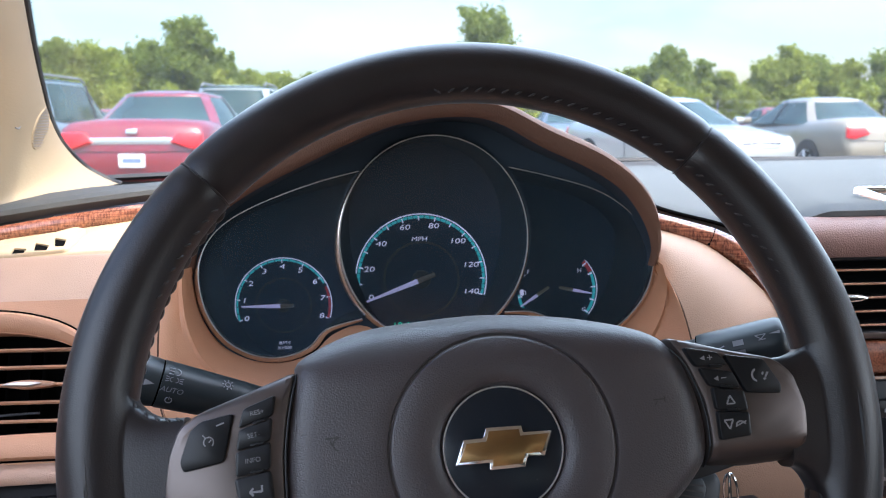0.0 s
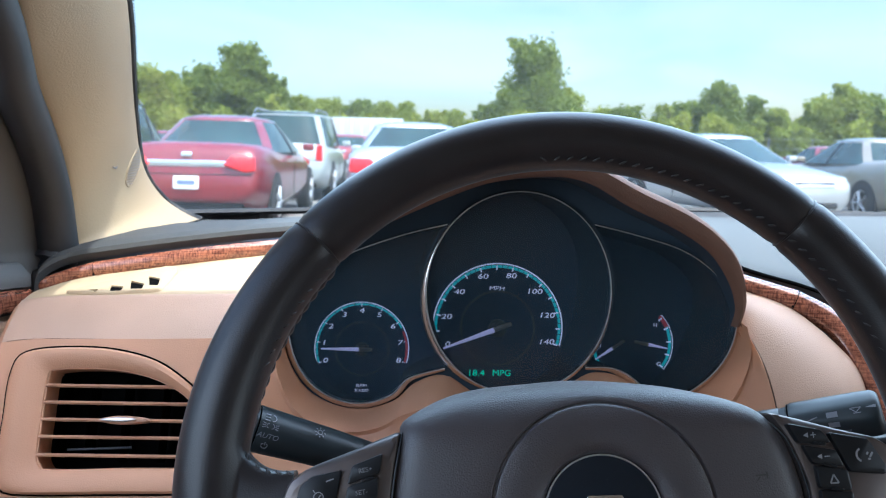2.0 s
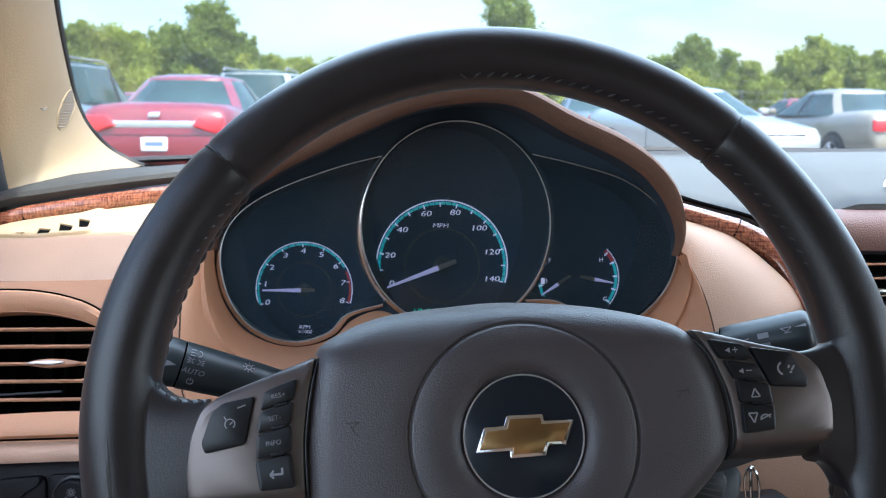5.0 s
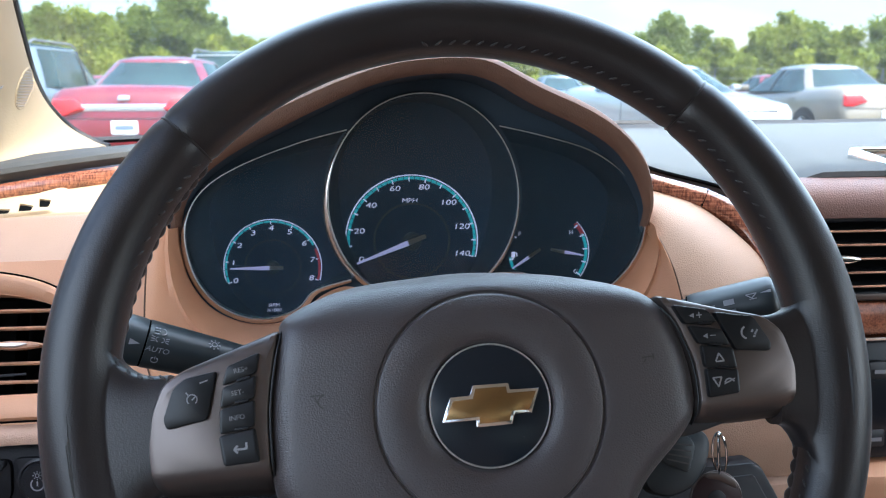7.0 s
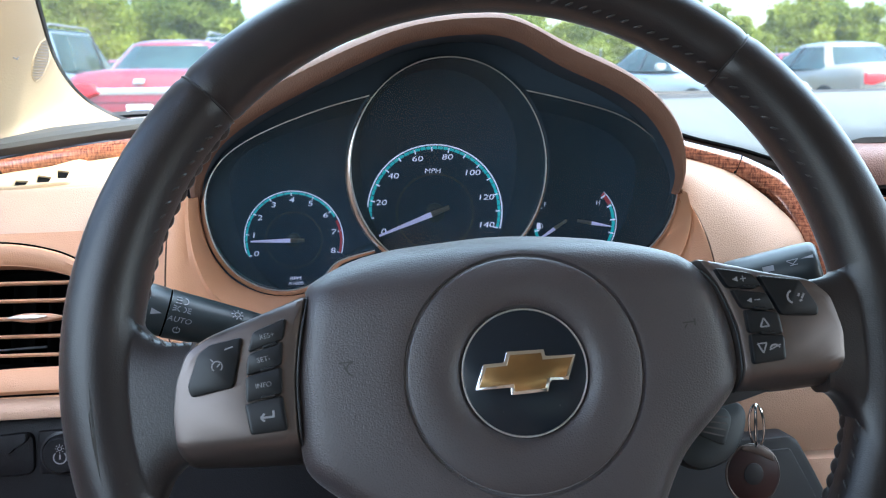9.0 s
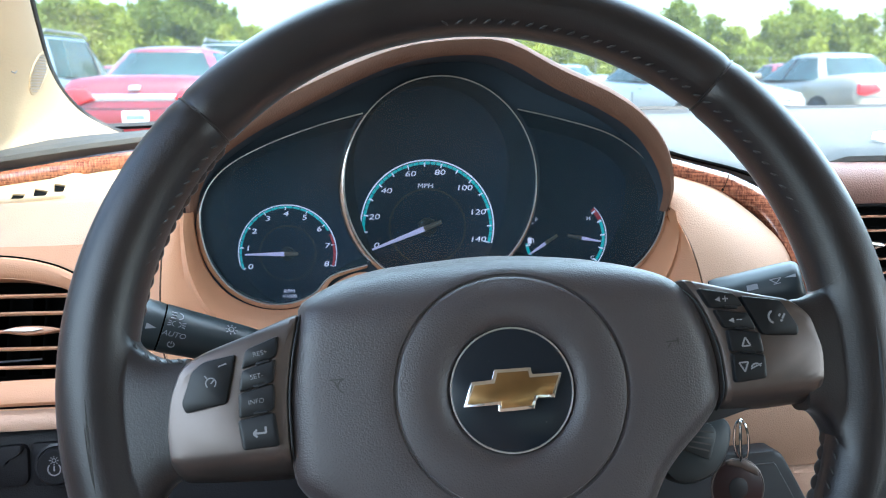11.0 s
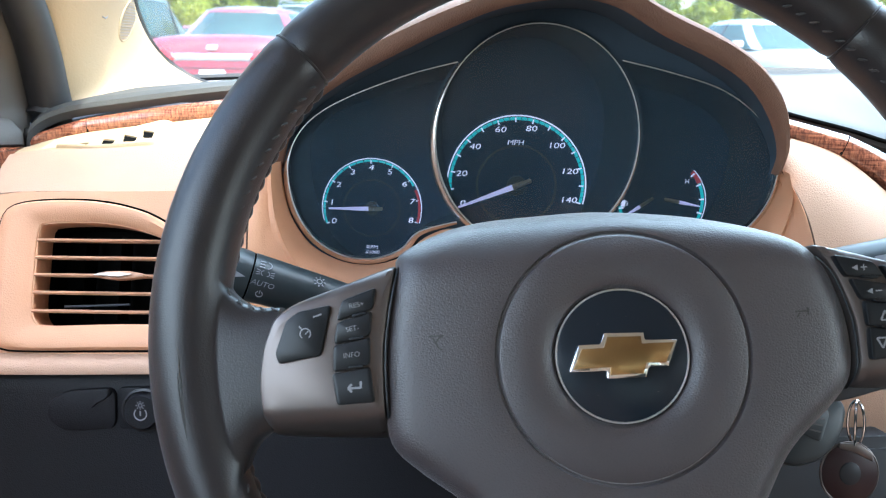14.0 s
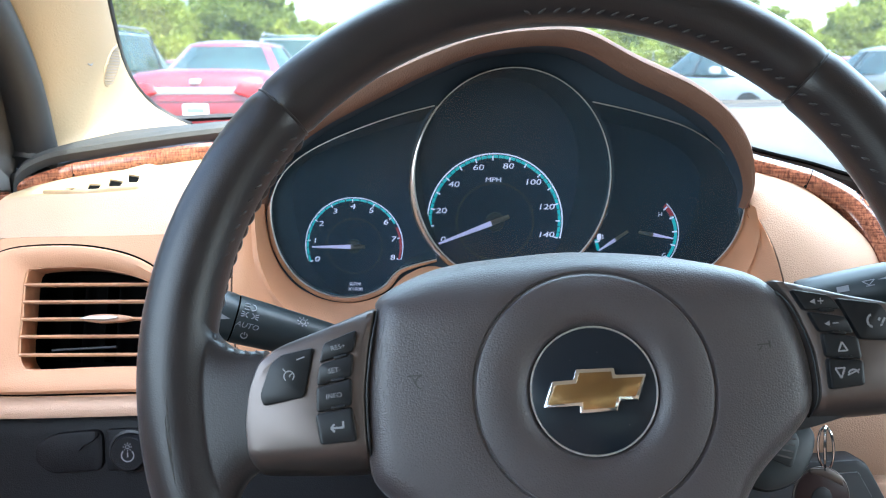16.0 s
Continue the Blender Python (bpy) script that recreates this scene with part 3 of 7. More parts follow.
        for k, o in ((0, -0.004), (0.0, 0.002), (0.15, 0.005), (0.5, 0.0065), (0.85, 0.005), (1, 0.002), (1, -0.006)):
            rows.append([u.lerp(v, k) + o * Vector((0, -0.75, 0.66)) for u, v in zip(p, q)])
        part(name, loft(rows, False), WOOD, d, "glossy reddish-brown wood veneer strip")
    for lo, hi in ((WOOD_LOW_L[2], WOOD_TOP_L[2]), (WOOD_LOW_R[2], WOOD_TOP_R[2])):
        a, b = Vector(lo), Vector(hi)
        part("seam", tube([a.lerp(b, k) + Vector((0, -0.75, 0.66)) * (0.001 + 0.0035 * math.sin(math.pi * k)) for k in (0, 0.25, 0.5, 0.75, 1)], 0.0014, 6), VOID, d, "dark joint in the wood")
    lip = [p + Vector((0, -0.0015, 0.0005)) for p in spline([q for q in PAD_FRONT if 0.1 < q[0] < 0.27], 5)]
    part("pad_groove", tube(lip, 0.0017, 6), VOID, d, "dark groove along the pad edge")
    # tan slope between binnacle and the wood
    g, w = spline(GROOVE_R, 6), spline([WOOD_LOW_R[1], WOOD_LOW_R[2], WOOD_LOW_R[4], WOOD_LOW_R[5], WOOD_LOW_R[6], (0.257, 0.580, 0.940)], 6)
    rows = [[p.lerp(q, k) + Vector((0, -0.008, 0.004)) * math.sin(math.pi * k) for p, q in zip(g, w)] for k in (0, 0.1, 0.3, 0.5, 0.7, 0.9, 1)]
    part("side_face", loft(rows, False), TAN_LEATHER, d)
    part("side_backing", loft([[p + Vector((dx, dy, -0.003)) for p in g] for dx, dy in ((-0.003, 0.004), (0.012, 0.016), (0.04, 0.03))], False), TAN, d)
    # leather strip and shelf under the vent, black knee panel
    sh = spline([(-0.445, 0.552, 0.962), (-0.36, 0.5525, 0.9615), (-0.27, 0.553, 0.963), (-0.19, 0.553, 0.965), (-0.12, 0.55, 0.966)], 5)
    rows = [[p + Vector(o) for p in sh] for o in ((0, 0.012, 0.004), (0, 0.001, 0.0), (0, -0.006, -0.003), (0, -0.009, -0.007), (0, -0.009, -0.011), (0, -0.004, -0.0135), (0, 0.01, -0.014))]
    part("shelf_strip", loft(rows, False), TAN_LEATHER, d, "tan grained vinyl edge strip")
    rows = [[(x, y, z) for x in (-0.45, -0.40, -0.34, -0.28, -0.22, -0.16, -0.1, 0.0, 0.1, 0.165)] for y, z in ((0.560, 0.952), (0.553, 0.947), (0.549, 0.935), (0.545, 0.915), (0.535, 0.87), (0.52, 0.80), (0.50, 0.70), (0.55, 0.5), (0.7, 0.36))]
    part("knee_panel", loft(rows, False), KNEE, d, "black grained lower panel")
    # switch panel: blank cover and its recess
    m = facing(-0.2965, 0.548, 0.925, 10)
    q = lambda z: (z - 0.925) / math.cos(radians(10))
    blank = soften([(-0.2935 + 0.3, q(0.940)), (-0.326 + 0.3, q(0.9375)), (-0.3385 + 0.3, q(0.930)), (-0.3395 + 0.3, q(0.919)), (-0.330 + 0.3, q(0.9105)), (-0.2935 + 0.3, q(0.9125))], 0.007, 4)
    part("switch_cover", slab(blank, 0.006, 0.0016, 0.004), KNEE, d, "black blank switch cover", m=m)
    part("switch_plate", slab(soften([(-0.2915 + 0.3, q(0.940)), (-0.2915 + 0.3, q(0.9120)), (-0.232 + 0.3, q(0.9125)), (-0.232 + 0.3, q(0.9415))], 0.003), 0.006, 0.0012, 0.003), KNEE, d, m=m)
    grip = spline([(0.003, q(0.9395)), (0.0025, q(0.9355)), (-0.0005, q(0.9325)), (-0.0055, q(0.9300)), (-0.0085, q(0.9270))], 5)
    bm = loft([[(p.x + 0.0016 * o, p.y + 0.0008 * o, 0.0042 + 0.0015 * (1 - o * o)) for o in (-1, -0.6, 0, 0.6, 1)] for p in [Vector((*g, 0)) for g in grip]], False)
    part("finger_grip", bm, KNEE, d, m=m)
    # centre: vinyl strip, stack face
    rows = [[(x, y, z) for x in (0.262, 0.30, 0.36, 0.45, 0.60)] for y, z in ((0.622, 1.112), (0.612, 1.1085), (0.605, 1.102), (0.602, 1.092), (0.603, 1.083), (0.612, 1.080))]
    part("centre_strip", loft(rows, False), REDBROWN, d, "red-brown grained vinyl strip")
    part("stack_frame", box(0.262, 0.600, 1.0185, 0.60, 0.64, 1.0240, 0.001), SATIN, d, "satin metal edge bar")
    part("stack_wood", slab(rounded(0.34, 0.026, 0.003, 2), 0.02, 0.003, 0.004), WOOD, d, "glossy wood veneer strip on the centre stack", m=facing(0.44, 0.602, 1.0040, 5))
    part("stack_edge", box(0.262, 0.598, 0.9860, 0.60, 0.63, 0.9895, 0.001), CHROME, d, "thin chrome bar")
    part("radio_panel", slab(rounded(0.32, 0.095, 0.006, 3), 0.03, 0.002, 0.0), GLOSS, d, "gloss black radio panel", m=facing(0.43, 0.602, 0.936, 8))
    part("lower_console", box(0.27, 0.575, 0.70, 0.60, 0.66, 0.885, 0.008), TAN, d)
    part("side_filler", loft([[(x, y, z) for z in (1.10, 1.03, 0.96, 0.85, 0.6)] for x, y in ((0.262, 0.60), (0.262, 0.68), (0.30, 0.75))], False), BLACK, d)
    for k, (x, z, w) in enumerate(((0.300, 0.962, 0.012), (0.345, 0.962, 0.02), (0.30, 0.905, 0.016), (0.345, 0.905, 0.02))):
        part("radio_key", slab(rounded(w, 0.014, 0.002, 2), 0.004, 0.001, 0.003), BLACK, d, m=facing(x, 0.600, z, 8))
    for z in (0.962, 0.905):
        part("key_mark", marks([(-0.006, 0, 0.006, 0)], 0.003), INK, d, m=facing(0.345, 0.5955, z, 8))
    # knee area right of the column
    rows = [[(x, y + 0.03 * ((x - 0.2) / 0.1) ** 2 * 0.2, z) for x in (0.10, 0.14, 0.18, 0.22, 0.26, 0.30)] for y, z in ((0.556, 0.985), (0.548, 0.97), (0.542, 0.955), (0.54, 0.932), (0.540, 0.915), (0.5415, 0.9060))]
    part("bolster", loft(rows, False), TAN_LEATHER, d)
    rows = [[(x, y, z) for x in (0.10, 0.16, 0.22, 0.30)] for y, z in ((0.546, 0.9040), (0.539, 0.9015), (0.534, 0.885), (0.52, 0.82), (0.5, 0.70))]
    part("lower_bolster", loft(rows, False), TAN_LEATHER, d)
    side = soften([(-0.05, 0.0141), (0.0308, 0.0141), (0.0506, 0.0155), (0.0560, 0.0118), (0.0669, -0.0079), (0.0774, -0.0284), (0.110, -0.10), (-0.05, -0.10)], 0.006)
    m = facing(0.158, 0.520, 0.913, 10)
    part("column_side_cover", slab(side, 0.02, 0.003, 0.0), BLACK, d, "black moulded cover", m=m)
    part("cover_panel", slab([(q.x, q.y) for q in inset(side, 0.008)], 0.004, 0.0012, 0.0015), BLACK, d, m=m)
    return d


dash = dashboard()


def side_outlet():
    """Small defroster outlet on the sunlit slope beside the pillar."""
    o = thing("defroster_outlet", "cream side window defroster outlet with dark slots", "air vent", group="dashboard vents")
    nrm = Vector((-0.04, -0.25, 0.96)).normalized()
    x = Vector((0.985, 0.16, 0.08))
    x = (x - nrm * x.dot(nrm)).normalized()
    y = nrm.cross(x)
    c = Vector((-0.3200, 0.6650, 1.0916))
    m = Matrix(((x.x, y.x, nrm.x, c.x), (x.y, y.y, nrm.y, c.y), (x.z, y.z, nrm.z, c.z), (0, 0, 0, 1)))
    to2 = lambda pts: [Vector(((Vector(p) - c).dot(x), (Vector(p) - c).dot(y))) for p in pts]
    out = soften(to2([(-0.3631, 0.6461, 1.0854), (-0.3292, 0.6690, 1.0918), (-0.2966, 0.6936, 1.0976), (-0.2867, 0.6875, 1.0978), (-0.2863, 0.6653, 1.0940), (-0.2882, 0.6470, 1.0890), (-0.3300, 0.6410, 1.0850)]), 0.004)
    slots = [[(-0.3460, 0.6505, 1.0867), (-0.3364, 0.6520, 1.0872), (-0.3367, 0.6455, 1.0861)],
             [(-0.3314, 0.6590, 1.0898), (-0.3181, 0.6560, 1.0890), (-0.3170, 0.6460, 1.0871), (-0.3285, 0.6456, 1.0868)],
             [(-0.3189, 0.6680, 1.0924), (-0.3031, 0.6600, 1.0911), (-0.3015, 0.6485, 1.0886), (-0.3135, 0.6486, 1.0883)],
             [(-0.3073, 0.6760, 1.0947), (-0.2940, 0.6700, 1.0943), (-0.2909, 0.6535, 1.0905), (-0.3000, 0.6545, 1.0906)]]
    slots = [[q + (q - sum(s, Vector((0, 0))) / len(s)) * -0.20 - Vector((0, 0.003)) for q in s] for s in (to2(s) for s in slots)]
    slots = [soften(s, 0.0012) for s in slots]
    TOP = 0.0036
    part("frame", loft([[(p.x, p.y, z) for p in inset(out, d)] for d, z in ((-0.001, -0.004), (0.0, TOP - 0.0012), (0.0005, TOP - 0.0003), (0.0012, TOP))], True), CREAM, o, m=m)
    part("plate", sheet_with_holes([tuple(p) for p in inset(out, 0.0012)], [[tuple(q) for q in s] for s in slots], lambda p: (p[0], p[1], TOP)), CREAM, o, m=m)
    for s in slots:
        part("slot_wall", loft([[(p.x, p.y, z) for p in s] for z in (TOP, 0.0)], True), CREAM, o, m=m)
        # shallow slot floor painted black in place of a deep slot's shade
        bm = bmesh.new()
        bm.faces.new([bm.verts.new((p.x, p.y, TOP - 0.0014)) for p in s])
        part("slot", bm, VOID, o, "slot floor painted black for deep shade", m=m)
    return o


side_outlet()


def air_vent():
    v = thing("air_vent", "tan air vent with five level slats and a chrome slider", "air vent", group="dashboard vents")
    # pair the two outlines by angle
    def at_angle(poly, a):
        best = None
        for i in range(len(poly)):
            p, q = Vector(poly[i][:2]), Vector(poly[(i + 1) % len(poly)][:2])
            d = Vector((math.cos(a), math.sin(a)))
            o = Vector((-0.292, 0.0))
            den = d.x * (q.y - p.y) - d.y * (q.x - p.x)
            if abs(den) < 1e-12:
                continue
            t = ((p.x - o.x) * (q.y - p.y) - (p.y - o.y) * (q.x - p.x)) / den
            s = ((p.x - o.x) * d.y - (p.y - o.y) * d.x) / den
            if t > 0 and -1e-6 <= s <= 1 + 1e-6:
                best = o + d * t
        return best
    turn = [2 * math.pi * i / 120 for i in range(120)]
    o_ = [at_angle(FRAME_OUT, a) for a in turn]
    i_ = [at_angle(FRAME_IN, a) for a in turn]
    rows = []
    for k, w in ((0, 0.0005), (0.03, 0.0035), (0.12, 0.0055), (0.35, 0.006), (0.75, 0.003), (0.95, 0.001), (1.0, -0.002), (1.0, -0.020)):
        rows.append([on_vent_plane(p.lerp(q, k), w) for p, q in zip(o_, i_)])
    part("frame", loft(rows, True), TAN, v)
    groove = [on_vent_plane(c2, 0.0008) for c2 in [p + (p - Vector((-0.292, 0))).normalized() * 0.0006 for p in o_]]
    part("groove", tube(groove, 0.0007, 5, True), VOID, v, "dark gap round the frame")
    # duct and vanes take a near-black colour in place of deep shade
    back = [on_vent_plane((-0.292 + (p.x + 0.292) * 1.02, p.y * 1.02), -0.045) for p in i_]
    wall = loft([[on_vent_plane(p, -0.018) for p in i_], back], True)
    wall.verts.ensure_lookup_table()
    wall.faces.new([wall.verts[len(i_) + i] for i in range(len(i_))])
    part("duct", wall, VOID, v, "duct in near-black for the shade behind the slats")
    for k, z in enumerate((1.0325, 1.0215, 1.0105, 0.9995, 0.9880)):
        xr = (-0.249, -0.238, -0.2345, -0.233, -0.2325)[k]
        prof = [(0.0, 0.0013), (0.0022, 0.0007), (0.0030, -0.0002), (0.0022, -0.0012), (-0.006, -0.0010), (-0.013, 0.0), (-0.006, 0.0012)]
        rows = [[on_vent_plane((x, vq(z) + b), -0.002 + a) for a, b in prof] for x in (-0.3485, -0.30, -0.27, xr)]
        part("slat", loft(rows, True, True), SLAT, v)
    tab = spline([(-0.308, vq(1.0100)), (-0.300, vq(1.0128)), (-0.288, vq(1.0133)), (-0.276, vq(1.0122)), (-0.272, vq(1.0100)), (-0.280, vq(1.0085)), (-0.295, vq(1.0078))], 4, True)
    part("slider", slab(tab, 0.008, 0.0015, 0.004), SLAT, v, m=VP)
    shine = spline([(-0.3065, vq(1.0103)), (-0.299, vq(1.0120)), (-0.288, vq(1.0122)), (-0.281, vq(1.0112)), (-0.290, vq(1.0092))], 4, True)
    part("slider_trim", slab(shine, 0.004, 0.0008, 0.0055), SLIDE, v, "chrome strip on the slider", m=VP)
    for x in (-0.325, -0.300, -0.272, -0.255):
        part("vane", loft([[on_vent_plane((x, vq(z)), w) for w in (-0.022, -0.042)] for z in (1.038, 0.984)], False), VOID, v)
    part("link_rod", tube([on_vent_plane((-0.335, vq(0.9915)), -0.018), on_vent_plane((-0.29, vq(0.9935)), -0.018)], 0.001, 6), BLACK, v)
    return v


air_vent()


def centre_vent():
    v = thing("air_vent", "dark centre air vent with thin bright-edged slats", "air vent", group="dashboard vents")
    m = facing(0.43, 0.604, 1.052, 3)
    part("duct", box(-0.165, -0.030, -0.05, 0.17, 0.030, -0.018), VOID, v, m=m)
    part("frame", loft([[(x, y, z) for x, y in rounded(0.336 + o, 0.058 + o, 0.006, 3)] for o, z in ((0.006, -0.02), (0.006, 0.0), (0.0, 0.002), (-0.003, 0.0), (-0.003, -0.03))], True), BLACK, v, m=m)
    for k in range(5):
        y = 0.0205 - 0.0108 * k
        prof = [(0.001, 0.0006), (0.0016, 0), (0.001, -0.0006), (-0.014, -0.0006), (-0.014, 0.0006)]
        part("slat", loft([[(x, y + b, a - 0.002) for a, b in prof] for x in (-0.166, 0.0, 0.166)], True, True), BLACK, v, m=m)
        part("slat_edge", tube([Vector((-0.165, y, 0.0002)), Vector((0.165, y, 0.0002))], 0.0009, 6), SLAT, v, "pale edge of the slat", m=m)
    part("slider", slab(spline([(-0.155, 0), (-0.14, 0.0032), (-0.118, 0.0034), (-0.108, 0.0), (-0.118, -0.003), (-0.14, -0.0028)], 4, True), 0.006, 0.0012, 0.004), CHROME, v, "chrome slider", m=m @ Matrix.Translation((0, -0.0011, 0)))
    return v


centre_vent()


def dash_tray():
    t = thing("dash_tray", "chrome-rimmed tray with a hazard button on the dash top", "tray")
    m = pose(0.405, 0.641, 1.1205, 15, 0, 0)
    out = soften([(-0.062, 0.030), (0.062, 0.030), (0.045, -0.026), (-0.040, -0.026)], 0.006)
    rows = [[(p.x, p.y, z) for p in inset(out, d)] for d, z in ((0, -0.004), (0, 0.002), (0.0012, 0.0034), (0.005, 0.0034), (0.006, 0.002), (0.0065, -0.006))]
    part("rim", loft(rows, True), CHROME, t, m=m)
    bm = bmesh.new()
    vs = [bm.verts.new((p.x, p.y, -0.004)) for p in inset(out, 0.006)]
    bm.faces.new(vs)
    part("well", bm, PAD, t, m=m)
    part("button", slab(soften([(-0.026, 0.012), (0.030, 0.012), (0.024, -0.012), (-0.018, -0.012)], 0.004), 0.006, 0.0015, 0.001), GLOSS, t, "gloss black hazard button", m=m)
    part("hazard_mark", marks([(0.010, -0.004, 0.018, -0.004), (0.018, -0.004, 0.014, 0.005), (0.014, 0.005, 0.010, -0.004)], 0.001), INK, t, m=m @ Matrix.Translation((0, 0, 0.0011)))
    return t


dash_tray()

# ---- instrument binnacle ----
RING_C, RING_A, RING_B = (-0.013, 1.1025), 0.0672, 0.0742
CY = 0.595
LOBE_L = [(-0.066, 1.152), (-0.096, 1.1442), (-0.132, 1.1312), (-0.157, 1.1182), (-0.1715, 1.104), (-0.1785, 1.087), (-0.1785, 1.069), (-0.173, 1.049), (-0.161, 1.032), (-0.143, 1.0215), (-0.123, 1.0195), (-0.104, 1.0262), (-0.091, 1.039), (-0.0655, 1.0462)]
LOBE_R = [(0.040, 1.154), (0.070, 1.1472), (0.104, 1.1370), (0.1275, 1.1222), (0.141, 1.106), (0.1475, 1.0895), (0.1455, 1.070), (0.137, 1.052), (0.122, 1.0365), (0.105, 1.0275), (0.085, 1.0325), (0.071, 1.0430), (0.057, 1.0488), (0.038, 1.0488)]
VIS_OUT = [(-0.190, 0.600, 1.080), (-0.187, 0.590, 1.102), (-0.174, 0.577, 1.128), (-0.147, 0.562, 1.150), (-0.106, 0.551, 1.170), (-0.066, 0.547, 1.187), (-0.034, 0.545, 1.1965), (0.002, 0.545, 1.2000), (0.027, 0.545, 1.1975), (0.060, 0.550, 1.1820), (0.096, 0.556, 1.1665), (0.122, 0.565, 1.1500), (0.141, 0.576, 1.1290), (0.1505, 0.586, 1.1030), (0.1495, 0.593, 1.0820)]
VIS_IN = [(-0.183, 0.603, 1.080), (-0.178, 0.594, 1.100), (-0.163, 0.582, 1.121), (-0.137, 0.567, 1.1395), (-0.104, 0.557, 1.1565), (-0.068, 0.551, 1.1735), (-0.038, 0.549, 1.1845), (-0.003, 0.549, 1.1890), (0.024, 0.549, 1.1855), (0.056, 0.554, 1.1690), (0.090, 0.560, 1.1540), (0.115, 0.569, 1.1385), (0.134, 0.580, 1.1170), (0.1445, 0.590, 1.0960), (0.1450, 0.597, 1.0810)]


def ring_path(grow=0.0, y=CY, n=72):
    return [Vector((RING_C[0] + (RING_A + grow) * math.cos(a), y, RING_C[1] + (RING_B + grow) * math.sin(a))) for a in (2 * math.pi * i / n for i in range(n))]


def binnacle():
    c = thing("instrument_cluster", "black instrument cluster with chrome-ringed speedometer and lit dials", "instrument cluster")
    left, right = spline(LOBE_L, 6), spline(LOBE_R, 6)
    left3, right3 = ([Vector((p.x, CY, p.y)) for p in [Vector((q[0], q[1])) for q in s]] for s in (left, right))
    # chrome trims: hair-thin above, broad and curved where they turn under the dials
    step = lambda a, b, t: min(1.0, max(0.0, (t - a) / (b - a))) ** 2 * (3 - 2 * min(1.0, max(0.0, (t - a) / (b - a))))

    def trim(name, path, width, side, shut, label):
        n, rows = len(path), []
        for i, p in enumerate(path):
            a, b = path[(i - 1) % n if shut else max(i - 1, 0)], path[(i + 1) % n if shut else min(i + 1, n - 1)]
            d = (b - a).normalized()
            out = Vector((-d.z, 0, d.x)) * side
            w = width(i / (n - 1))
            rows.append([p + out * w * k + Vector((0, h - 0.35 * w * f, 0)) for k, h, f in ((0, 0.0025, 0), (0, -0.0008, 0.5), (0.05, -0.0014, 0.85), (0.16, -0.0015, 1.0), (0.35, -0.0014, 0.9), (0.6, -0.0010, 0.6), (0.85, -0.0004, 0.2), (1.0, 0.0004, 0), (1.02, 0.0025, 0))])
        band = part(name, loft(rows, False, False, shut), BEZEL, c, label)
        part("bright_edge", tube([p + Vector((0, -0.0018 - 0.35 * width(i / (n - 1)), 0)) for i, p in enumerate(path)], 0.00045, 6, shut, up=(0, 1, 0)), BRIGHT, band, "hair-thin bright chrome edge")

    trim("chrome_ring", ring_path(), lambda t: 0.0013 + 0.0042 * max(0.0, math.cos(2 * math.pi * (t - 0.585))) ** 3 + 0.0022 * max(0.0, math.cos(2 * math.pi * (t - 0.88))) ** 4, -1, True, "slim chrome ring, broader at its foot")
    for path, side in ((left3, -1), (right3, 1)):
        trim("chrome_bezel", path, lambda t: 0.0009 + 0.0040 * step(0.28, 0.52, t) * (1 - 0.5 * step(0.86, 1.0, t)), side, False, "chrome bezel, broad under the dials")
    # black mask between the openings and the hood
    outer = [(p[0], p[2]) for p in spline(VIS_IN, 5)]
    under = [(0.150, 1.062), (0.143, 1.045), (0.124, 1.026), (0.105, 1.018), (0.080, 1.024), (0.060, 1.040), (0.040, 1.034), (0.010, 1.016), (-0.035, 1.016), (-0.066, 1.036), (-0.088, 1.032), (-0.104, 1.019), (-0.123, 1.0125), (-0.146, 1.0145), (-0.166, 1.026), (-0.180, 1.046), (-0.184, 1.066)]
    ring = [(p.x, p.z) for p in ring_path(0.0012)]
    close = lambda pts: [(p.x, p.z) for p in pts]
    def lobe_hole(pts, side):
        p = close(pts)
        a0 = math.atan2((p[-1][1] - RING_C[1]) / RING_B, (p[-1][0] - RING_C[0]) / RING_A)
        a1 = math.atan2((p[0][1] - RING_C[1]) / RING_B, (p[0][0] - RING_C[0]) / RING_A)
        if side < 0:
            a0, a1 = a0 % (2 * math.pi), a1 % (2 * math.pi)
        arcs = [(RING_C[0] + (RING_A + 0.0035) * math.cos(a0 + (a1 - a0) * i / 14), RING_C[1] + (RING_B + 0.0035) * math.sin(a0 + (a1 - a0) * i / 14)) for i in range(1, 14)]
        return p + arcs
    hl, hr = lobe_hole(left3, -1), lobe_hole(right3, 1)
    part("mask", sheet_with_holes(outer + under, [ring, hl, hr], lambda p: (p[0], CY + 0.0025, p[1])), CLUSTER, c, smooth=False)
    for hole in (ring, hl, hr):
        pane = part("lens", sheet_with_holes(hole, [], lambda p: (p[0], CY + 0.0022, p[1])), LENS, c, "clear cover with bluish haze in its colour", smooth=False)
        pane.visible_shadow = False
    for hole, name in ((ring, "speedometer_well"), (hl, "tachometer_well"), (hr, "gauge_well")):
        mx, mz = sum(p[0] for p in hole) / len(hole), sum(p[1] for p in hole) / len(hole)
        sink = 1.48 if hole is ring else 1.62
        shut = 0.88 if hole is ring else 0.80
        outward = 0 if hole is ring else (-1 if hole is hl else 1)
        rows = [[(mx + (p[0] - mx) * (1 + 0.11 * deep if (p[0] - mx) * outward > 0 else k), y, mz + (p[1] - mz) * (1 + ((shut if p[1] > mz else sink) - 1) * deep)) for p in hole] for k, y, deep in ((1, CY + 0.0025, 0), (0.98, CY + 0.03, 0.27), (0.95, 0.708, 1.0))]
        part(name, loft(rows, True), WELL, c)
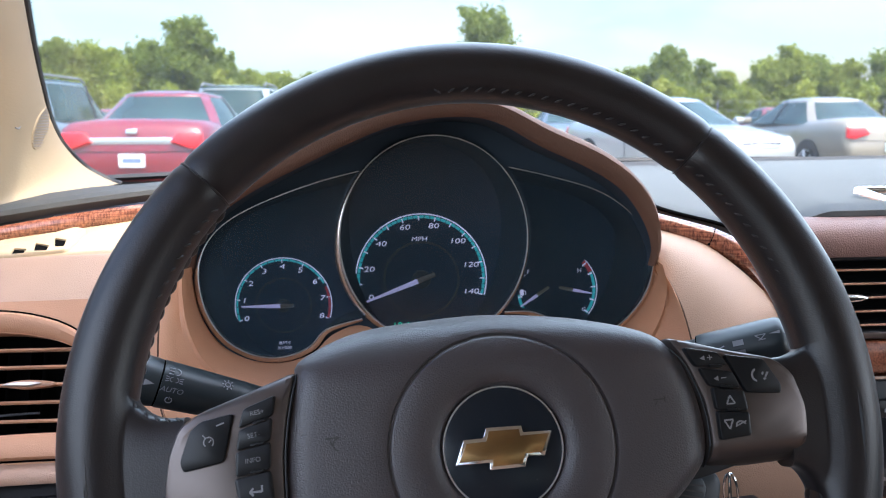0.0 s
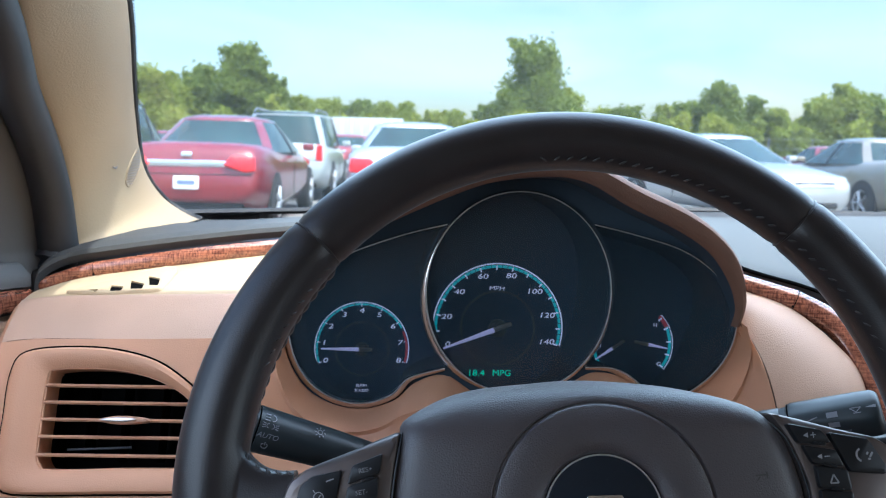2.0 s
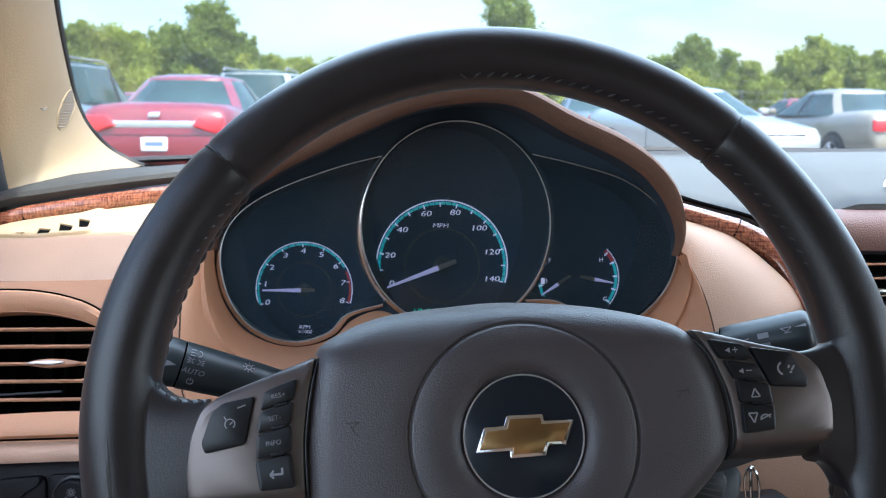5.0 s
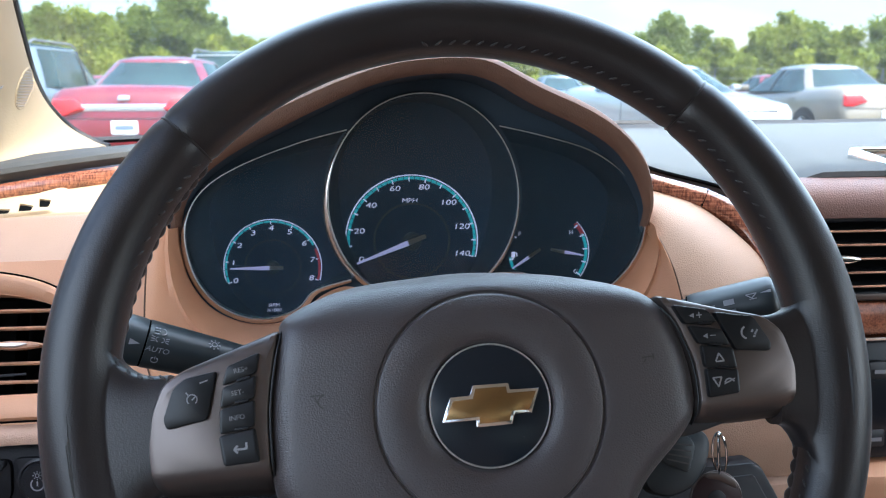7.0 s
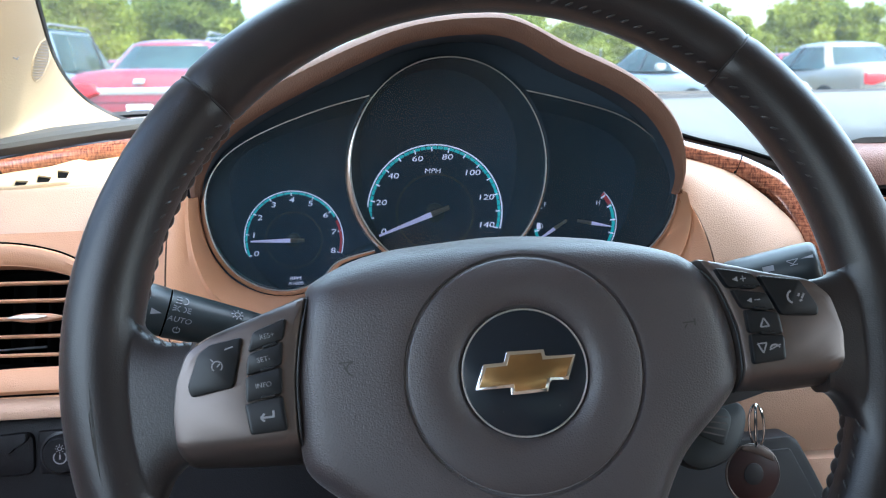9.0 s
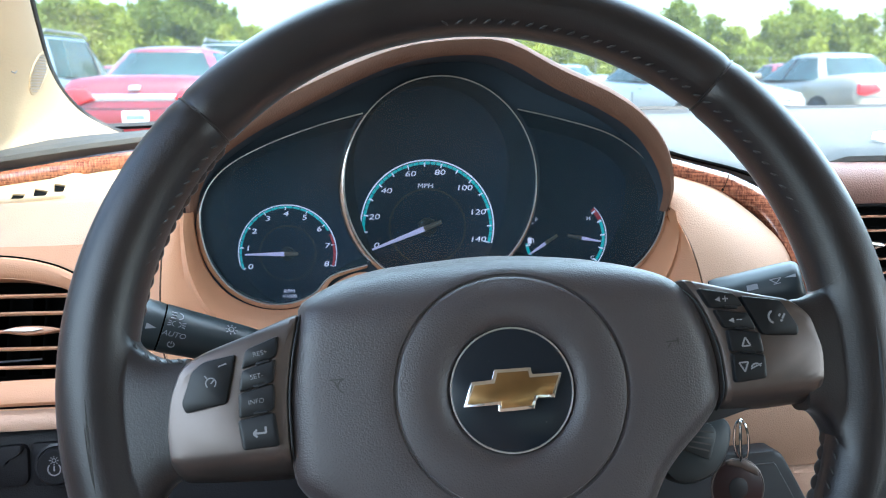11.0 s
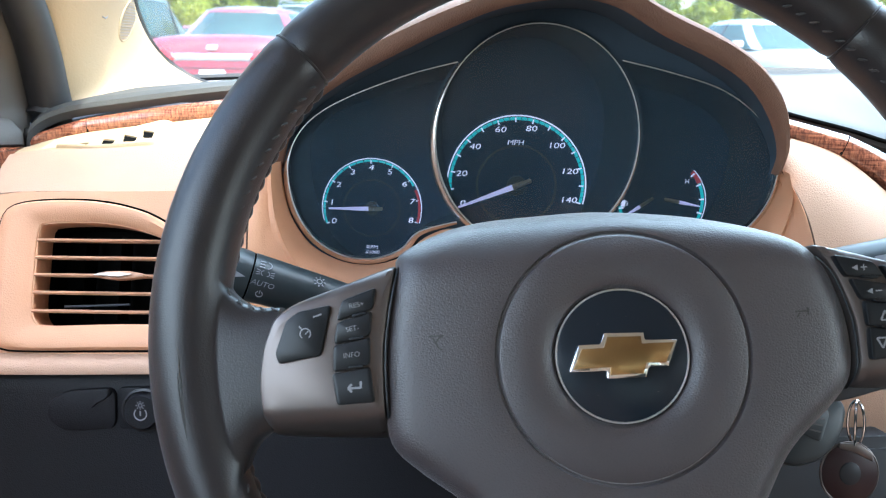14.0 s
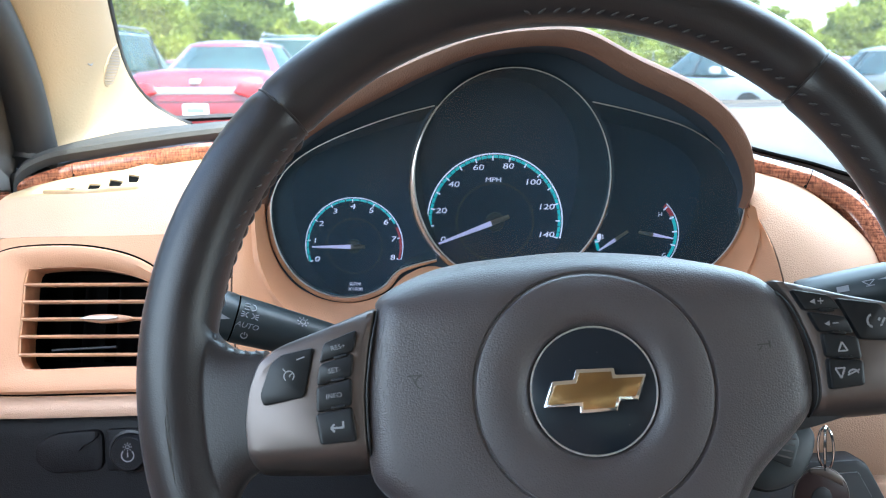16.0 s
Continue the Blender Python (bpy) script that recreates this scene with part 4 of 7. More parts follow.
    flat = [(-0.195, 0.965), (0.168, 0.965), (0.168, 1.09), (0.14, 1.132), (0.055, 1.172), (-0.085, 1.172), (-0.17, 1.132), (-0.195, 1.09)]
    part("face", sheet_with_holes(flat, [], lambda p: (p[0], 0.7010 + (p[1] - 1.05) * math.tan(radians(5)), p[1])), FACE, c, "matt black dial face")
    # dial graphics lie on the face
    F = facing(0, 0.700, 1.05, 5)
    q = lambda z: (z - 1.05) / math.cos(radians(5))
    up = lambda h: F @ Matrix.Translation((0, 0, h))

    def dial(name, cx, cz, r, a0, a1, ticks, numbers, size, red=None, sub=1):
        cy = q(cz)
        lead = name
        holder = part(lead, arc(cx, cy, r * 0.982, r * 1.0, a0, a1, 64), LIT, c, m=up(0.0005))
        red_from = red if red is not None else a1
        bits = ticks * 3
        for i in range(bits):
            b0, b1 = (a0 + (a1 - a0) * (i + e) / bits for e in (0.06, 0.94))
            if b1 >= red_from - 1:
                part("teal_arc", arc(cx, cy, r * 0.928, r * 0.970, b0, b1, 6), TEAL, holder)
        if red is not None:
            part("red_arc", arc(cx, cy, r * 0.925, r * 0.972, red, a1, 20), REDARC, holder, m=Matrix.Translation((0, 0, 0.0003)))
        for i in range(ticks + 1):
            a = radians(a0 + (a1 - a0) * i / ticks)
            part("tick", marks([(cx + r * 0.895 * math.cos(a), cy + r * 0.895 * math.sin(a), cx + r * 0.96 * math.cos(a), cy + r * 0.96 * math.sin(a))], r * 0.018, 0.0006), LIT, holder)
        for i, t in enumerate(numbers):
            a = radians(a0 + (a1 - a0) * i / (len(numbers) - 1))
            k = 0.81 if len(t) < 2 else 0.835 - 0.03 * (len(t) - 1) * abs(math.cos(a))
            part("numeral", letters(t, size, shear=0.12, thin=0.0), LIT, holder, m=Matrix.Translation((cx + r * k * math.cos(a), cy + r * k * math.sin(a), 0.0003)) @ Matrix.Diagonal((1.5, 1, 1, 1)))
        part("inner_ring", arc(cx, cy, r * 0.55, r * 0.58, 0, 360, 48, 0.0002), FAINT, holder)
        return holder

    def needle(name, cx, cz, r, a, tip=0.88, tail=0.16, w=0.05):
        cy, t = q(cz), radians(a)
        d, s = Vector((math.cos(t), math.sin(t), 0)), Vector((-math.sin(t), math.cos(t), 0))
        o = Vector((cx, cy, 0))
        def blade(k0, k1, w0, w1):
            rows = [[o + d * r * k + s * r * wk * e + Vector((0, 0, h)) for e, h in ((-1, 0), (-0.3, 0.0012), (0.3, 0.0012), (1, 0))] for k, wk in ((k0, w0), (k1, w1))]
            return loft(rows, True, True)
        foot = 0.06 if tail else 0.36
        n = part(name, blade(foot, tip, w, w * 0.35), NEEDLE, c, "glowing pale violet pointer", m=up(0.004))
        part("needle_tail", blade(-tail, foot, w * 0.8, w), NEEDLE_CAP, n, "brown tail of the pointer")
        if tail:
            part("needle_hub", slab([(o.x + r * 0.14 * math.cos(k), o.y + r * 0.14 * math.sin(k)) for k in (2 * math.pi * i / 24 for i in range(24))], 0.003, 0.0006, 0.0), BLACK, n, "round black hub")

    tach = dial("tachometer", -0.134, 1.0325, 0.0408, 199, -17, 8, "0 1 2 3 4 5 6 7 8".split(), 0.0060, red=-17 + 216 / 8 * 1.5)
    part("caption", letters("RPM", 0.0040, shear=0.1, thin=0.00003), LIT, tach, m=Matrix.Translation((-0.134, q(1.0005), 0.0003)) @ Matrix.Diagonal((1.25, 1, 1, 1)))
    part("caption", letters("X1000", 0.0038, shear=0.1, thin=0.00003), LIT, tach, m=Matrix.Translation((-0.134, q(0.9963), 0.0003)) @ Matrix.Diagonal((1.2, 1, 1, 1)))
    speed = dial("speedometer", -0.0170, 1.0525, 0.0565, 199, -15, 14, "0 20 40 60 80 100 120 140".split(), 0.0063)
    part("caption", letters("MPH", 0.0054, shear=0.1, thin=0.00003), LIT, speed, m=Matrix.Translation((-0.0185, q(1.0868), 0.0003)) @ Matrix.Diagonal((1.25, 1, 1, 1)))
    needle("needle", -0.134, 1.0325, 0.0408, 180, 0.85, 0.22, 0.045)
    needle("needle", -0.0170, 1.0525, 0.0565, 201, 0.92, 0.22, 0.04)
    # temperature and fuel
    holder = part("small_gauges", arc(0.1005, q(1.0410), 0.0354, 0.0361, 46, -38, 30), LIT, c, m=up(0.0005))
    part("teal_arc", arc(0.1005, q(1.0410), 0.0320, 0.0345, 27, -38, 30), TEAL, holder)
    part("red_arc", arc(0.1005, q(1.0410), 0.0320, 0.0355, 46, 27, 10), REDARC, holder)
    part("teal_arc", arc(0.1005, q(1.0410), 0.0320, 0.0345, 187, 226, 14), TEAL, holder)
    for a in (42, 25, 4, -16, -36, 155, 190, 222):
        t = radians(a)
        part("tick", marks([(0.1005 + 0.0305 * math.cos(t), q(1.041) + 0.0305 * math.sin(t), 0.1005 + 0.0345 * math.cos(t), q(1.041) + 0.0345 * math.sin(t))], 0.0011, 0.0006), LIT, holder)
    for t, x, z in (("H", 0.1205, 1.0575), ("C", 0.1245, 1.0235), ("F", 0.0755, 1.0570)):
        part("numeral", letters(t, 0.0050), LIT, holder, m=Matrix.Translation((x, q(z), 0.0003)))
    pump = part("fuel_mark", slab(rounded(0.0034, 0.0052, 0.0004, 1, 0.0700, q(1.0392)), 0.0003, 0.0001, 0.0004), LIT, holder)
    part("fuel_mark", marks([(0.0724, q(1.0412), 0.0732, q(1.0400)), (0.0732, q(1.0400), 0.0732, q(1.0372))], 0.0006), LIT, holder)
    needle("needle", 0.0930, 1.0440, 0.034, 214, 0.88, 0.0, 0.045)
    needle("needle", 0.1020, 1.0435, 0.034, -11, 0.86, 0.0, 0.045)
    part("trip_display", letters("18.4", 0.0074), GREEN, c, "green digital trip reading", m=up(0.0006) @ Matrix.Translation((-0.0348, q(1.0130), 0)) @ Matrix.Diagonal((1.2, 1, 1, 1)))
    part("trip_display", letters("MPG", 0.0074), GREEN, c, "green digital trip reading", m=up(0.0006) @ Matrix.Translation((-0.0125, q(1.0133), 0)) @ Matrix.Diagonal((1.1, 1, 1, 1)))


binnacle()


def hood():
    """Brown hood over the dials, with its black underside, and the tan surround below."""
    o, i = spline(VIS_OUT, 6), spline(VIS_IN, 6)
    back = [Vector((p.x * 1.02 - 0.0003, max(p.y + 0.03, 0.61), p.z + 0.003 * max(0, (p.z - 1.10) / 0.1))) for p in o]
    far = [Vector((-0.016 + (p.x + 0.016) * 1.16, 0.70, 1.105 + (p.z - 1.105) * 0.80)) for p in o]
    last = [Vector((-0.016 + (p.x + 0.016) * 1.30, 0.80, 1.105 + (p.z - 1.105) * 0.42)) for p in o]
    mid = [a.lerp(b, 0.5) + Vector((0, -0.0055, 0)) for a, b in zip(o, i)]
    q1 = [a.lerp(b, 0.15) + Vector((0, -0.0040, 0)) for a, b in zip(o, i)]
    q2 = [a.lerp(b, 0.85) + Vector((0, -0.0040, 0)) for a, b in zip(o, i)]
    part("hood", loft([i, q2, mid, q1, o, [a.lerp(b, 0.25) + Vector((0, 0, 0.002)) for a, b in zip(o, back)], back, far, last], False), BROWN, dash, "brown grained hood over the dials")
    inner = [Vector((p.x * 0.995, 0.5985, p.z - 0.003)) for p in i]
    part("hood_underside", loft([i, inner], False), CLUSTER, dash, "black underside of the hood")
    # tan surround below the dials
    edge = spline([(-0.1850, 0.600, 1.086), (-0.1845, 0.598, 1.070), (-0.1795, 0.597, 1.047), (-0.1665, 0.597, 1.0270), (-0.146, 0.597, 1.0155), (-0.123, 0.597, 1.0132), (-0.101, 0.597, 1.0200), (-0.0865, 0.597, 1.0330), (-0.066, 0.597, 1.0395), (-0.040, 0.597, 1.0240), (-0.013, 0.597, 1.0190), (0.018, 0.597, 1.0260), (0.040, 0.597, 1.0420),
                   (0.058, 0.597, 1.0425), (0.074, 0.597, 1.0350), (0.088, 0.597, 1.0255), (0.105, 0.597, 1.0210), (0.125, 0.597, 1.0310), (0.141, 0.597, 1.0490), (0.1495, 0.597, 1.0670), (0.1510, 0.596, 1.0760), (0.1505, 0.595, 1.084)], 5)
    near = [(q.x, q.z) for q in ring_path()] + [tuple(q)[:2] for q in spline(LOBE_L, 6) + spline(LOBE_R, 6)]
    for q in edge:
        tx, tz = min(near, key=lambda n: (n[0] - q.x) ** 2 + (n[1] - q.z) ** 2)
        q.x, q.z, q.y = q.x + (tx - q.x) * 0.15, q.z + (tz - q.z) * 0.15, q.y - 0.001
    groove = spline([(-0.2020, 0.597, 1.090), (-0.2035, 0.585, 1.066), (-0.2030, 0.568, 1.035), (-0.2000, 0.553, 1.005), (-0.193, 0.546, 0.985), (-0.180, 0.543, 0.972), (-0.150, 0.54, 0.966), (-0.12, 0.54, 0.964), (-0.09, 0.54, 0.963), (-0.05, 0.54, 0.962), (-0.013, 0.54, 0.962), (0.018, 0.54, 0.962), (0.040, 0.54, 0.962),
                     (0.058, 0.54, 0.963), (0.085, 0.54, 0.964), (0.11, 0.54, 0.966), (0.140, 0.541, 0.972), (0.158, 0.545, 0.990), (0.1655, 0.553, 1.020), (0.1630, 0.562, 1.045), (0.1575, 0.574, 1.066), (0.1490, 0.593, 1.086)], 5)
    rows = []
    for k, out in ((0.0, 0.0), (0.0, -0.006), (0.10, -0.012), (0.22, -0.014), (0.30, -0.009), (0.42, -0.006), (0.6, -0.006), (0.8, -0.004), (0.97, -0.001), (1.0, 0.003)):
        rows.append([a.lerp(b, k) + Vector((0, out, 0)) for a, b in zip(edge, groove)])
    part("dial_surround", loft(rows, False), TAN, dash, "smooth tan surround below the dials")
    part("groove", tube(groove, 0.0006, 6), SEAM, dash, "dark gap round the surround")


hood()


# ---- steering column, stalks, key ----
def column():
    c = thing("steering_column", "tan plastic steering column shroud", "steering column")
    rows = []
    for y, w, z0, z1 in ((0.56, 0.085, 0.90, 0.985), (0.52, 0.08, 0.915, 1.005), (0.47, 0.07, 0.935, 1.025), (0.44, 0.058, 0.955, 1.03)):
        rows.append([(0.0 + p[0] - 0.006, y, (z0 + z1) / 2 + p[1]) for p in rounded(2 * w, z1 - z0, 0.03, 4)])
    part("shroud", loft(rows, True, True), TAN, c)
    part("collar", tube([Vector((0, 0.445, 0.998)), Vector((0, 0.40, 1.03))], 0.035, 20), BLACK, c)
    lever = part("tilt_lever", tube(spline([(-0.030, 0.500, 0.945), (-0.060, 0.480, 0.9455), (-0.078, 0.467, 0.947), (-0.0905, 0.459, 0.9485)], 5), lambda t: 0.0045 + 0.0045 * min(1, t * 1.6), 12, flat=0.75), STALK, c, "grey plastic tilt lever")
    part("lever_tip", tube([Vector((-0.0900, 0.4595, 0.9485)), Vector((-0.0925, 0.458, 0.9488)), Vector((-0.0940, 0.457, 0.949))], lambda t: 0.0090 - 0.005 * t * t, 12, flat=0.75), STALK, lever)
    part("ignition_barrel", tube([Vector((0.060, 0.515, 0.968)), Vector((0.128, 0.490, 0.972))], lambda t: 0.021 - 0.004 * t, 18), BLACK, c)
    return c


column()


def stalk(name, label, start, end, r0, r1, knob_at, text):
    s = thing(name, label, "control stalk", group="column stalks")
    a, b = Vector(start), Vector(end)
    d = b - a
    part("arm", tube([a + d * t for t in (0, 0.2, 0.45, knob_at - 0.004)], lambda t: r0 + (r1 - r0) * t * 0.95, 20), STALK, s)
    part("collar", tube([a + d * (knob_at - 0.005), a + d * (knob_at + 0.006)], r1 * 0.95, 20), VOID, s)
    ks = [(knob_at + 0.005, 0.97), (knob_at + 0.03, 1.0), (0.88, 1.02), (0.96, 1.0), (0.985, 0.94), (1.0, 0.8)]
    rings = []
    z = d.normalized()
    u = z.orthogonal().normalized()
    v = z.cross(u)
    for t, k in ks:
        rings.append([a + d * t + r1 * k * (math.cos(w) * u + math.sin(w) * v) for w in (2 * math.pi * i / 22 for i in range(22))])
    part("knob", loft(rings, True, True), STALK, s)
    return s, a, d, r1


def light_stalk():
    s, a, d, r = stalk("light_stalk", "black headlight stalk with white markings", (-0.095, 0.520, 1.000), (-0.206, 0.492, 1.0425), 0.0095, 0.0145, 0.80, "")
    z = d.normalized()
    # frame on the side that faces the driver: x along the stalk towards the column
    x = -z
    n = (Vector((-0.03, 0.04, 1.18)) - (a + d * 0.75)).normalized()
    n = (n - x * n.dot(x)).normalized()
    y = n.cross(x)
    def at(t, h, lift=0.0002, k=1.0):
        ang = h / (r * k)
        o = a + d * t + (n * math.cos(ang) + y * math.sin(ang)) * (r * k + lift)
        nn = (n * math.cos(ang) + y * math.sin(ang))
        yy = nn.cross(x)
        return Matrix(((x.x, yy.x, nn.x, o.x), (x.y, yy.y, nn.y, o.y), (x.z, yy.z, nn.z, o.z), (0, 0, 0, 1)))
    part("marking", letters("AUTO", 0.0043, 0.0001, 0.2), INK, s, m=at(0.742, -0.0025, 0.0003, 0.965) @ Matrix.Diagonal((1.1, 1, 1, 1)))
    part("lamp_mark", marks([(-0.004, 0.002, -0.001, 0.002), (-0.004, 0, -0.001, 0), (-0.004, -0.002, -0.001, -0.002)], 0.0005), INK, s, m=at(0.742, 0.0085, 0.0003, 0.965))
    part("lamp_mark", arc(0.0005, 0, 0.0019, 0.0024, -90, 90, 12), INK, s, m=at(0.742, 0.0085, 0.0003, 0.965))
    part("lamp_mark", marks([(-0.005, 0.0015, -0.003, 0.001), (-0.005, 0, -0.003, 0), (-0.005, -0.0015, -0.003, -0.001), (0.005, 0.0015, 0.003, 0.001), (0.005, 0, 0.003, 0), (0.005, -0.0015, 0.003, -0.001)], 0.0005), INK, s, m=at(0.742, 0.0035, 0.0003, 0.965))
    part("lamp_mark", arc(-0.001, 0, 0.0012, 0.0016, 90, 270, 10), INK, s, m=at(0.742, 0.0035, 0.0003, 0.965))
    part("lamp_mark", arc(0.001, 0, 0.0012, 0.0016, -90, 90, 10), INK, s, m=at(0.742, 0.0035, 0.0003, 0.965))
    part("off_mark", arc(0, 0, 0.0016, 0.0021, -240, 60, 18), INK, s, m=at(0.742, -0.0085, 0.0003, 0.965))
    part("off_mark", marks([(0, 0.0004, 0, 0.0024)], 0.0005), INK, s, m=at(0.742, -0.0085, 0.0003, 0.965))
    bm = bmesh.new()
    bm.faces.new([bm.verts.new(p) for p in ((-0.0028, 0.0018, 0), (0.003, 0.0, 0), (-0.0028, -0.0018, 0))])
    part("pointer_mark", bm, INK, s, m=at(0.850, -0.0010, 0.0004, 1.02))
    part("sun_mark", arc(0, 0, 0.0013, 0.0018, 0, 360, 16), INK, s, m=at(0.49, 0.008, 0.0006, 0.87))
    part("sun_mark", marks([(0.0024 * math.cos(t), 0.0024 * math.sin(t), 0.0036 * math.cos(t), 0.0036 * math.sin(t)) for t in (radians(45 * i) for i in range(8))], 0.0006), INK, s, m=at(0.49, 0.008, 0.0006, 0.87))


light_stalk()


def wiper_stalk():
    s, a, d, r = stalk("wiper_stalk", "black wiper stalk with white markings", (0.1075, 0.505, 1.0295), (0.1845, 0.466, 1.0600), 0.0090, 0.0142, 0.46, "")
    part("sleeve", tube([a + d * t for t in (0.10, 0.12, 0.40, 0.42)], lambda t: r * (0.87 if 0.1 < t < 0.9 else 0.76), 24), SLEEVE, s, "grey sleeve of the stalk")
    x = d.normalized()
    n = (Vector((-0.04, 0.04, 1.18)) - (a + d * 0.75)).normalized()
    n = (n - x * n.dot(x)).normalized()
    def at(t, h, lift=0.0004):
        y = n.cross(x)
        ang = h / r
        nn = n * math.cos(ang) + y * math.sin(ang)
        yy = nn.cross(x)
        o = a + d * t + nn * (r * 1.02 + lift)
        return Matrix(((x.x, yy.x, nn.x, o.x), (x.y, yy.y, nn.y, o.y), (x.z, yy.z, nn.z, o.z), (0, 0, 0, 1)))
    part("speed_mark", marks([(-0.003, 0, 0.003, 0)], 0.0032, 0.0001), INK, s, m=at(0.72, 0.004))
    part("speed_mark", marks([(-0.003, 0, 0.003, 0)], 0.0028, 0.0001), INK, s, m=at(0.72, -0.0015))
    part("speed_mark", marks([(-0.004, -0.001, 0.003, 0.001)], 0.0007, 0.0001), INK, s, m=at(0.60, 0.003))
    part("speed_mark", marks([(-0.004, -0.001, 0.003, 0.001)], 0.0007, 0.0001), INK, s, m=at(0.60, -0.002))
    part("wiper_mark", marks([(-0.003, 0.0015, 0.003, 0.0015), (0, -0.001, 0.003, 0.0015), (-0.003, 0.0015, 0, -0.001), (-0.0015, -0.0015, 0.0025, -0.0015)], 0.0005, 0.0001), INK, s, m=at(0.86, 0.0045))
    part("wiper_mark", marks([(-0.0025, 0.001, 0.0025, 0.001), (0, -0.0015, 0.0025, 0.001), (-0.0025, 0.001, 0, -0.0015)], 0.0005, 0.0001), INK, s, m=at(0.78, -0.0065))
    bm = bmesh.new()
    bm.faces.new([bm.verts.new(p) for p in ((0.003, 0.0010, 0), (-0.003, 0.0, 0), (0.003, -0.0010, 0))])
    part("pointer_mark", bm, INK, s, m=at(0.945, 0.0055))


wiper_stalk()


def dimmer():
    k = thing("dimmer_knob", "round black dimmer knob with a white lamp symbol", "knob")
    m = facing(-0.2712, 0.548, 0.9255, 10)
    rows = [[(r * math.cos(t), r * math.sin(t), z) for t in (2 * math.pi * i / 36 for i in range(36))] for r, z in ((0.0125, 0.0), (0.0125, 0.005), (0.0118, 0.0085), (0.0110, 0.0095), (0.0100, 0.0095))]
    part("body", loft(rows, True, True), KNEE, k, m=m)
    part("collar", loft([[(r * math.cos(t), r * math.sin(t), z) for t in (2 * math.pi * i / 36 for i in range(36))] for r, z in ((0.0150, 0.0), (0.0148, 0.0042), (0.0132, 0.0048), (0.0128, 0.003))], True), BLACK, k, m=m)
    f = m @ Matrix.Translation((0, 0, 0.0096))
    part("symbol", arc(0, -0.001, 0.0036, 0.0045, -225, 45, 24, 0.0001), INK, k, m=f)
    part("symbol", marks([(0, -0.0022, 0, 0.001)], 0.001, 0.0001), INK, k, m=f)
    part("symbol", arc(0, 0.0048, 0.0010, 0.0015, 0, 360, 14, 0.0001), INK, k, m=f)
    part("symbol", marks([(0.0020 * math.cos(t), 0.0048 + 0.0020 * math.sin(t), 0.0030 * math.cos(t), 0.0048 + 0.0030 * math.sin(t)) for t in (radians(45 * i) for i in range(8))], 0.0005, 0.0001), INK, k, m=f)


dimmer()


def keys():
    k = thing("ignition_key", "black car key in the ignition with a chrome ring", "key")
    m = facing(0.1330, 0.478, 0.951, 25, -18)
    head = spline([(0.0078, 0.0257), (0.0151, 0.0250), (0.0192, 0.0184), (0.0190, 0.0046), (0.0143, -0.0075), (0.0060, -0.0152), (-0.0033, -0.0194), (-0.0134, -0.0178), (-0.0177, -0.0089), (-0.0144, 0.0039), (-0.0050, 0.0186)], 5, True)
    part("head", slab(head, 0.012, 0.0042, 0.004), STALK, k, m=m)
    lab = soften([(-0.0080, 0.0157), (0.0039, 0.0204), (0.0091, 0.0156), (0.0082, -0.0017), (-0.0091, 0.0003)], 0.003)
    part("raised_panel", slab(lab, 0.001, 0.0005, 0.0048), STALK, k, m=m)
    for i in range(4):
        part("moulded_line", marks([(-0.0068, 0.0125 - 0.0032 * i, 0.0068, 0.0152 - 0.0038 * i)], 0.0010, 0.0003), GREY, k, m=m @ Matrix.Translation((0, 0, 0.0048)))
    part("blade", box(0.09, 0.484, 0.961, 0.125, 0.49, 0.964, 0.0005), CHROME, k)
    c = Vector((0.1622, 0.480, 0.9565))
    part("ring", tube([c + Vector((0.0017 * math.cos(t) - 0.0014 * math.sin(t), 0.011 * math.cos(t) * 0.3, 0.0138 * math.sin(t))) for t in (2 * math.pi * i / 40 for i in range(40))], 0.0008, 8, True, up=(0, 1, 0)), CHROME, k, "thin chrome split ring")
    part("ring", tube([c + Vector((0.0031 * math.cos(t) + 0.0014 - 0.0014 * math.sin(t), 0.002 - 0.011 * math.cos(t) * 0.3, 0.0138 * math.sin(t))) for t in (2 * math.pi * i / 40 for i in range(40))], 0.0008, 8, True, up=(0, 1, 0)), CHROME, k, "thin chrome split ring")
    f = thing("key_fob", "round dark red key fob with a chrome edge", "key fob")
    disc = [(0.0160 * math.cos(t), 0.0172 * math.sin(t)) for t in (2 * math.pi * i / 32 for i in range(32))]
    fm = facing(0.1602, 0.474, 0.9290, 15, -6)
    part("disc", slab(disc, 0.003, 0.0008, 0.0), KEYRED, f, m=fm)
    part("edge", tube([Vector((0.0164 * math.cos(t), 0.0176 * math.sin(t), -0.001)) for t in (2 * math.pi * i / 40 for i in range(40))], 0.0007, 8, True), SATIN, f, m=fm)
    part("loop", slab(soften([(-0.0085, 0.0135), (-0.0079, 0.0165), (0.0026, 0.0178), (0.0117, 0.0130), (0.0125, 0.0079), (0.0, 0.0125)], 0.0015), 0.002, 0.0006, 0.0005), SATIN, f, m=fm)
    part("pattern", slab([(0.0060 * math.cos(t), 0.0066 * math.sin(t)) for t in (2 * math.pi * i / 24 for i in range(24))], 0.0004, 0.0002, 0.0006), BLACK, f, m=fm)


keys()

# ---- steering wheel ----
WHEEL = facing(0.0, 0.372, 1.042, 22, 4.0)


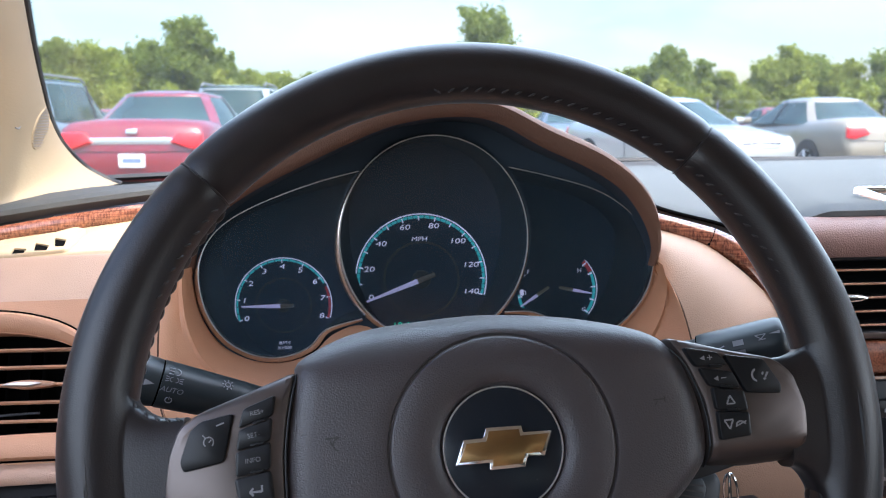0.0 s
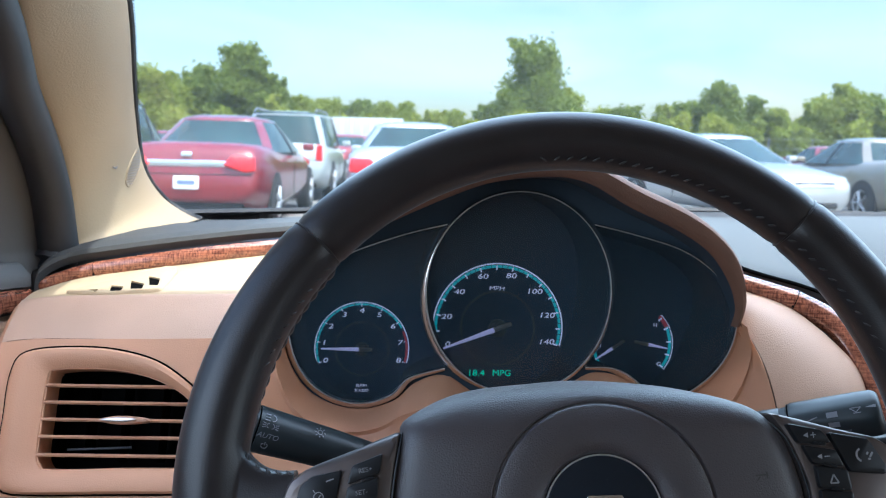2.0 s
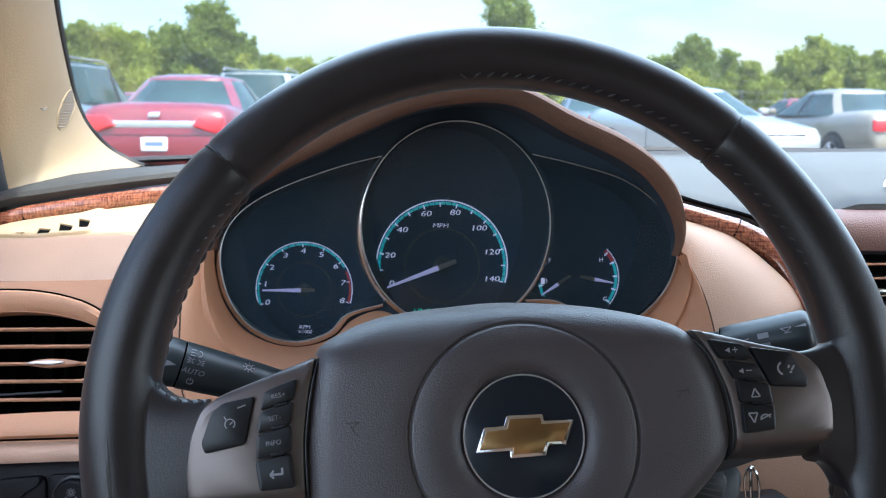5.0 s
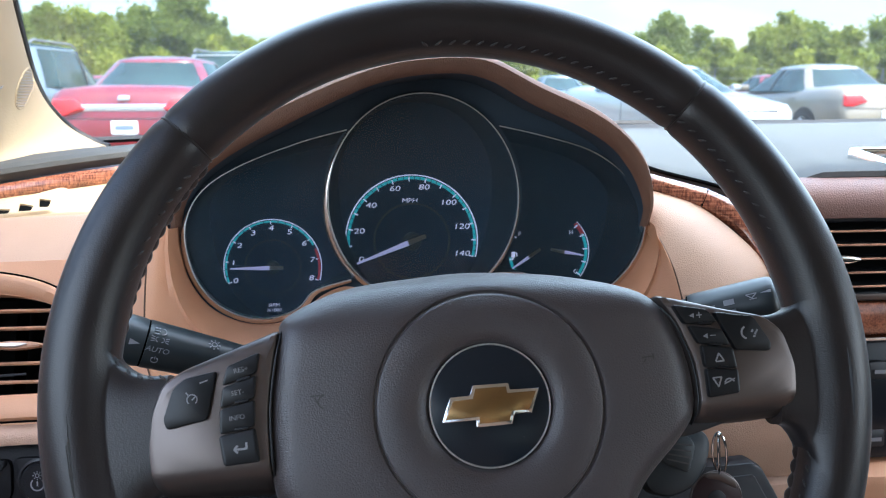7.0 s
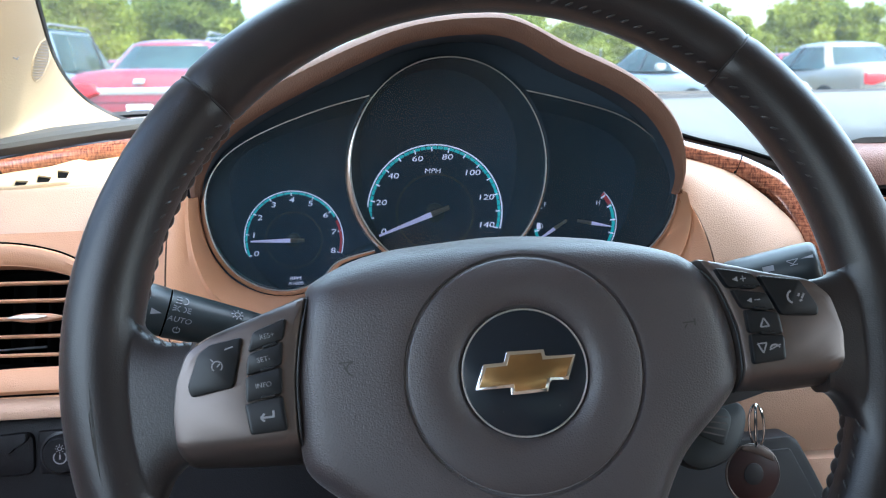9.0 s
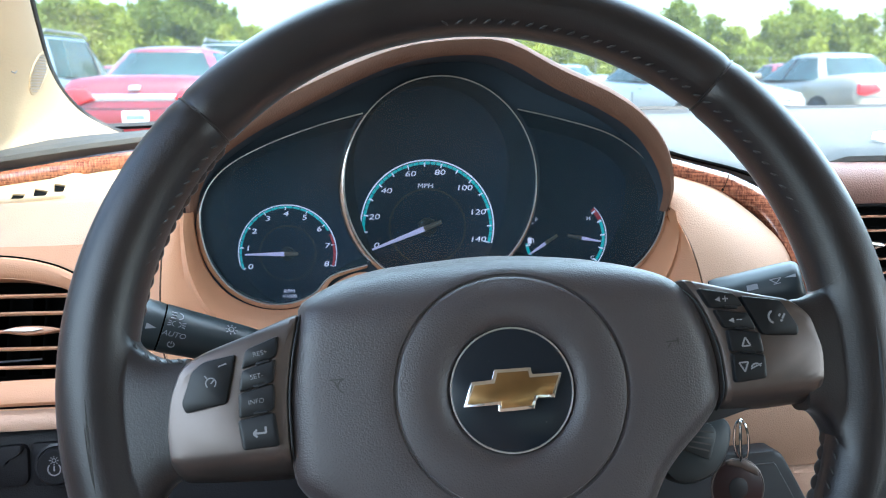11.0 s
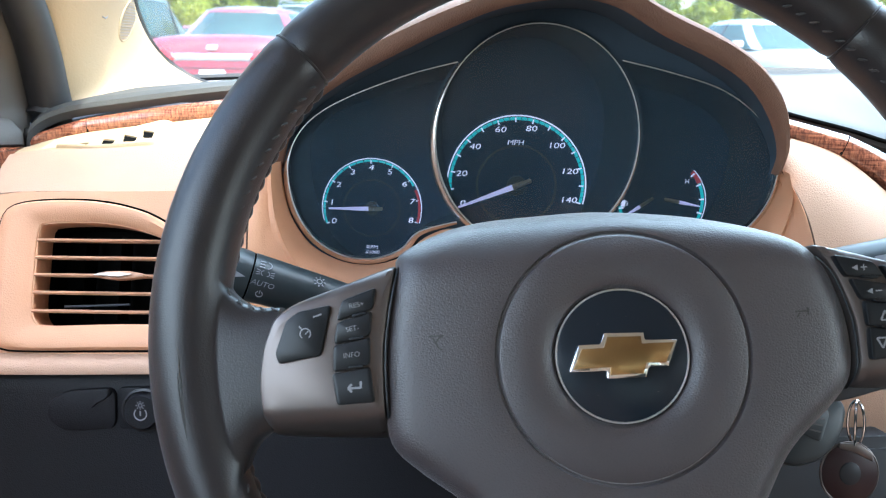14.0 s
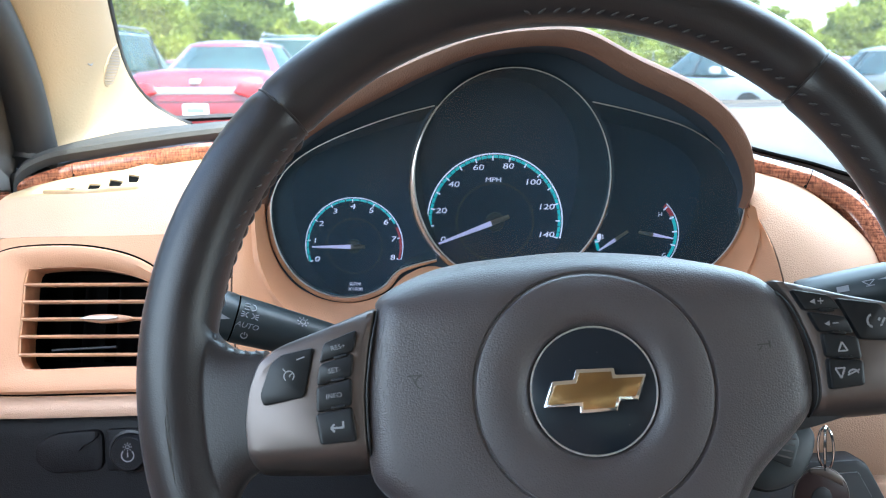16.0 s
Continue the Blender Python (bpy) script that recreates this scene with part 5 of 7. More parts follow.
def steering_wheel():
    w = thing("steering_wheel", "black leather steering wheel with stitched rim and satin metal spoke plates", "steering wheel", WHEEL)
    CX, CY0, WO, R, A, B = -0.0035, 0.0118, -0.0160, 0.1774, 0.0157, 0.0165

    def rim(name, a0, a1, n, fat):
        rows = []
        for i in range(n + 1):
            t = i / n
            a = radians(a0 + (a1 - a0) * t)
            k = fat(math.degrees(a))
            near = min(t, 1 - t) * abs(a1 - a0)
            if near < 0.9:
                k *= 0.94 + 0.06 * math.sqrt(max(near, 0) / 0.9)
            rows.append([(CX + (R + A * k * math.cos(p)) * math.cos(a), CY0 + (R + A * k * math.cos(p)) * math.sin(a), WO + B * k * math.sin(p)) for p in (2 * math.pi * j / 48 for j in range(48))])
        return part(name, loft(rows, True, True), LEATHER, w)

    rim("rim_top", 45.12, 134.5, 64, lambda a: 0.985)
    rim("rim_grip", 134.62, 236, 70, lambda a: 1.0 + 0.07 * math.exp(-((a - 172) / 22) ** 2))
    rim("rim_grip", -56, 45.0, 70, lambda a: 1.0 + 0.07 * math.exp(-((a - 8) / 22) ** 2))
    rim("rim_bottom", 236.3, 303.7, 40, lambda a: 0.985)
    # raised seams where the leather pieces meet
    for a in (radians(45.06), radians(134.56)):
        hoop = [Vector((CX + (R + A * 0.952 * math.cos(p)) * math.cos(a), CY0 + (R + A * 0.952 * math.cos(p)) * math.sin(a), WO + B * 0.952 * math.sin(p))) for p in (2 * math.pi * j / 40 for j in range(40))]
        part("seam", tube(hoop, 0.0006, 6, True, up=(math.cos(a), math.sin(a), 0.01)), LEATHER, w, "raised leather seam")
    # stitches along the inner side
    st = bmesh.new()
    bmesh.ops.create_icosphere(st, subdivisions=1, radius=1, matrix=Matrix.Diagonal((0.0025, 0.00065, 0.0006, 1)))
    me = bpy.data.meshes.new("stitch")
    st.to_mesh(me)
    st.free()
    me.materials.append(THREAD)
    for f in me.polygons:
        f.use_smooth = True
    pucker = bmesh.new()
    bmesh.ops.create_icosphere(pucker, subdivisions=2, radius=1, matrix=Matrix.Rotation(radians(20), 4, "Z") @ Matrix.Diagonal((0.0044, 0.0038, 0.0011, 1)))
    mp = bpy.data.meshes.new("leather_fold")
    pucker.to_mesh(mp)
    pucker.free()
    mp.materials.append(LEATHER)
    for f in mp.polygons:
        f.use_smooth = True
    spans = [(13, 44), (46, 92), (137.0, 166), (-60, -16), (199, 236)]
    for a0, a1 in spans:
        p = radians(147 if a0 > -20 and a1 < 100 else 156)
        k = int((a1 - a0) / 2.35)
        for i in range(k + 1):
            a = radians(a0 + (a1 - a0) * i / k)
            fat = 1.0
            def on(p, e=1.0):
                return Vector((CX + (R + A * e * math.cos(p)) * math.cos(a), CY0 + (R + A * e * math.cos(p)) * math.sin(a), WO + B * e * math.sin(p)))
            out = (on(p, 1.1) - on(p)).normalized()
            along = Vector((-math.sin(a), math.cos(a), 0))
            side = out.cross(along)
            tilt = radians(38 if math.cos(a) > 0 else -38)
            x = along * math.cos(tilt) + side * math.sin(tilt)
            y = out.cross(x)
            o = on(p, 1.025)
            mat = Matrix(((x.x, y.x, out.x, o.x), (x.y, y.y, out.y, o.y), (x.z, y.z, out.z, o.z), (0, 0, 0, 1)))
            s = new("stitch", me)
            s.parent, s.matrix_local = w, mat
            if 0 < a0 < 100:
                continue
            o = on(radians(187), 0.955)
            s = new("leather_fold", mp)
            s.parent, s.matrix_local = w, Matrix.Translation(o) @ Matrix(((along.x, side.x, out.x, 0), (along.y, side.y, out.y, 0), (along.z, side.z, out.z, 0), (0, 0, 0, 1)))
    # leather webs that run from the rim to the plates
    for sgn in (-1, 1):
        plate = 0.1400
        gap0 = math.sqrt((R - A) ** 2 - CY0 ** 2) + sgn * CX - plate
        gap1 = math.sqrt(R * R - CY0 ** 2) + sgn * CX - plate

        def edge(q, top):
            return (0.0268 if top else 0.0252) + ((0.0120 if sgn < 0 else 0.0040) if top else 0.0250) * min(q, 1.35) ** (3.0 if top else 2.3)

        def place(v, u, lift):
            m = math.sqrt(R * R - (v - CY0) ** 2) + sgn * CX
            x = sgn * (plate + (m - plate) * u)
            around = math.degrees(math.atan2(v - CY0, x - CX)) % 360
            away = around - 172 if sgn < 0 else (around + 180) % 360 - 188
            fat = 1.0 + 0.07 * math.exp(-(away / 22) ** 2)
            rho = (math.hypot(x - CX, v - CY0) - R) / (A * fat)
            tube = 1.003 * B * fat * math.sqrt(max(0.0, 1 - rho * rho))
            flat = (0.0113 + 0.0010 * u) * lift
            return x, max(tube, flat) + max(0.0, 0.0052 - abs(tube - flat)) ** 2 / 0.0208

        rows = []
        for k in range(57):
            u = 1 - k / 56
            q = u * gap1 / gap0
            ring = []
            for j in range(200):
                th = 2 * math.pi * j / 200
                c, d = math.cos(th), math.sin(th)
                v = edge(q, c > 0) * math.copysign(abs(c) ** 0.55, c)
                x, h = place(v, u, abs(d) ** 0.55)
                ring.append((x, v, WO + math.copysign(h, d)))
            rows.append(ring)
        part("leather_web", loft(rows, True, True), LEATHER, w)
        for q in (0.08, 0.28, 0.48, 0.68, 0.88):
            if sgn > 0:
                continue
            y = edge(q, True) - 0.0012
            x, h = place(y, q * gap0 / gap1, (1 - (y / edge(q, True)) ** 3.64) ** 0.275)
            slope = math.degrees(math.atan2(0.0120 * 3.0 * q ** 2, gap0))
            s = new("stitch", me)
            s.parent, s.matrix_local = w, Matrix.Translation((x, y, WO + h + 0.0002)) @ pose(0, 0, 0, -35, 0, sgn * (slope + 35)) @ Matrix.Diagonal((1, 1.2, 1.3, 1))
    # airbag cover
    outline = spline([(-0.0865, 0.0445), (-0.058, 0.0546), (-0.024, 0.0572), (0.004, 0.0572), (0.042, 0.0518), (0.077, 0.0432), (0.0905, 0.0335), (0.0968, 0.0190), (0.0996, 0.0010), (0.0980, -0.0150), (0.0890, -0.0265), (0.0700, -0.0440), (0.058, -0.0640), (0.048, -0.0830), (0.020, -0.0930), (-0.018, -0.0930),
                      (-0.050, -0.0810), (-0.064, -0.0600), (-0.083, -0.0450), (-0.0945, -0.0330), (-0.0966, -0.0150), (-0.0960, 0.0050), (-0.0936, 0.0230), (-0.0900, 0.0370)], 6, True)
    outline = [Vector((q[0], q[1] + 0.005 * min(1.0, max(0.0, (q[1] - 0.030) / 0.022)))) for q in outline]
    ox, oy = 0.0027, -0.0015

    def reach(a):
        d, best = Vector((math.cos(a), math.sin(a))), 0.06
        for i in range(len(outline)):
            p, q = Vector(outline[i][:2]), Vector(outline[(i + 1) % len(outline)][:2])
            den = d.x * (q.y - p.y) - d.y * (q.x - p.x)
            if abs(den) < 1e-12:
                continue
            t = ((p.x - ox) * (q.y - p.y) - (p.y - oy) * (q.x - p.x)) / den
            s = ((p.x - ox) * d.y - (p.y - oy) * d.x) / den
            if t > 0 and 0 <= s <= 1:
                best = t
        return best

    rings = [[] for _ in range(24)]
    for i in range(180):
        a = 2 * math.pi * i / 180
        far = reach(a)
        prof = [(0.0270, -0.0050), (0.0282, -0.0046), (0.0290, -0.0030), (0.0310, -0.0012), (0.0345, -0.0002), (0.0400, 0.0003), (0.0500, 0.0003), (0.0509, -0.0001), (0.0515, -0.0016), (0.0523, -0.0016), (0.0529, -0.0001), (0.0546, 0.0003)]
        for k in (0.15, 0.3, 0.45, 0.6, 0.72, 0.82, 0.90, 0.95, 0.98, 1.0):
            r = 0.0546 + (far - 0.0546) * k
            edge = far - r
            h = 0.0003 - 0.0060 * max(0.0, 1 - edge / 0.011) ** 2.2 - 0.003 * k * k * min(1, (far - 0.0546) / 0.03)
            prof.append((r, h))
        prof.append((far, -0.022))
        prof.append((far - 0.004, -0.030))
        for k, (r, h) in enumerate(prof):
            y = oy + r * math.sin(a)
            rings[k].append((ox + r * math.cos(a), y, h - 0.019 * max(0.0, (y - 0.030) / 0.034) ** 2.2))
    part("airbag_cover", loft(rings, True, False), HUB, w, "brown grained airbag cover")
    part("emblem_disc", slab([(ox + 0.0273 * math.cos(t), oy + 0.0273 * math.sin(t)) for t in (2 * math.pi * i / 72 for i in range(72))], 0.004, 0.0008, -0.0028), GLOSS, w, "gloss black round emblem disc")
    part("emblem_ring", tube([Vector((ox + 0.0274 * math.cos(t), oy + 0.0274 * math.sin(t), -0.0030)) for t in (2 * math.pi * i / 72 for i in range(72))], 0.00042, 6, True), BRIGHT, w, "thin chrome ring")
    tie = [(-20.3, -7.2), (-15.6, 3.8), (-6.6, 3.8), (-4.9, 8.2), (11.6, 7.6), (11.9, 4.6), (25.4, 4.0), (20.7, -7.0), (12.8, -6.6), (11.2, -10.9), (-5.0, -10.6), (-4.8, -7.4)]
    tie = [(x / 1000, y / 1000) for x, y in tie]
    part("emblem", slab(soften(tie, 0.0006, 2), 0.003, 0.0006, 0.0005), CHROME, w, "chrome-edged gold emblem")
    part("emblem_fill", slab([(q.x, q.y) for q in inset(tie, 0.0021)], 0.001, 0.0003, 0.0010), GOLD, w, "gold field of the emblem")
    for sgn in (-1, 1):
        x, y = (-0.0700, 0.0080) if sgn < 0 else (0.0735, 0.0100)
        bm = marks([(-0.0070, 0.0026, 0.0070, 0.0026), (0.0066, 0.0040, 0.0066, 0.0010), (-0.0050, 0.0020, -0.0040, -0.0008), (0.0000, -0.0020, 0.0030, 0.0018)], 0.0006, 0.0004)
        part("horn_mark", bm, HUB_SMOOTH, w, "embossed horn symbol", m=Matrix.Translation((x, y, -0.0007)))
        bm = arc(-0.001, -0.0004, 0.0024, 0.0030, 90, 280, 14, 0.0004)
        part("horn_mark", bm, HUB_SMOOTH, w, "embossed horn symbol", m=Matrix.Translation((x, y, -0.0007)))
    # spoke plates
    left = [(-88.5, 42.5), (-110, 35), (-132, 27.8), (-141.5, 22.5), (-146.6, 10), (-148.7, -5), (-147.8, -17), (-144.6, -27.5), (-120, -30.2), (-95.0, -32.0), (-95.7, -15), (-95.5, 5), (-92.8, 23)]
    right = [(87.0, 41.8), (100, 38.0), (119, 31.6), (138, 26.6), (146.2, 19), (149.7, 2), (147.8, -12), (143.2, -22), (118, -22.5), (98.0, -21), (100.2, -8), (99.8, 8.5), (94.2, 27)]
    for poly in (left, right):
        pts = soften([(x / 1000, y / 1000) for x, y in poly], 0.004)
        bm = slab([(q.x, q.y) for q in pts], 0.014, 0.0038, -0.0020)
        # the plate curls away from the driver along its lower and upper edge
        low = -0.0150 if poly is left else -0.0095
        for y in [low - 0.0022 * k for k in range(7)] + [0.018 + 0.004 * k for k in range(6)]:
            bmesh.ops.bisect_plane(bm, geom=bm.verts[:] + bm.edges[:] + bm.faces[:], plane_co=(0, y, 0), plane_no=(0, 1, 0))
        for v in bm.verts:
            v.co.z -= 0.0125 * max(0.0, (low - v.co.y) / 0.0135) ** 2 + 0.005 * max(0.0, (v.co.y - 0.024) / 0.018) ** 2
        plate = part("spoke_plate", bm, SATIN, w, "satin metal spoke plate")
        rail = [(-88.5, 41.0), (-92.6, 23), (-95.2, 5), (-95.5, -15), (-94.9, -28.5)] if poly is left else [(88.5, 35.5), (94.0, 27), (99.5, 8.5), (99.9, -8), (97.9, -20.5)]
        rail = [Vector((p[0] / 1000, p[1] / 1000, 0)) for p in rail]
        rail = [Vector((q.x, q.y, -0.0042 - 0.0125 * max(0.0, (low - q.y) / 0.0135) ** 2 - 0.005 * max(0.0, (q.y - 0.024) / 0.018) ** 2)) for q in spline(rail, 8)]
        part("edge_gap", tube(rail, 0.0005, 8), BLACK, plate, "black gap at the inner edge")
    for s in (-1, 1):
        core = soften([(s * 0.060, 0.036), (s * 0.100, 0.034), (s * 0.128, 0.024), (s * 0.130, -0.018), (s * 0.100, -0.025), (s * 0.060, -0.030)], 0.004)
        part("spoke_core", slab(core, 0.008, 0.001, -0.0125), BLACK, w, "black core behind the spoke plate")

    def button(name, poly, lift=0.0008):
        mx, my = sum(p[0] for p in poly) / len(poly), sum(p[1] for p in poly) / len(poly)
        pts = soften([((mx + (x - mx) * 1.03) / 1000, (my + (y - my) * 1.07) / 1000) for x, y in poly], 0.0016)
        return part(name, slab([(q.x, q.y) for q in pts], 0.004, 0.0008, lift), BUTTON, w, "small black rubbery button")

    TOP = 0.0009
    T = lambda x, y, turn=0.0: Matrix.Translation((x / 1000, y / 1000, TOP)) @ pose(0, 0, 0, 0, 0, turn)
    b = button("button", [(-117.0, 25.2), (-119.0, 17.0), (-121.8, 5.8), (-138.6, 3.4), (-140.0, 7.6), (-135.4, 19.6), (-130.5, 23.2)])
    part("symbol", arc(-0.1275, 0.0145, 0.0019, 0.0024, -50, 230, 18, 0.0001), INK, b, m=Matrix.Translation((0, 0, TOP)))
    part("symbol", marks([(-0.1275, 0.0143, -0.1262, 0.0156), (-0.1300, 0.0178, -0.1290, 0.0165)], 0.0005, 0.0001), INK, b, m=Matrix.Translation((0, 0, TOP)))
    part("symbol", marks([(-0.1240, 0.0212, -0.1205, 0.0222)], 0.0006, 0.0001), INK, b, m=Matrix.Translation((0, 0, TOP)))
    b = button("button", [(-98.0, 31.8), (-99.6, 23.4), (-114.4, 19.4), (-111.9, 27.3)])
    part("marking", letters("RES+", 0.0030, 0.0001, 0, 0.00003), INK, b, m=T(-106, 25.2, 8))
    b = button("button", [(-100.0, 22.0), (-101.2, 12.6), (-115.8, 9.8), (-114.2, 18.2)])
    part("marking", letters("SET-", 0.0030, 0.0001, 0, 0.00003), INK, b, m=T(-108, 15.5, 6))
    b = button("button", [(-101.2, 11.4), (-101.7, 0.6), (-116.4, -1.4), (-116.0, 8.6)])
    part("marking", letters("INFO", 0.0030, 0.0001, 0, 0.00003), INK, b, m=T(-108.8, 4.8, 4))
    b = button("button", [(-101.7, -0.8), (-100.4, -14.4), (-115.4, -14.8), (-117.0, -2.8)])
    part("symbol", marks([(-0.1055, -0.0060, -0.1055, -0.0088), (-0.1055, -0.0086, -0.1105, -0.0086), (-0.1108, -0.0086, -0.1092, -0.0070), (-0.1108, -0.0086, -0.1092, -0.0102)], 0.0009, 0.0001), INK, b, m=Matrix.Translation((0, 0, TOP)))
    b = button("button", [(93.0, 35.0), (108.6, 31.4), (112.6, 25.4), (97.4, 26.0)])
    def speaker(b, x, y, plus):
        bm = bmesh.new()
        bm.faces.new([bm.verts.new((x + p, y + q, 0)) for p, q in ((-0.0020, 0), (0.0004, 0.0012), (0.0004, -0.0012))])
        part("symbol", bm, INK, b, m=Matrix.Translation((0, 0, TOP)))
        part("symbol", marks([(x + 0.0016, y, x + 0.0042, y)] + ([(x + 0.0029, y - 0.0013, x + 0.0029, y + 0.0013)] if plus else []), 0.0005, 0.0001), INK, b, m=Matrix.Translation((0, 0, TOP)))
    speaker(b, 0.1015, 0.0293, True)
    b = button("button", [(98.8, 24.8), (114.2, 21.8), (116.8, 14.4), (102.4, 16.4)])
    speaker(b, 0.1065, 0.0193, False)
    b = button("button", [(103.4, 15.2), (118.2, 12.6), (118.8, 3.6), (103.8, 5.4)])
    part("symbol", marks([(0.1088, 0.0072, 0.1128, 0.0072), (0.1128, 0.0072, 0.1108, 0.0110), (0.1108, 0.0110, 0.1088, 0.0072)], 0.0007, 0.0001), INK, b, m=Matrix.Translation((0, 0, TOP)))
    b = button("button", [(104.0, 4.2), (119.0, 2.4), (118.2, -7.6), (103.6, -8.4)])
    part("symbol", marks([(0.1062, 0.0000, 0.1104, 0.0000), (0.1104, 0.0000, 0.1083, -0.0042), (0.1083, -0.0042, 0.1062, 0.0000)], 0.0007, 0.0001), INK, b, m=Matrix.Translation((0, 0, TOP)))
    part("symbol", arc(0.1138, -0.0034, 0.0020, 0.0027, 20, 160, 12, 0.0001), INK, b, m=Matrix.Translation((0, 0, TOP)))
    part("symbol", marks([(0.1112, -0.0032, 0.1166, -0.0012)], 0.0006, 0.0001), INK, b, m=Matrix.Translation((0, 0, TOP)))
    b = button("button", [(112.2, 29.4), (130.4, 25.8), (136.8, 13.8), (136.0, 10.2), (119.8, 12.0)])
    part("symbol", arc(0.1262, 0.0190, 0.0024, 0.0033, 110, 250, 12, 0.0001), INK, b, m=Matrix.Translation((0, 0, TOP)))
    part("symbol", marks([(0.1282, 0.0190, 0.1290, 0.0202), (0.1296, 0.0178, 0.1312, 0.0200), (0.1286, 0.0168, 0.1298, 0.0172)], 0.0009, 0.0001), INK, b, m=Matrix.Translation((0, 0, TOP)))
    for x, y, turn in ((-105.0, 21.2, 12), (-106.4, 11.6, 8), (-107.0, 0.0, 4), (106.5, 25.2, -8), (110.0, 15.2, -10), (111.5, 4.4, -6)):
        part("rib", slab(rounded(0.0062, 0.0013, 0.0005, 2), 0.003, 0.0004, 0.0), BUTTON, w, "small black rib between the buttons", m=Matrix.Translation((x / 1000, y / 1000, 0.0016)) @ pose(0, 0, 0, 0, 0, turn))
    return w


steering_wheel()

# ---- windscreen pillar and door at the driver's side ----
EDGE = [(-0.345, 0.955, 1.1165), (-0.362, 0.957, 1.123), (-0.384, 0.950, 1.139), (-0.3935, 0.925, 1.162), (-0.389, 0.885, 1.188), (-0.373, 0.83, 1.217), (-0.352, 0.765, 1.2520), (-0.318, 0.665, 1.309), (-0.292, 0.56, 1.366), (-0.27, 0.47, 1.412)]
REAR = [(-0.398, 0.735, 1.100), (-0.3965, 0.740, 1.108), (-0.396, 0.740, 1.117), (-0.393, 0.730, 1.138), (-0.389, 0.718, 1.158), (-0.384, 0.700, 1.180), (-0.377, 0.670, 1.2090), (-0.361, 0.61, 1.246), (-0.336, 0.54, 1.285), (-0.315, 0.44, 1.345)]


def pillar():
    p = thing("pillar_trim", "beige plastic windscreen pillar trim with a slotted grille", "pillar trim")
    e, r = spline(EDGE, 6), spline(REAR, 6)
    rows = []
    for a, b in zip(e, r):
        side = (b - a)
        out = Vector((0.80, -0.52, 0.30))
        row = [a + Vector((-0.012, 0.012, 0.0)), a]
        for k in (0.06, 0.15, 0.3, 0.45, 0.6, 0.75, 0.88, 0.96, 1.0):
            h = 0.030 * math.sin(math.pi * min(1, k * 0.98 + 0.02)) ** 0.7
            row.append(a + side * k + out * h)
        row.append(b + Vector((-0.02, 0.0, 0)))
        rows.append(row)
    shell = loft(rows, False)
    skin = BVHTree.FromBMesh(shell)
    part("cover", shell, BEIGE, p)
    edge = [q + Vector((0.0025, 0.003, 0.0)) for q in e]
    part("edge_strip", tube(edge, 0.0035, 6), RUBBER, p, "dotted black band at the glass edge")
    # black printed dots on the glass beside the strip
    dots = bmesh.new()
    way = e[int(len(e) * 0.62):]
    for k, (a, b) in enumerate(zip(way, way[1:])):
        for j in range(5):
            for row in (0, 1):
                o = a.lerp(b, (j + 0.5 * row) / 5) + Vector((0.0045 + 0.0024 * row, 0.0030, 0.0010))
                ring = [dots.verts.new(o + Vector((0.0008 * math.cos(t), 0.0007 * math.sin(t), -0.0004 * math.sin(t)))) for t in (math.pi * i / 3 for i in range(6))]
                dots.faces.new(ring)
    part("printed_dots", dots, RUBBER, p, "rows of tiny black dots")
    # teardrop grille: a low rim and level slots
    rim_ = [(-0.3669, 0.8194, 1.1965), (-0.3655, 0.8060, 1.1895), (-0.3660, 0.7993, 1.1816), (-0.3677, 0.7989, 1.1735), (-0.3690, 0.8004, 1.1664), (-0.3695, 0.8086, 1.1622), (-0.3695, 0.8210, 1.1655), (-0.3710, 0.8366, 1.1750), (-0.3764, 0.8593, 1.1857), (-0.3755, 0.8560, 1.2000)]
    lift = Vector((0.98, 0.1, -0.15)).normalized()

    def on_skin(q, h):
        at_, n, _, _ = skin.find_nearest(q)
        return at_ + (n if n.dot(lift) > 0 else -n) * h

    loop_ = [on_skin(q, 0.0004) for q in spline([Vector(c) + Vector((-0.003, -0.0046, 0)) for c in rim_], 5, True)]
    part("grille_rim", tube(loop_, 0.0008, 6, True), BEIGE, p)
    for i in range(14):
        z = 1.1645 + 0.0335 * i / 13
        hit = []
        for a, b in zip(loop_, loop_[1:] + loop_[:1]):
            if (a.z - z) * (b.z - z) < 0:
                hit.append(a.lerp(b, (z - a.z) / (b.z - a.z)))
        if len(hit) < 2:
            continue
        a, b = min(hit, key=lambda h: h.y), max(hit, key=lambda h: h.y)
        part("slot", tube([on_skin(a.lerp(b, k), 0.0006) for k in (0.08, 0.3, 0.5, 0.7, 0.92)], 0.00085, 6, flat=0.7), NEEDLE_CAP, p, "slot floor painted black for deep shade of the small grille")
    part("clip_mark", tube([Vector((-0.3655, 0.757, 1.182)), Vector((-0.3650, 0.762, 1.1805)), Vector((-0.3650, 0.766, 1.183))], 0.0006, 5), INK, p, "small pale scuffed clip")
    return p


pillar()


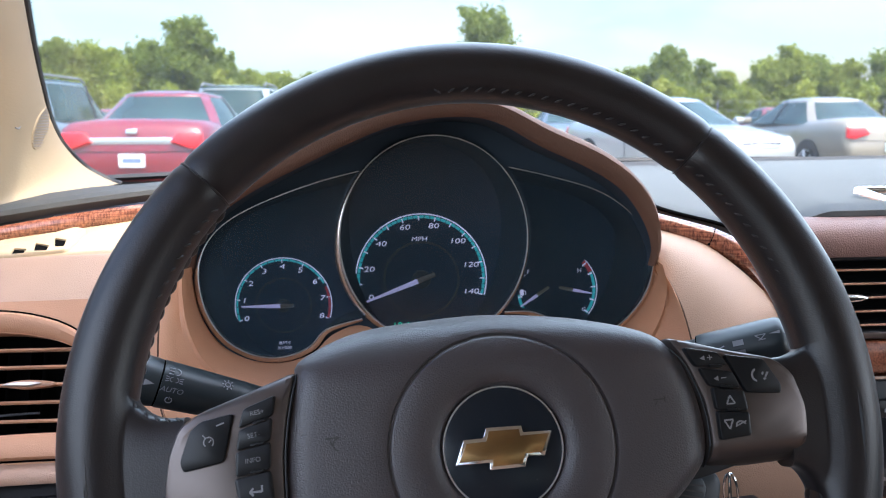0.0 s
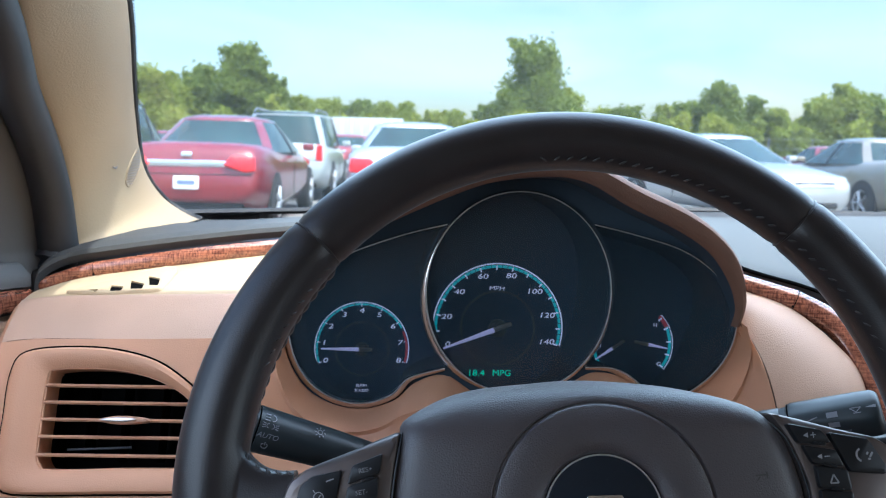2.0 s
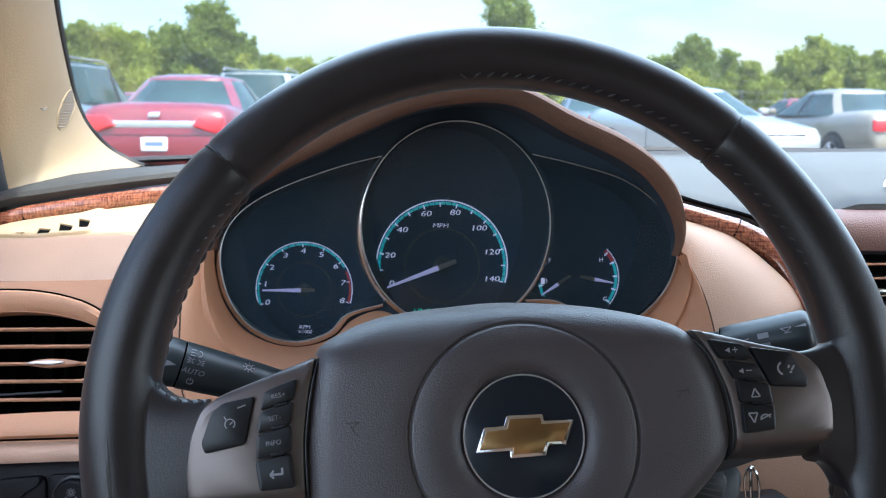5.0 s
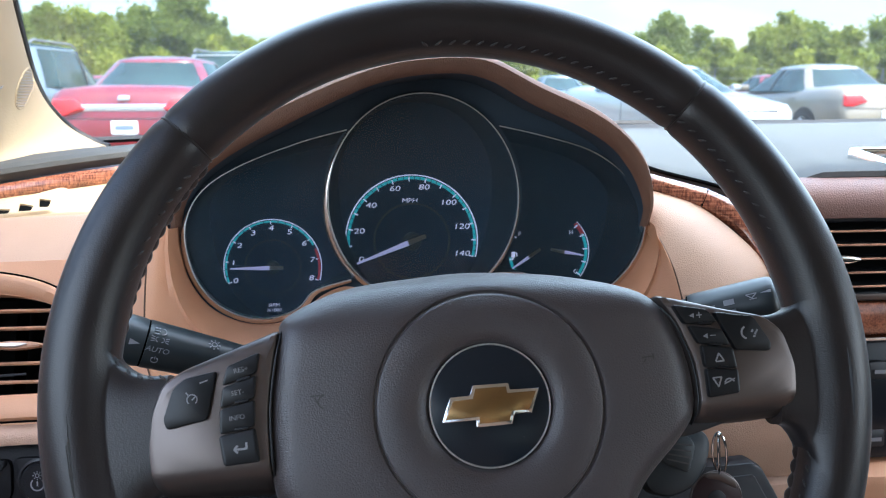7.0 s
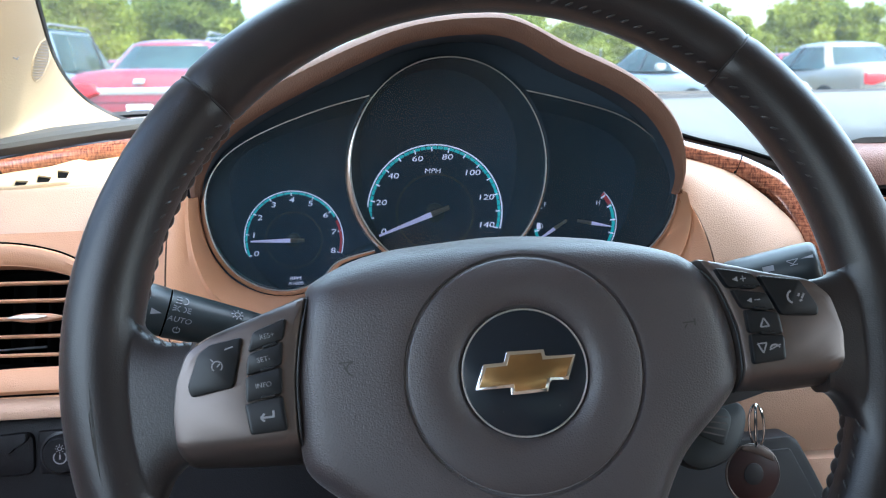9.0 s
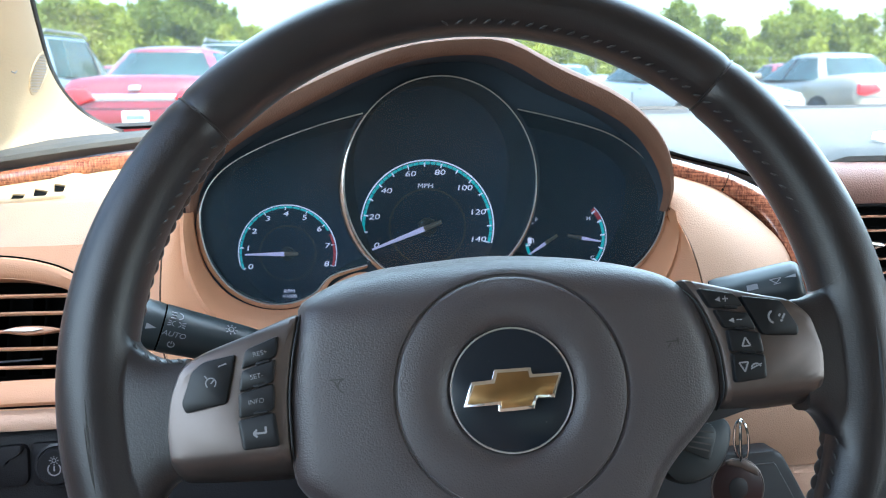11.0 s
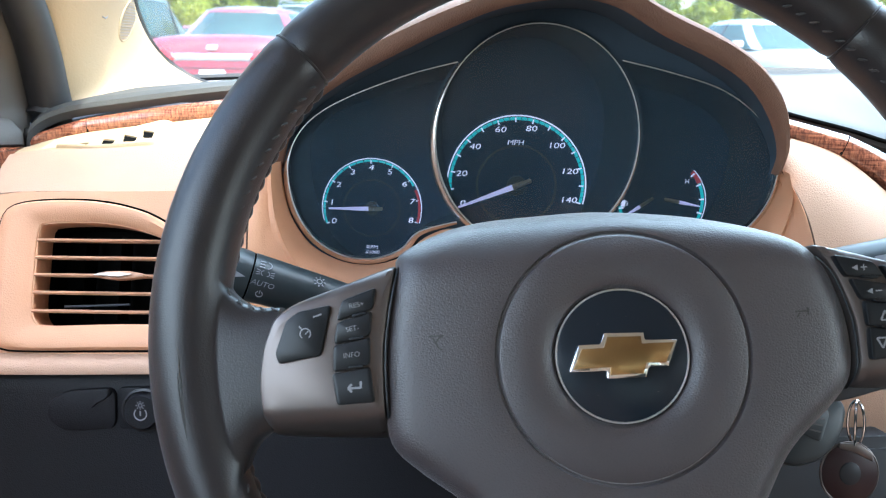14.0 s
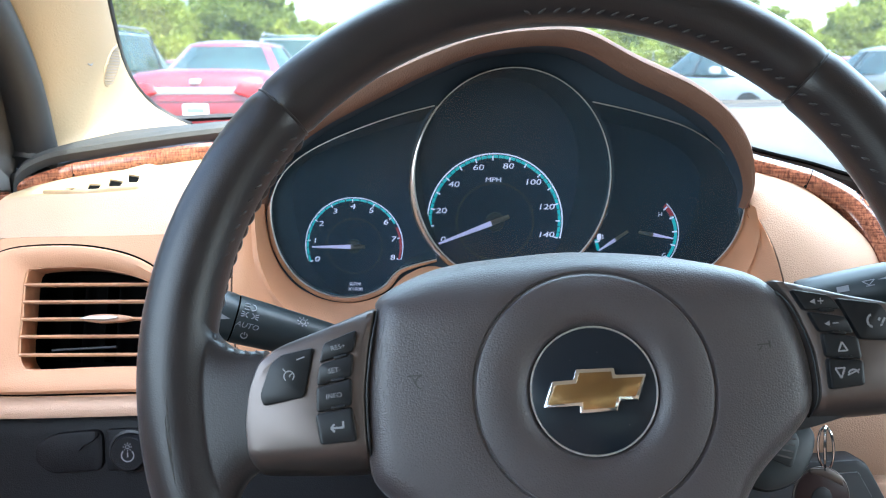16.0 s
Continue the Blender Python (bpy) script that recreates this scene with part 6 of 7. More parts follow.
def door():
    d = thing("front_door", "grey front door top with a black seal and wood strip", "car door")
    r = spline(REAR, 6)
    seal = [q + Vector((-0.011, -0.007, -0.004)) for q in r]
    part("seal", tube(seal, lambda t: 0.0185 - 0.004 * t, 14), RUBBER, d, "thick black rubber door seal")
    # panel in the front corner of the side window
    rows = []
    for a, z0 in zip(r, range(len(r))):
        q = a + Vector((-0.020, -0.016, -0.004))
        k = max(0.10, 1 - max(0.0, q.z - 1.12) / 0.11)
        rows.append([q, q + Vector((-0.02, -0.05, 0)) * k, q + Vector((-0.035, -0.14, 0.0)) * k, q + Vector((-0.045, -0.26, 0.0)) * k])
    rows.insert(0, [p + Vector((0, 0, -0.05)) for p in rows[0]])
    n = len(rows)
    corner = loft([[p.lerp(row[-1], 0) for p in row] for row in rows[0: int(n * 0.80)]], False)
    part("corner_panel", corner, GREY, d, "dark grey corner panel")
    top = spline([(-0.415, 0.700, 1.085), (-0.425, 0.660, 1.088), (-0.440, 0.56, 1.088), (-0.455, 0.3, 1.080), (-0.46, -0.3, 1.075)], 5)
    rows = [[p + Vector(o) for p in top] for o in ((-0.06, 0, 0.018), (-0.03, 0, 0.020), (-0.008, 0, 0.016), (0.0, 0, 0.006), (0.0, 0, -0.004), (-0.010, 0, -0.008))]
    part("top_rail", loft(rows, False), GREY, d, "grey grained door top")
    rows = [[p + Vector(o) for p in top] for o in ((-0.002, 0.0, -0.006), (0.004, 0, -0.009), (0.005, 0, -0.016), (0.004, 0, -0.023), (-0.004, 0, -0.026))]
    part("wood_strip", loft(rows, False), WOOD, d, "glossy wood veneer strip on the door")
    rows = [[p + Vector(o) for p in top] for o in ((-0.004, 0.0, -0.027), (0.004, 0, -0.035), (0.002, 0, -0.08), (-0.006, 0, -0.20), (-0.006, 0, -0.45))]
    part("lower_panel", loft(rows, False), TAN_LEATHER, d, "tan vinyl door panel")
    return d


door()


# ---- outside: the car park ----
ASPHALT = material("worn_asphalt", (0.16, 0.155, 0.145), 0.9, spot=0.35, spot_scale=0.8, grain=0.5, grain_scale=60)
TYRE = material("tyre_rubber", (0.02, 0.02, 0.021), 0.8, spot=0.2)
ALLOY = material("alloy_wheel", (0.5, 0.5, 0.5), 0.35, 0.8)
CAR_GLASS = material("tinted_car_glass", (0.035, 0.065, 0.065), 0.10, spot=0.5, spot_scale=1.6, spec=0.35)
TAIL = material("red_lamp_plastic", (0.62, 0.008, 0.016), 0.3, coat=0.2)
LAMP = material("clear_lamp_plastic", (0.7, 0.72, 0.72), 0.1, 0.3, coat=0.8)
PLATE = material("plate_white", (0.72, 0.74, 0.74), 0.5)
PLATE_INK = material("plate_ink", (0.12, 0.16, 0.28), 0.5)
CHASSIS = material("black_underbody", (0.012, 0.012, 0.012), 0.8)
BARK = material("grey_bark", (0.10, 0.08, 0.06), 0.95, spot=0.4, spot_scale=3, grain=0.8, grain_scale=20)
STEEL = material("galvanised_steel", (0.22, 0.23, 0.23), 0.6, 0.4)


def paint(name, color, metal=0.35):
    return material(name, color, 0.3, metal, spot=0.06, spot_scale=1.5, coat=1.0)


def foliage(name, a, b):
    """Leaves that let some light through, each its own shade."""
    m = bpy.data.materials.new(name)
    m.use_nodes = True
    n, l = m.node_tree.nodes, m.node_tree.links
    p = n["Principled BSDF"]
    p.inputs["Roughness"].default_value, p.inputs["Specular IOR Level"].default_value = 0.65, 0.25
    thin, mix, g, r = (n.new("ShaderNode" + k) for k in ("BsdfTranslucent", "MixShader", "NewGeometry", "ValToRGB"))
    r.color_ramp.elements[0].color, r.color_ramp.elements[1].color = (*a, 1), (*b, 1)
    mix.inputs[0].default_value = 0.40
    l.new(g.outputs["Random Per Island"], r.inputs["Fac"])
    l.new(r.outputs["Color"], p.inputs["Base Color"])
    l.new(r.outputs["Color"], thin.inputs["Color"])
    l.new(p.outputs[0], mix.inputs[1])
    l.new(thin.outputs[0], mix.inputs[2])
    l.new(mix.outputs[0], n["Material Output"].inputs["Surface"])
    return m


LEAF_DARK = foliage("dark_green_leaves", (0.125, 0.165, 0.028), (0.215, 0.26, 0.044))
LEAF_MID = foliage("green_leaves", (0.18, 0.22, 0.030), (0.29, 0.325, 0.050))
LEAF_LIGHT = foliage("yellow_green_leaves", (0.23, 0.265, 0.036), (0.36, 0.385, 0.060))

tagged(part("ground", loft([[(x, y, GROUND) for x in (-900, -60, -15, 0, 15, 60, 900)] for y in (-300, -30, 0, 15, 30, 60, 1500)], False), ASPHALT), "pale worn asphalt of a car park", "ground", kind="structure")


def car(label, coat, x, y, heading, suv=False, chrome_bar=False, front=False, L=4.85, W=1.82, H=1.46, group="parked cars"):
    """A parked car, its nose along its own +y; heading in degrees to the left of the world's +y."""
    c = thing("car", label, "car", pose(x, y, GROUND, 0, 0, heading), group)
    h = L / 2
    H += 0.06 if not suv else 0.08
    belt = 1.02 if not suv else 1.12
    hood = belt - 0.03
    stations = [(-h - 0.050, 0.80, belt - 0.40, 0.44), (-h - 0.035, 0.87, belt - 0.33, 0.40), (-h + 0.0, 0.90, belt - 0.20, 0.38), (-h + 0.03, 0.92, belt - 0.05, 0.37), (-h + 0.12, 0.955, belt + (0.06 if not suv else 0.02), 0.35), (-h + 0.5, 0.99, belt + (0.09 if not suv else 0.04), 0.22), (-h + 1.2, 1.0, belt + (0.06 if not suv else 0.03), 0.20), (0, 1.0, belt, 0.20),
                (h - 1.7, 1.0, belt - 0.01, 0.20), (h - 1.2, 0.99, hood, 0.21), (h - 0.6, 0.97, hood - 0.08, 0.22), (h - 0.22, 0.90, hood - 0.16, 0.24), (h - 0.05, 0.80, hood - 0.26, 0.30), (h, 0.70, hood - 0.36, 0.40)]
    rows = []
    for sy, k, zt, zb in stations:
        w = W / 2 * k
        side = [(0, zb), (w * 0.82, zb), (w * 0.95, zb + 0.07), (w, zb + 0.36 * (zt - zb)), (w * 0.995, zt - 0.30 * (zt - zb)), (w * 0.965, zt - 0.11 * (zt - zb)), (w * 0.86, zt - 0.015), (w * 0.55, zt + 0.012), (0, zt + 0.02)]
        rows.append([(px, sy, pz) for px, pz in side] + [(-px, sy, pz) for px, pz in side[-2:0:-1]])
    part("body", loft(rows, True, True), coat, c, sharp=50)
    # glasshouse
    if suv:
        y0, y1, r0, r1 = -h + 0.10, h - 1.35, -h + 0.28, h - 2.05
    else:
        y0, y1, r0, r1 = -h + 0.85, h - 1.30, -h + 1.55, h - 2.15
    levels = []
    for k in (0.0, 0.25, 0.5, 0.75, 0.93, 1.0):
        bow = k ** 0.9
        a, b = y0 + (r0 - y0) * bow, y1 + (r1 - y1) * bow
        w = W / 2 * (0.97 - (0.31 if not suv else 0.18) * k ** 1.15)
        z = belt - 0.02 + (H - 0.05 - belt) * k
        ring = []
        n = 40
        for i in range(n):
            t = 2 * math.pi * i / n
            cx, cy = math.cos(t), math.sin(t)
            p = 0.36 + 0.16 * k
            ring.append((w * math.copysign(abs(cx) ** p, cx), (a + b) / 2 + (b - a) / 2 * math.copysign(abs(cy) ** p, cy) * (1 - 0.06 * abs(math.copysign(abs(cx) ** p, cx)) ** 3), z))
        levels.append(ring)
    part("glasshouse", loft(levels, True, True), CAR_GLASS, c, "tinted window glass", sharp=60)
    # roof skin
    top = levels[-2]
    mx, my = 0, (r0 + r1) / 2
    rows = [[(p[0] * k, my + (p[1] - my) * k, p[2] + dz) for p in top] for k, dz in ((1.010, -0.026), (1.012, -0.006), (0.975, 0.022), (0.86, 0.050), (0.6, 0.080), (0.25, 0.094))]
    part("roof", loft(rows, True, True), coat, c, sharp=60)
    def strip(name, idx, lo, hi, mat):
        cols = levels[lo:hi]
        mid = (y0 + y1) / 2
        rows = [[(r[i % 40][0] * 1.012 + math.copysign(0.004, r[i % 40][0]), mid + (r[i % 40][1] - mid) * 1.006, r[i % 40][2]) for i in idx] for r in cols]
        inner = [[(p[0] * 0.97, p[1] * 0.985, p[2]) for p in r] for r in rows]
        part(name, loft([[*a, *b[::-1]] for a, b in zip(rows, inner)], True, True), mat, c, sharp=50)

    for k, idx in enumerate(((4, 5, 6), (14, 15, 16))):
        strip("front_pillar", idx, 0, 5, coat)
    for k, idx in enumerate(((34, 35, 36), (24, 25, 26))):
        strip("rear_pillar", idx, 0, 5, coat)
    for s in (-1, 1):
        wb, wt = W / 2 * 0.925 * s, W / 2 * 0.745 * s
        if suv:
            part("roof_rail", tube([(wt * 0.9, r0 + 0.2, H - 0.06), (wt * 0.9, r0 + 0.4, H + 0.0), (wt * 0.9, r1 - 0.3, H + 0.0), (wt * 0.9, r1 - 0.1, H - 0.06)], 0.02, 8), STEEL, c, "silver roof rail")
        col = [Vector((r[0 if s > 0 else 20][0] * 1.006, -0.12 - 0.08 * i / 5, r[0][2])) for i, r in enumerate(levels[:5])]
        part("middle_pillar", tube(col, 0.035, 6, flat=0.4, up=(1, 0, 0)), BLACK, c)
        m = box(-0.09, -0.05, -0.055, 0.09, 0.06, 0.055, 0.03)
        part("mirror", m, coat, c, m=pose(s * (W / 2 + 0.09), y1 - 0.45, belt + 0.06))
        part("door_gap", tube([(s * (W / 2 + 0.001), -0.12, 0.32), (s * (W / 2 * 0.998 + 0.001), -0.12, belt - 0.2)], 0.006, 5), CHASSIS, c)
        for hy in (0.30, -0.75):
            part("door_handle", box(-0.015, -0.10, -0.012, 0.015, 0.10, 0.012, 0.008), coat, c, m=pose(s * W / 2, hy - 0.2, belt - 0.14))
        for wy in (-h + 1.02, h - 0.95):
            r = 0.335 if not suv else 0.37
            ring = lambda rad, px: [(px, rad * math.cos(t), rad * math.sin(t)) for t in (2 * math.pi * i / 28 for i in range(28))]
            part("wheel_arch", loft([ring(r + 0.065, s * (W / 2 - 0.06)), ring(r + 0.065, s * (W / 2 + 0.004)), ring(r + 0.045, s * (W / 2 + 0.008)), ring(0.05, s * (W / 2 + 0.004))], True), CHASSIS, c, m=pose(0, wy, r))
            t_ = part("wheel", loft([ring(r * 0.62, s * (W / 2 - 0.19)), ring(r * 0.97, s * (W / 2 - 0.19)), ring(r, s * (W / 2 - 0.15)), ring(r, s * (W / 2 - 0.01)), ring(r * 0.96, s * (W / 2 + 0.022)), ring(r * 0.66, s * (W / 2 + 0.026))], True), TYRE, c, "black tyre", m=pose(0, wy, r))
            part("rim", loft([ring(r * 0.67, s * (W / 2 + 0.024)), ring(r * 0.62, s * (W / 2 + 0.014)), ring(r * 0.60, s * (W / 2 + 0.008))], True), ALLOY, t_)
            for k in range(5):
                a = 2 * math.pi * k / 5
                part("spoke", tube([(s * (W / 2 + 0.018), 0.02 * math.cos(a), 0.02 * math.sin(a)), (s * (W / 2 + 0.014), r * 0.63 * math.cos(a), r * 0.63 * math.sin(a))], 0.032, 6, flat=0.5), ALLOY, t_)
        # lamps at the corners
        zt = belt - 0.10
        if suv:
            q = soften([(-0.07, -0.17), (0.07, -0.17), (0.07, 0.17), (-0.05, 0.17)], 0.03)
            part("tail_lamp", slab(q, 0.10, 0.02, 0.02), TAIL, c, m=pose(s * (W / 2 - 0.17), -h - 0.005, belt - 0.16, 90, 0, s * 8))
        else:
            q = soften([(s * -0.24, -0.03), (s * 0.02, -0.12), (s * 0.16, -0.10), (s * 0.15, 0.09), (s * -0.14, 0.09)], 0.03)
            part("tail_lamp", slab(q, 0.12, 0.03, 0.02), TAIL, c, m=pose(s * (W / 2 - 0.235), -h - 0.022, zt - 0.05, 82, 0, s * 10))
        q = soften([(s * -0.20, -0.07), (s * 0.17, -0.05), (s * 0.18, 0.05), (s * -0.10, 0.09)], 0.03)
        part("headlamp", slab(q, 0.10, 0.025, 0.02), LAMP, c, m=pose(s * (W / 2 - 0.27), h - 0.13, hood - 0.25, 62, 0, 180 - s * 24))
        part("fog_lamp", slab([(0.055 * math.cos(t), 0.045 * math.sin(t)) for t in (2 * math.pi * i / 18 for i in range(18))], 0.05, 0.01, 0.03), LAMP, c, m=pose(s * (W / 2 - 0.36), h - 0.07, 0.34, 90, 0, 180))
    part("grille", slab(soften([(-0.36, -0.07), (0.36, -0.07), (0.40, 0.07), (-0.40, 0.07)], 0.03), 0.06, 0.01, 0.03), CHASSIS, c, "dark grille", m=pose(0, h - 0.045, hood - 0.34, 80, 0, 180))
    part("grille_bar", box(-0.36, -0.02, -0.012, 0.36, 0.02, 0.012, 0.006), CHROME, c, m=pose(0, h - 0.01, hood - 0.34))
    part("lower_grille", slab(rounded(0.9, 0.12, 0.04, 3), 0.06, 0.01, 0.03), CHASSIS, c, m=pose(0, h - 0.03, 0.36, 90, 0, 180))
    part("rear_bumper_gap", tube([(-W * 0.435, -h - 0.030, belt - 0.29), (0, -h - 0.036, belt - 0.30), (W * 0.435, -h - 0.030, belt - 0.29)], 0.007, 5), CHASSIS, c)
    b = part("number_plate", slab(rounded(0.31, 0.16, 0.015, 2), 0.02, 0.004, 0.012), PLATE, c, "white number plate", m=pose(0, -h - (0.062 if not suv else 0.03), belt - (0.40 if not suv else 0.22), 86, 0, 0))
    part("plate_bar", marks([(-0.11, 0.0, 0.11, 0.0)], 0.06, 0.002), PLATE_INK, b, "dark bar across the plate", m=Matrix.Translation((0, 0, 0.0125)))
    part("boot_badge", slab(soften([(-0.075, -0.03), (-0.06, 0.03), (0.075, 0.03), (0.06, -0.03)], 0.01), 0.02, 0.006, 0.02), CHROME, c, "bright badge", m=pose(0, -h + 0.005, belt - 0.055, 80, 0, 0))
    if chrome_bar:
        part("boot_bar", slab(rounded(1.46, 0.080, 0.03, 3), 0.03, 0.008, 0.022), CHROME, c, "wide chrome bar across the boot", m=pose(0, -h + 0.004, belt - 0.165, 87, 0, 0))
    part("rear_skirt", box(-W * 0.36, -h + 0.04, 0.26, W * 0.36, -h + 0.3, 0.42, 0.03), CHASSIS, c)
    return c


RED = paint("red_car_paint", (0.17, 0.004, 0.010), 0.05)
WHITE = paint("white_car_paint", (0.75, 0.75, 0.74), 0.0)
SILVER = paint("silver_car_paint", (0.55, 0.56, 0.57), 0.7)
CHAMPAGNE = paint("champagne_car_paint", (0.25, 0.215, 0.165), 0.2)
SLATE = paint("slate_car_paint", (0.12, 0.14, 0.16), 0.6)
car("red sedan with a chrome bar across its boot", RED, -3.02, 12.44, 0, chrome_bar=True, L=5.06, W=1.85, H=1.48)
car("pale silver sport utility vehicle with silver roof rails", paint("pale_silver_car_paint", (0.37, 0.40, 0.39), 0.1), -2.92, 18.1, 0, suv=True, L=4.6, W=1.84, H=1.76)
car("silver sedan seen from behind", SILVER, -0.25, 13.0, 0)
car("blue-grey sport utility vehicle beside the red sedan", paint("blue_grey_car_paint", (0.24, 0.28, 0.31), 0.6), -6.0, 15.0, 0, suv=True, L=4.6, W=1.85, H=1.76)
car("silver sedan parked nose out", SILVER, 5.4, 14.6, 196)
car("champagne sedan with red tail lamps", CHAMPAGNE, 8.55, 15.3, 2)
car("grey sedan parked nose out among the others", SLATE, 6.4, 27.8, 178)
car("silver hatchback further back in the row", SILVER, 3.6, 27.5, 180, L=4.3)
car("red sedan far back in the rows", RED, -2.55, 26.5, 0, L=4.6)
car("dark red sedan far back by the trees", RED, -8.9, 28.0, 0, L=4.6)
car("white sedan far back by the fence", WHITE, 9.5, 29.0, 180, L=4.6)
car("red sedan far back beside the fence", RED, 13.6, 27.0, 0, L=4.6)


def trailer():
    t = thing("box_trailer", "white box trailer standing behind the cars", "trailer", pose(-3.0, 38, GROUND))
    part("box", box(-1.9, -1.2, 0.75, 1.9, 1.2, 2.45, 0.05), paint("grey_white_trailer_paint", (0.42, 0.43, 0.42), 0.0), t)
    part("chassis", box(-1.8, -1.0, 0.5, 1.8, 1.0, 0.75), CHASSIS, t)
    for x in (-1.0, -0.2):
        part("wheel", tube([(x, -1.15, 0.36), (x, -0.95, 0.36)], 0.36, 20), TYRE, t)
        part("wheel", tube([(x, 0.95, 0.36), (x, 1.15, 0.36)], 0.36, 20), TYRE, t)
    for x in np.linspace(-1.8, 1.8, 9):
        part("rib", box(x - 0.02, -1.215, 0.8, x + 0.02, -1.2, 2.4), WHITE, t)
    part("leg", box(1.5, -0.1, 0.0, 1.6, 0.1, 0.6), STEEL, t)


trailer()


def leaf_cloud(rng, clumps, leaves, size):
    """Many small leaves in loose sprays, thick within and thinning out towards the edge."""
    verts = []
    for cx, cy, cz, r in clumps:
        n = int(leaves * r * r) + 20
        twig = rng.normal(size=(9, 3)) * r * 0.40 * np.array((1, 1, 0.8))
        p = np.array((cx, cy, cz)) + twig[rng.integers(0, 9, n)] + rng.normal(size=(n, 3)) * r * 0.27
        a, b = rng.normal(size=(n, 3)), rng.normal(size=(n, 3))
        a /= np.linalg.norm(a, axis=1)[:, None]
        b -= a * (a * b).sum(1)[:, None]
        b /= np.linalg.norm(b, axis=1)[:, None]
        s = size * rng.uniform(0.6, 1.4, n)[:, None]
        for k in (p - a * s, p + b * s * 0.6, p + a * s, p - b * s * 0.6):
            verts.append(k)
    pts = np.concatenate([np.stack(verts[4 * i:4 * i + 4], 1).reshape(-1, 3) for i in range(len(clumps))])
    me = bpy.data.meshes.new("crown")
    me.from_pydata(pts.tolist(), [], np.arange(len(pts)).reshape(-1, 4).tolist())
    return me


def tree(label, bearing, far, top, width, leaf, seed, low=0.15, bush=False):
    """A tree in a direction (degrees right of ahead), its top at so many degrees above the eye's level."""
    rng = np.random.default_rng(seed)
    x, y = far * math.sin(radians(bearing)), far * math.cos(radians(bearing))
    hgt = 1.09 + far * math.tan(radians(top))
    wid = far * math.tan(radians(width))
    t = thing("bush" if bush else "tree", label, "bush" if bush else "tree", pose(x, y, GROUND), "trees round the car park")
    trunk = [Vector((0, 0, -0.1)), Vector((rng.normal() * 0.1, 0, hgt * 0.25)), Vector((rng.normal() * 0.2, 0, hgt * 0.5)), Vector((rng.normal() * 0.25, 0, hgt * 0.8))]
    part("trunk", tube(spline(trunk, 4), lambda k: 0.02 * hgt * (1 - 0.75 * k) + 0.01, 8), BARK, t)
    clumps = []
    n = 36 if not bush else 22
    lean = rng.normal() * 0.12 * wid
    for i in range(n):
        k = (i + rng.uniform(0.1, 0.9)) / n
        shape = math.sin(math.pi * (0.16 + 0.78 * k)) ** 0.8
        r = wid * rng.uniform(0.30, 0.52) * (0.6 + 0.4 * shape)
        off = wid * 0.78 * shape * rng.uniform(0.15, 1.0)
        ang = rng.uniform(0, 2 * math.pi)
        clumps.append((off * math.cos(ang) + lean * k, off * math.sin(ang) * 0.7, min(hgt * (low + (0.95 - low) * k), hgt - r * 0.75), r))
    for i in range(n):
        cx, cy, cz, r = clumps[int(rng.integers(n // 3, n))]
        ang = rng.uniform(0, 2 * math.pi)
        clumps.append((cx + r * 0.9 * math.cos(ang), cy + r * 0.5 * math.sin(ang), min(cz + r * rng.uniform(-0.2, 0.8), hgt), r * rng.uniform(0.25, 0.5)))
    for c in clumps[2::3]:
        a = spline(trunk, 4)[min(12, int(3 + 9 * max(0, c[2] / hgt - 0.2)))]
        part("limb", tube([a, a.lerp(Vector(c[:3]), 0.5) + Vector((0, 0, 0.1)), Vector(c[:3])], lambda k: 0.007 * hgt * (1 - 0.8 * k) + 0.008, 6), BARK, t)
    me = leaf_cloud(rng, clumps, 700, 0.12)
    me.materials.append(leaf)
    crown = new("crown", me)
    crown.parent = t
    return t


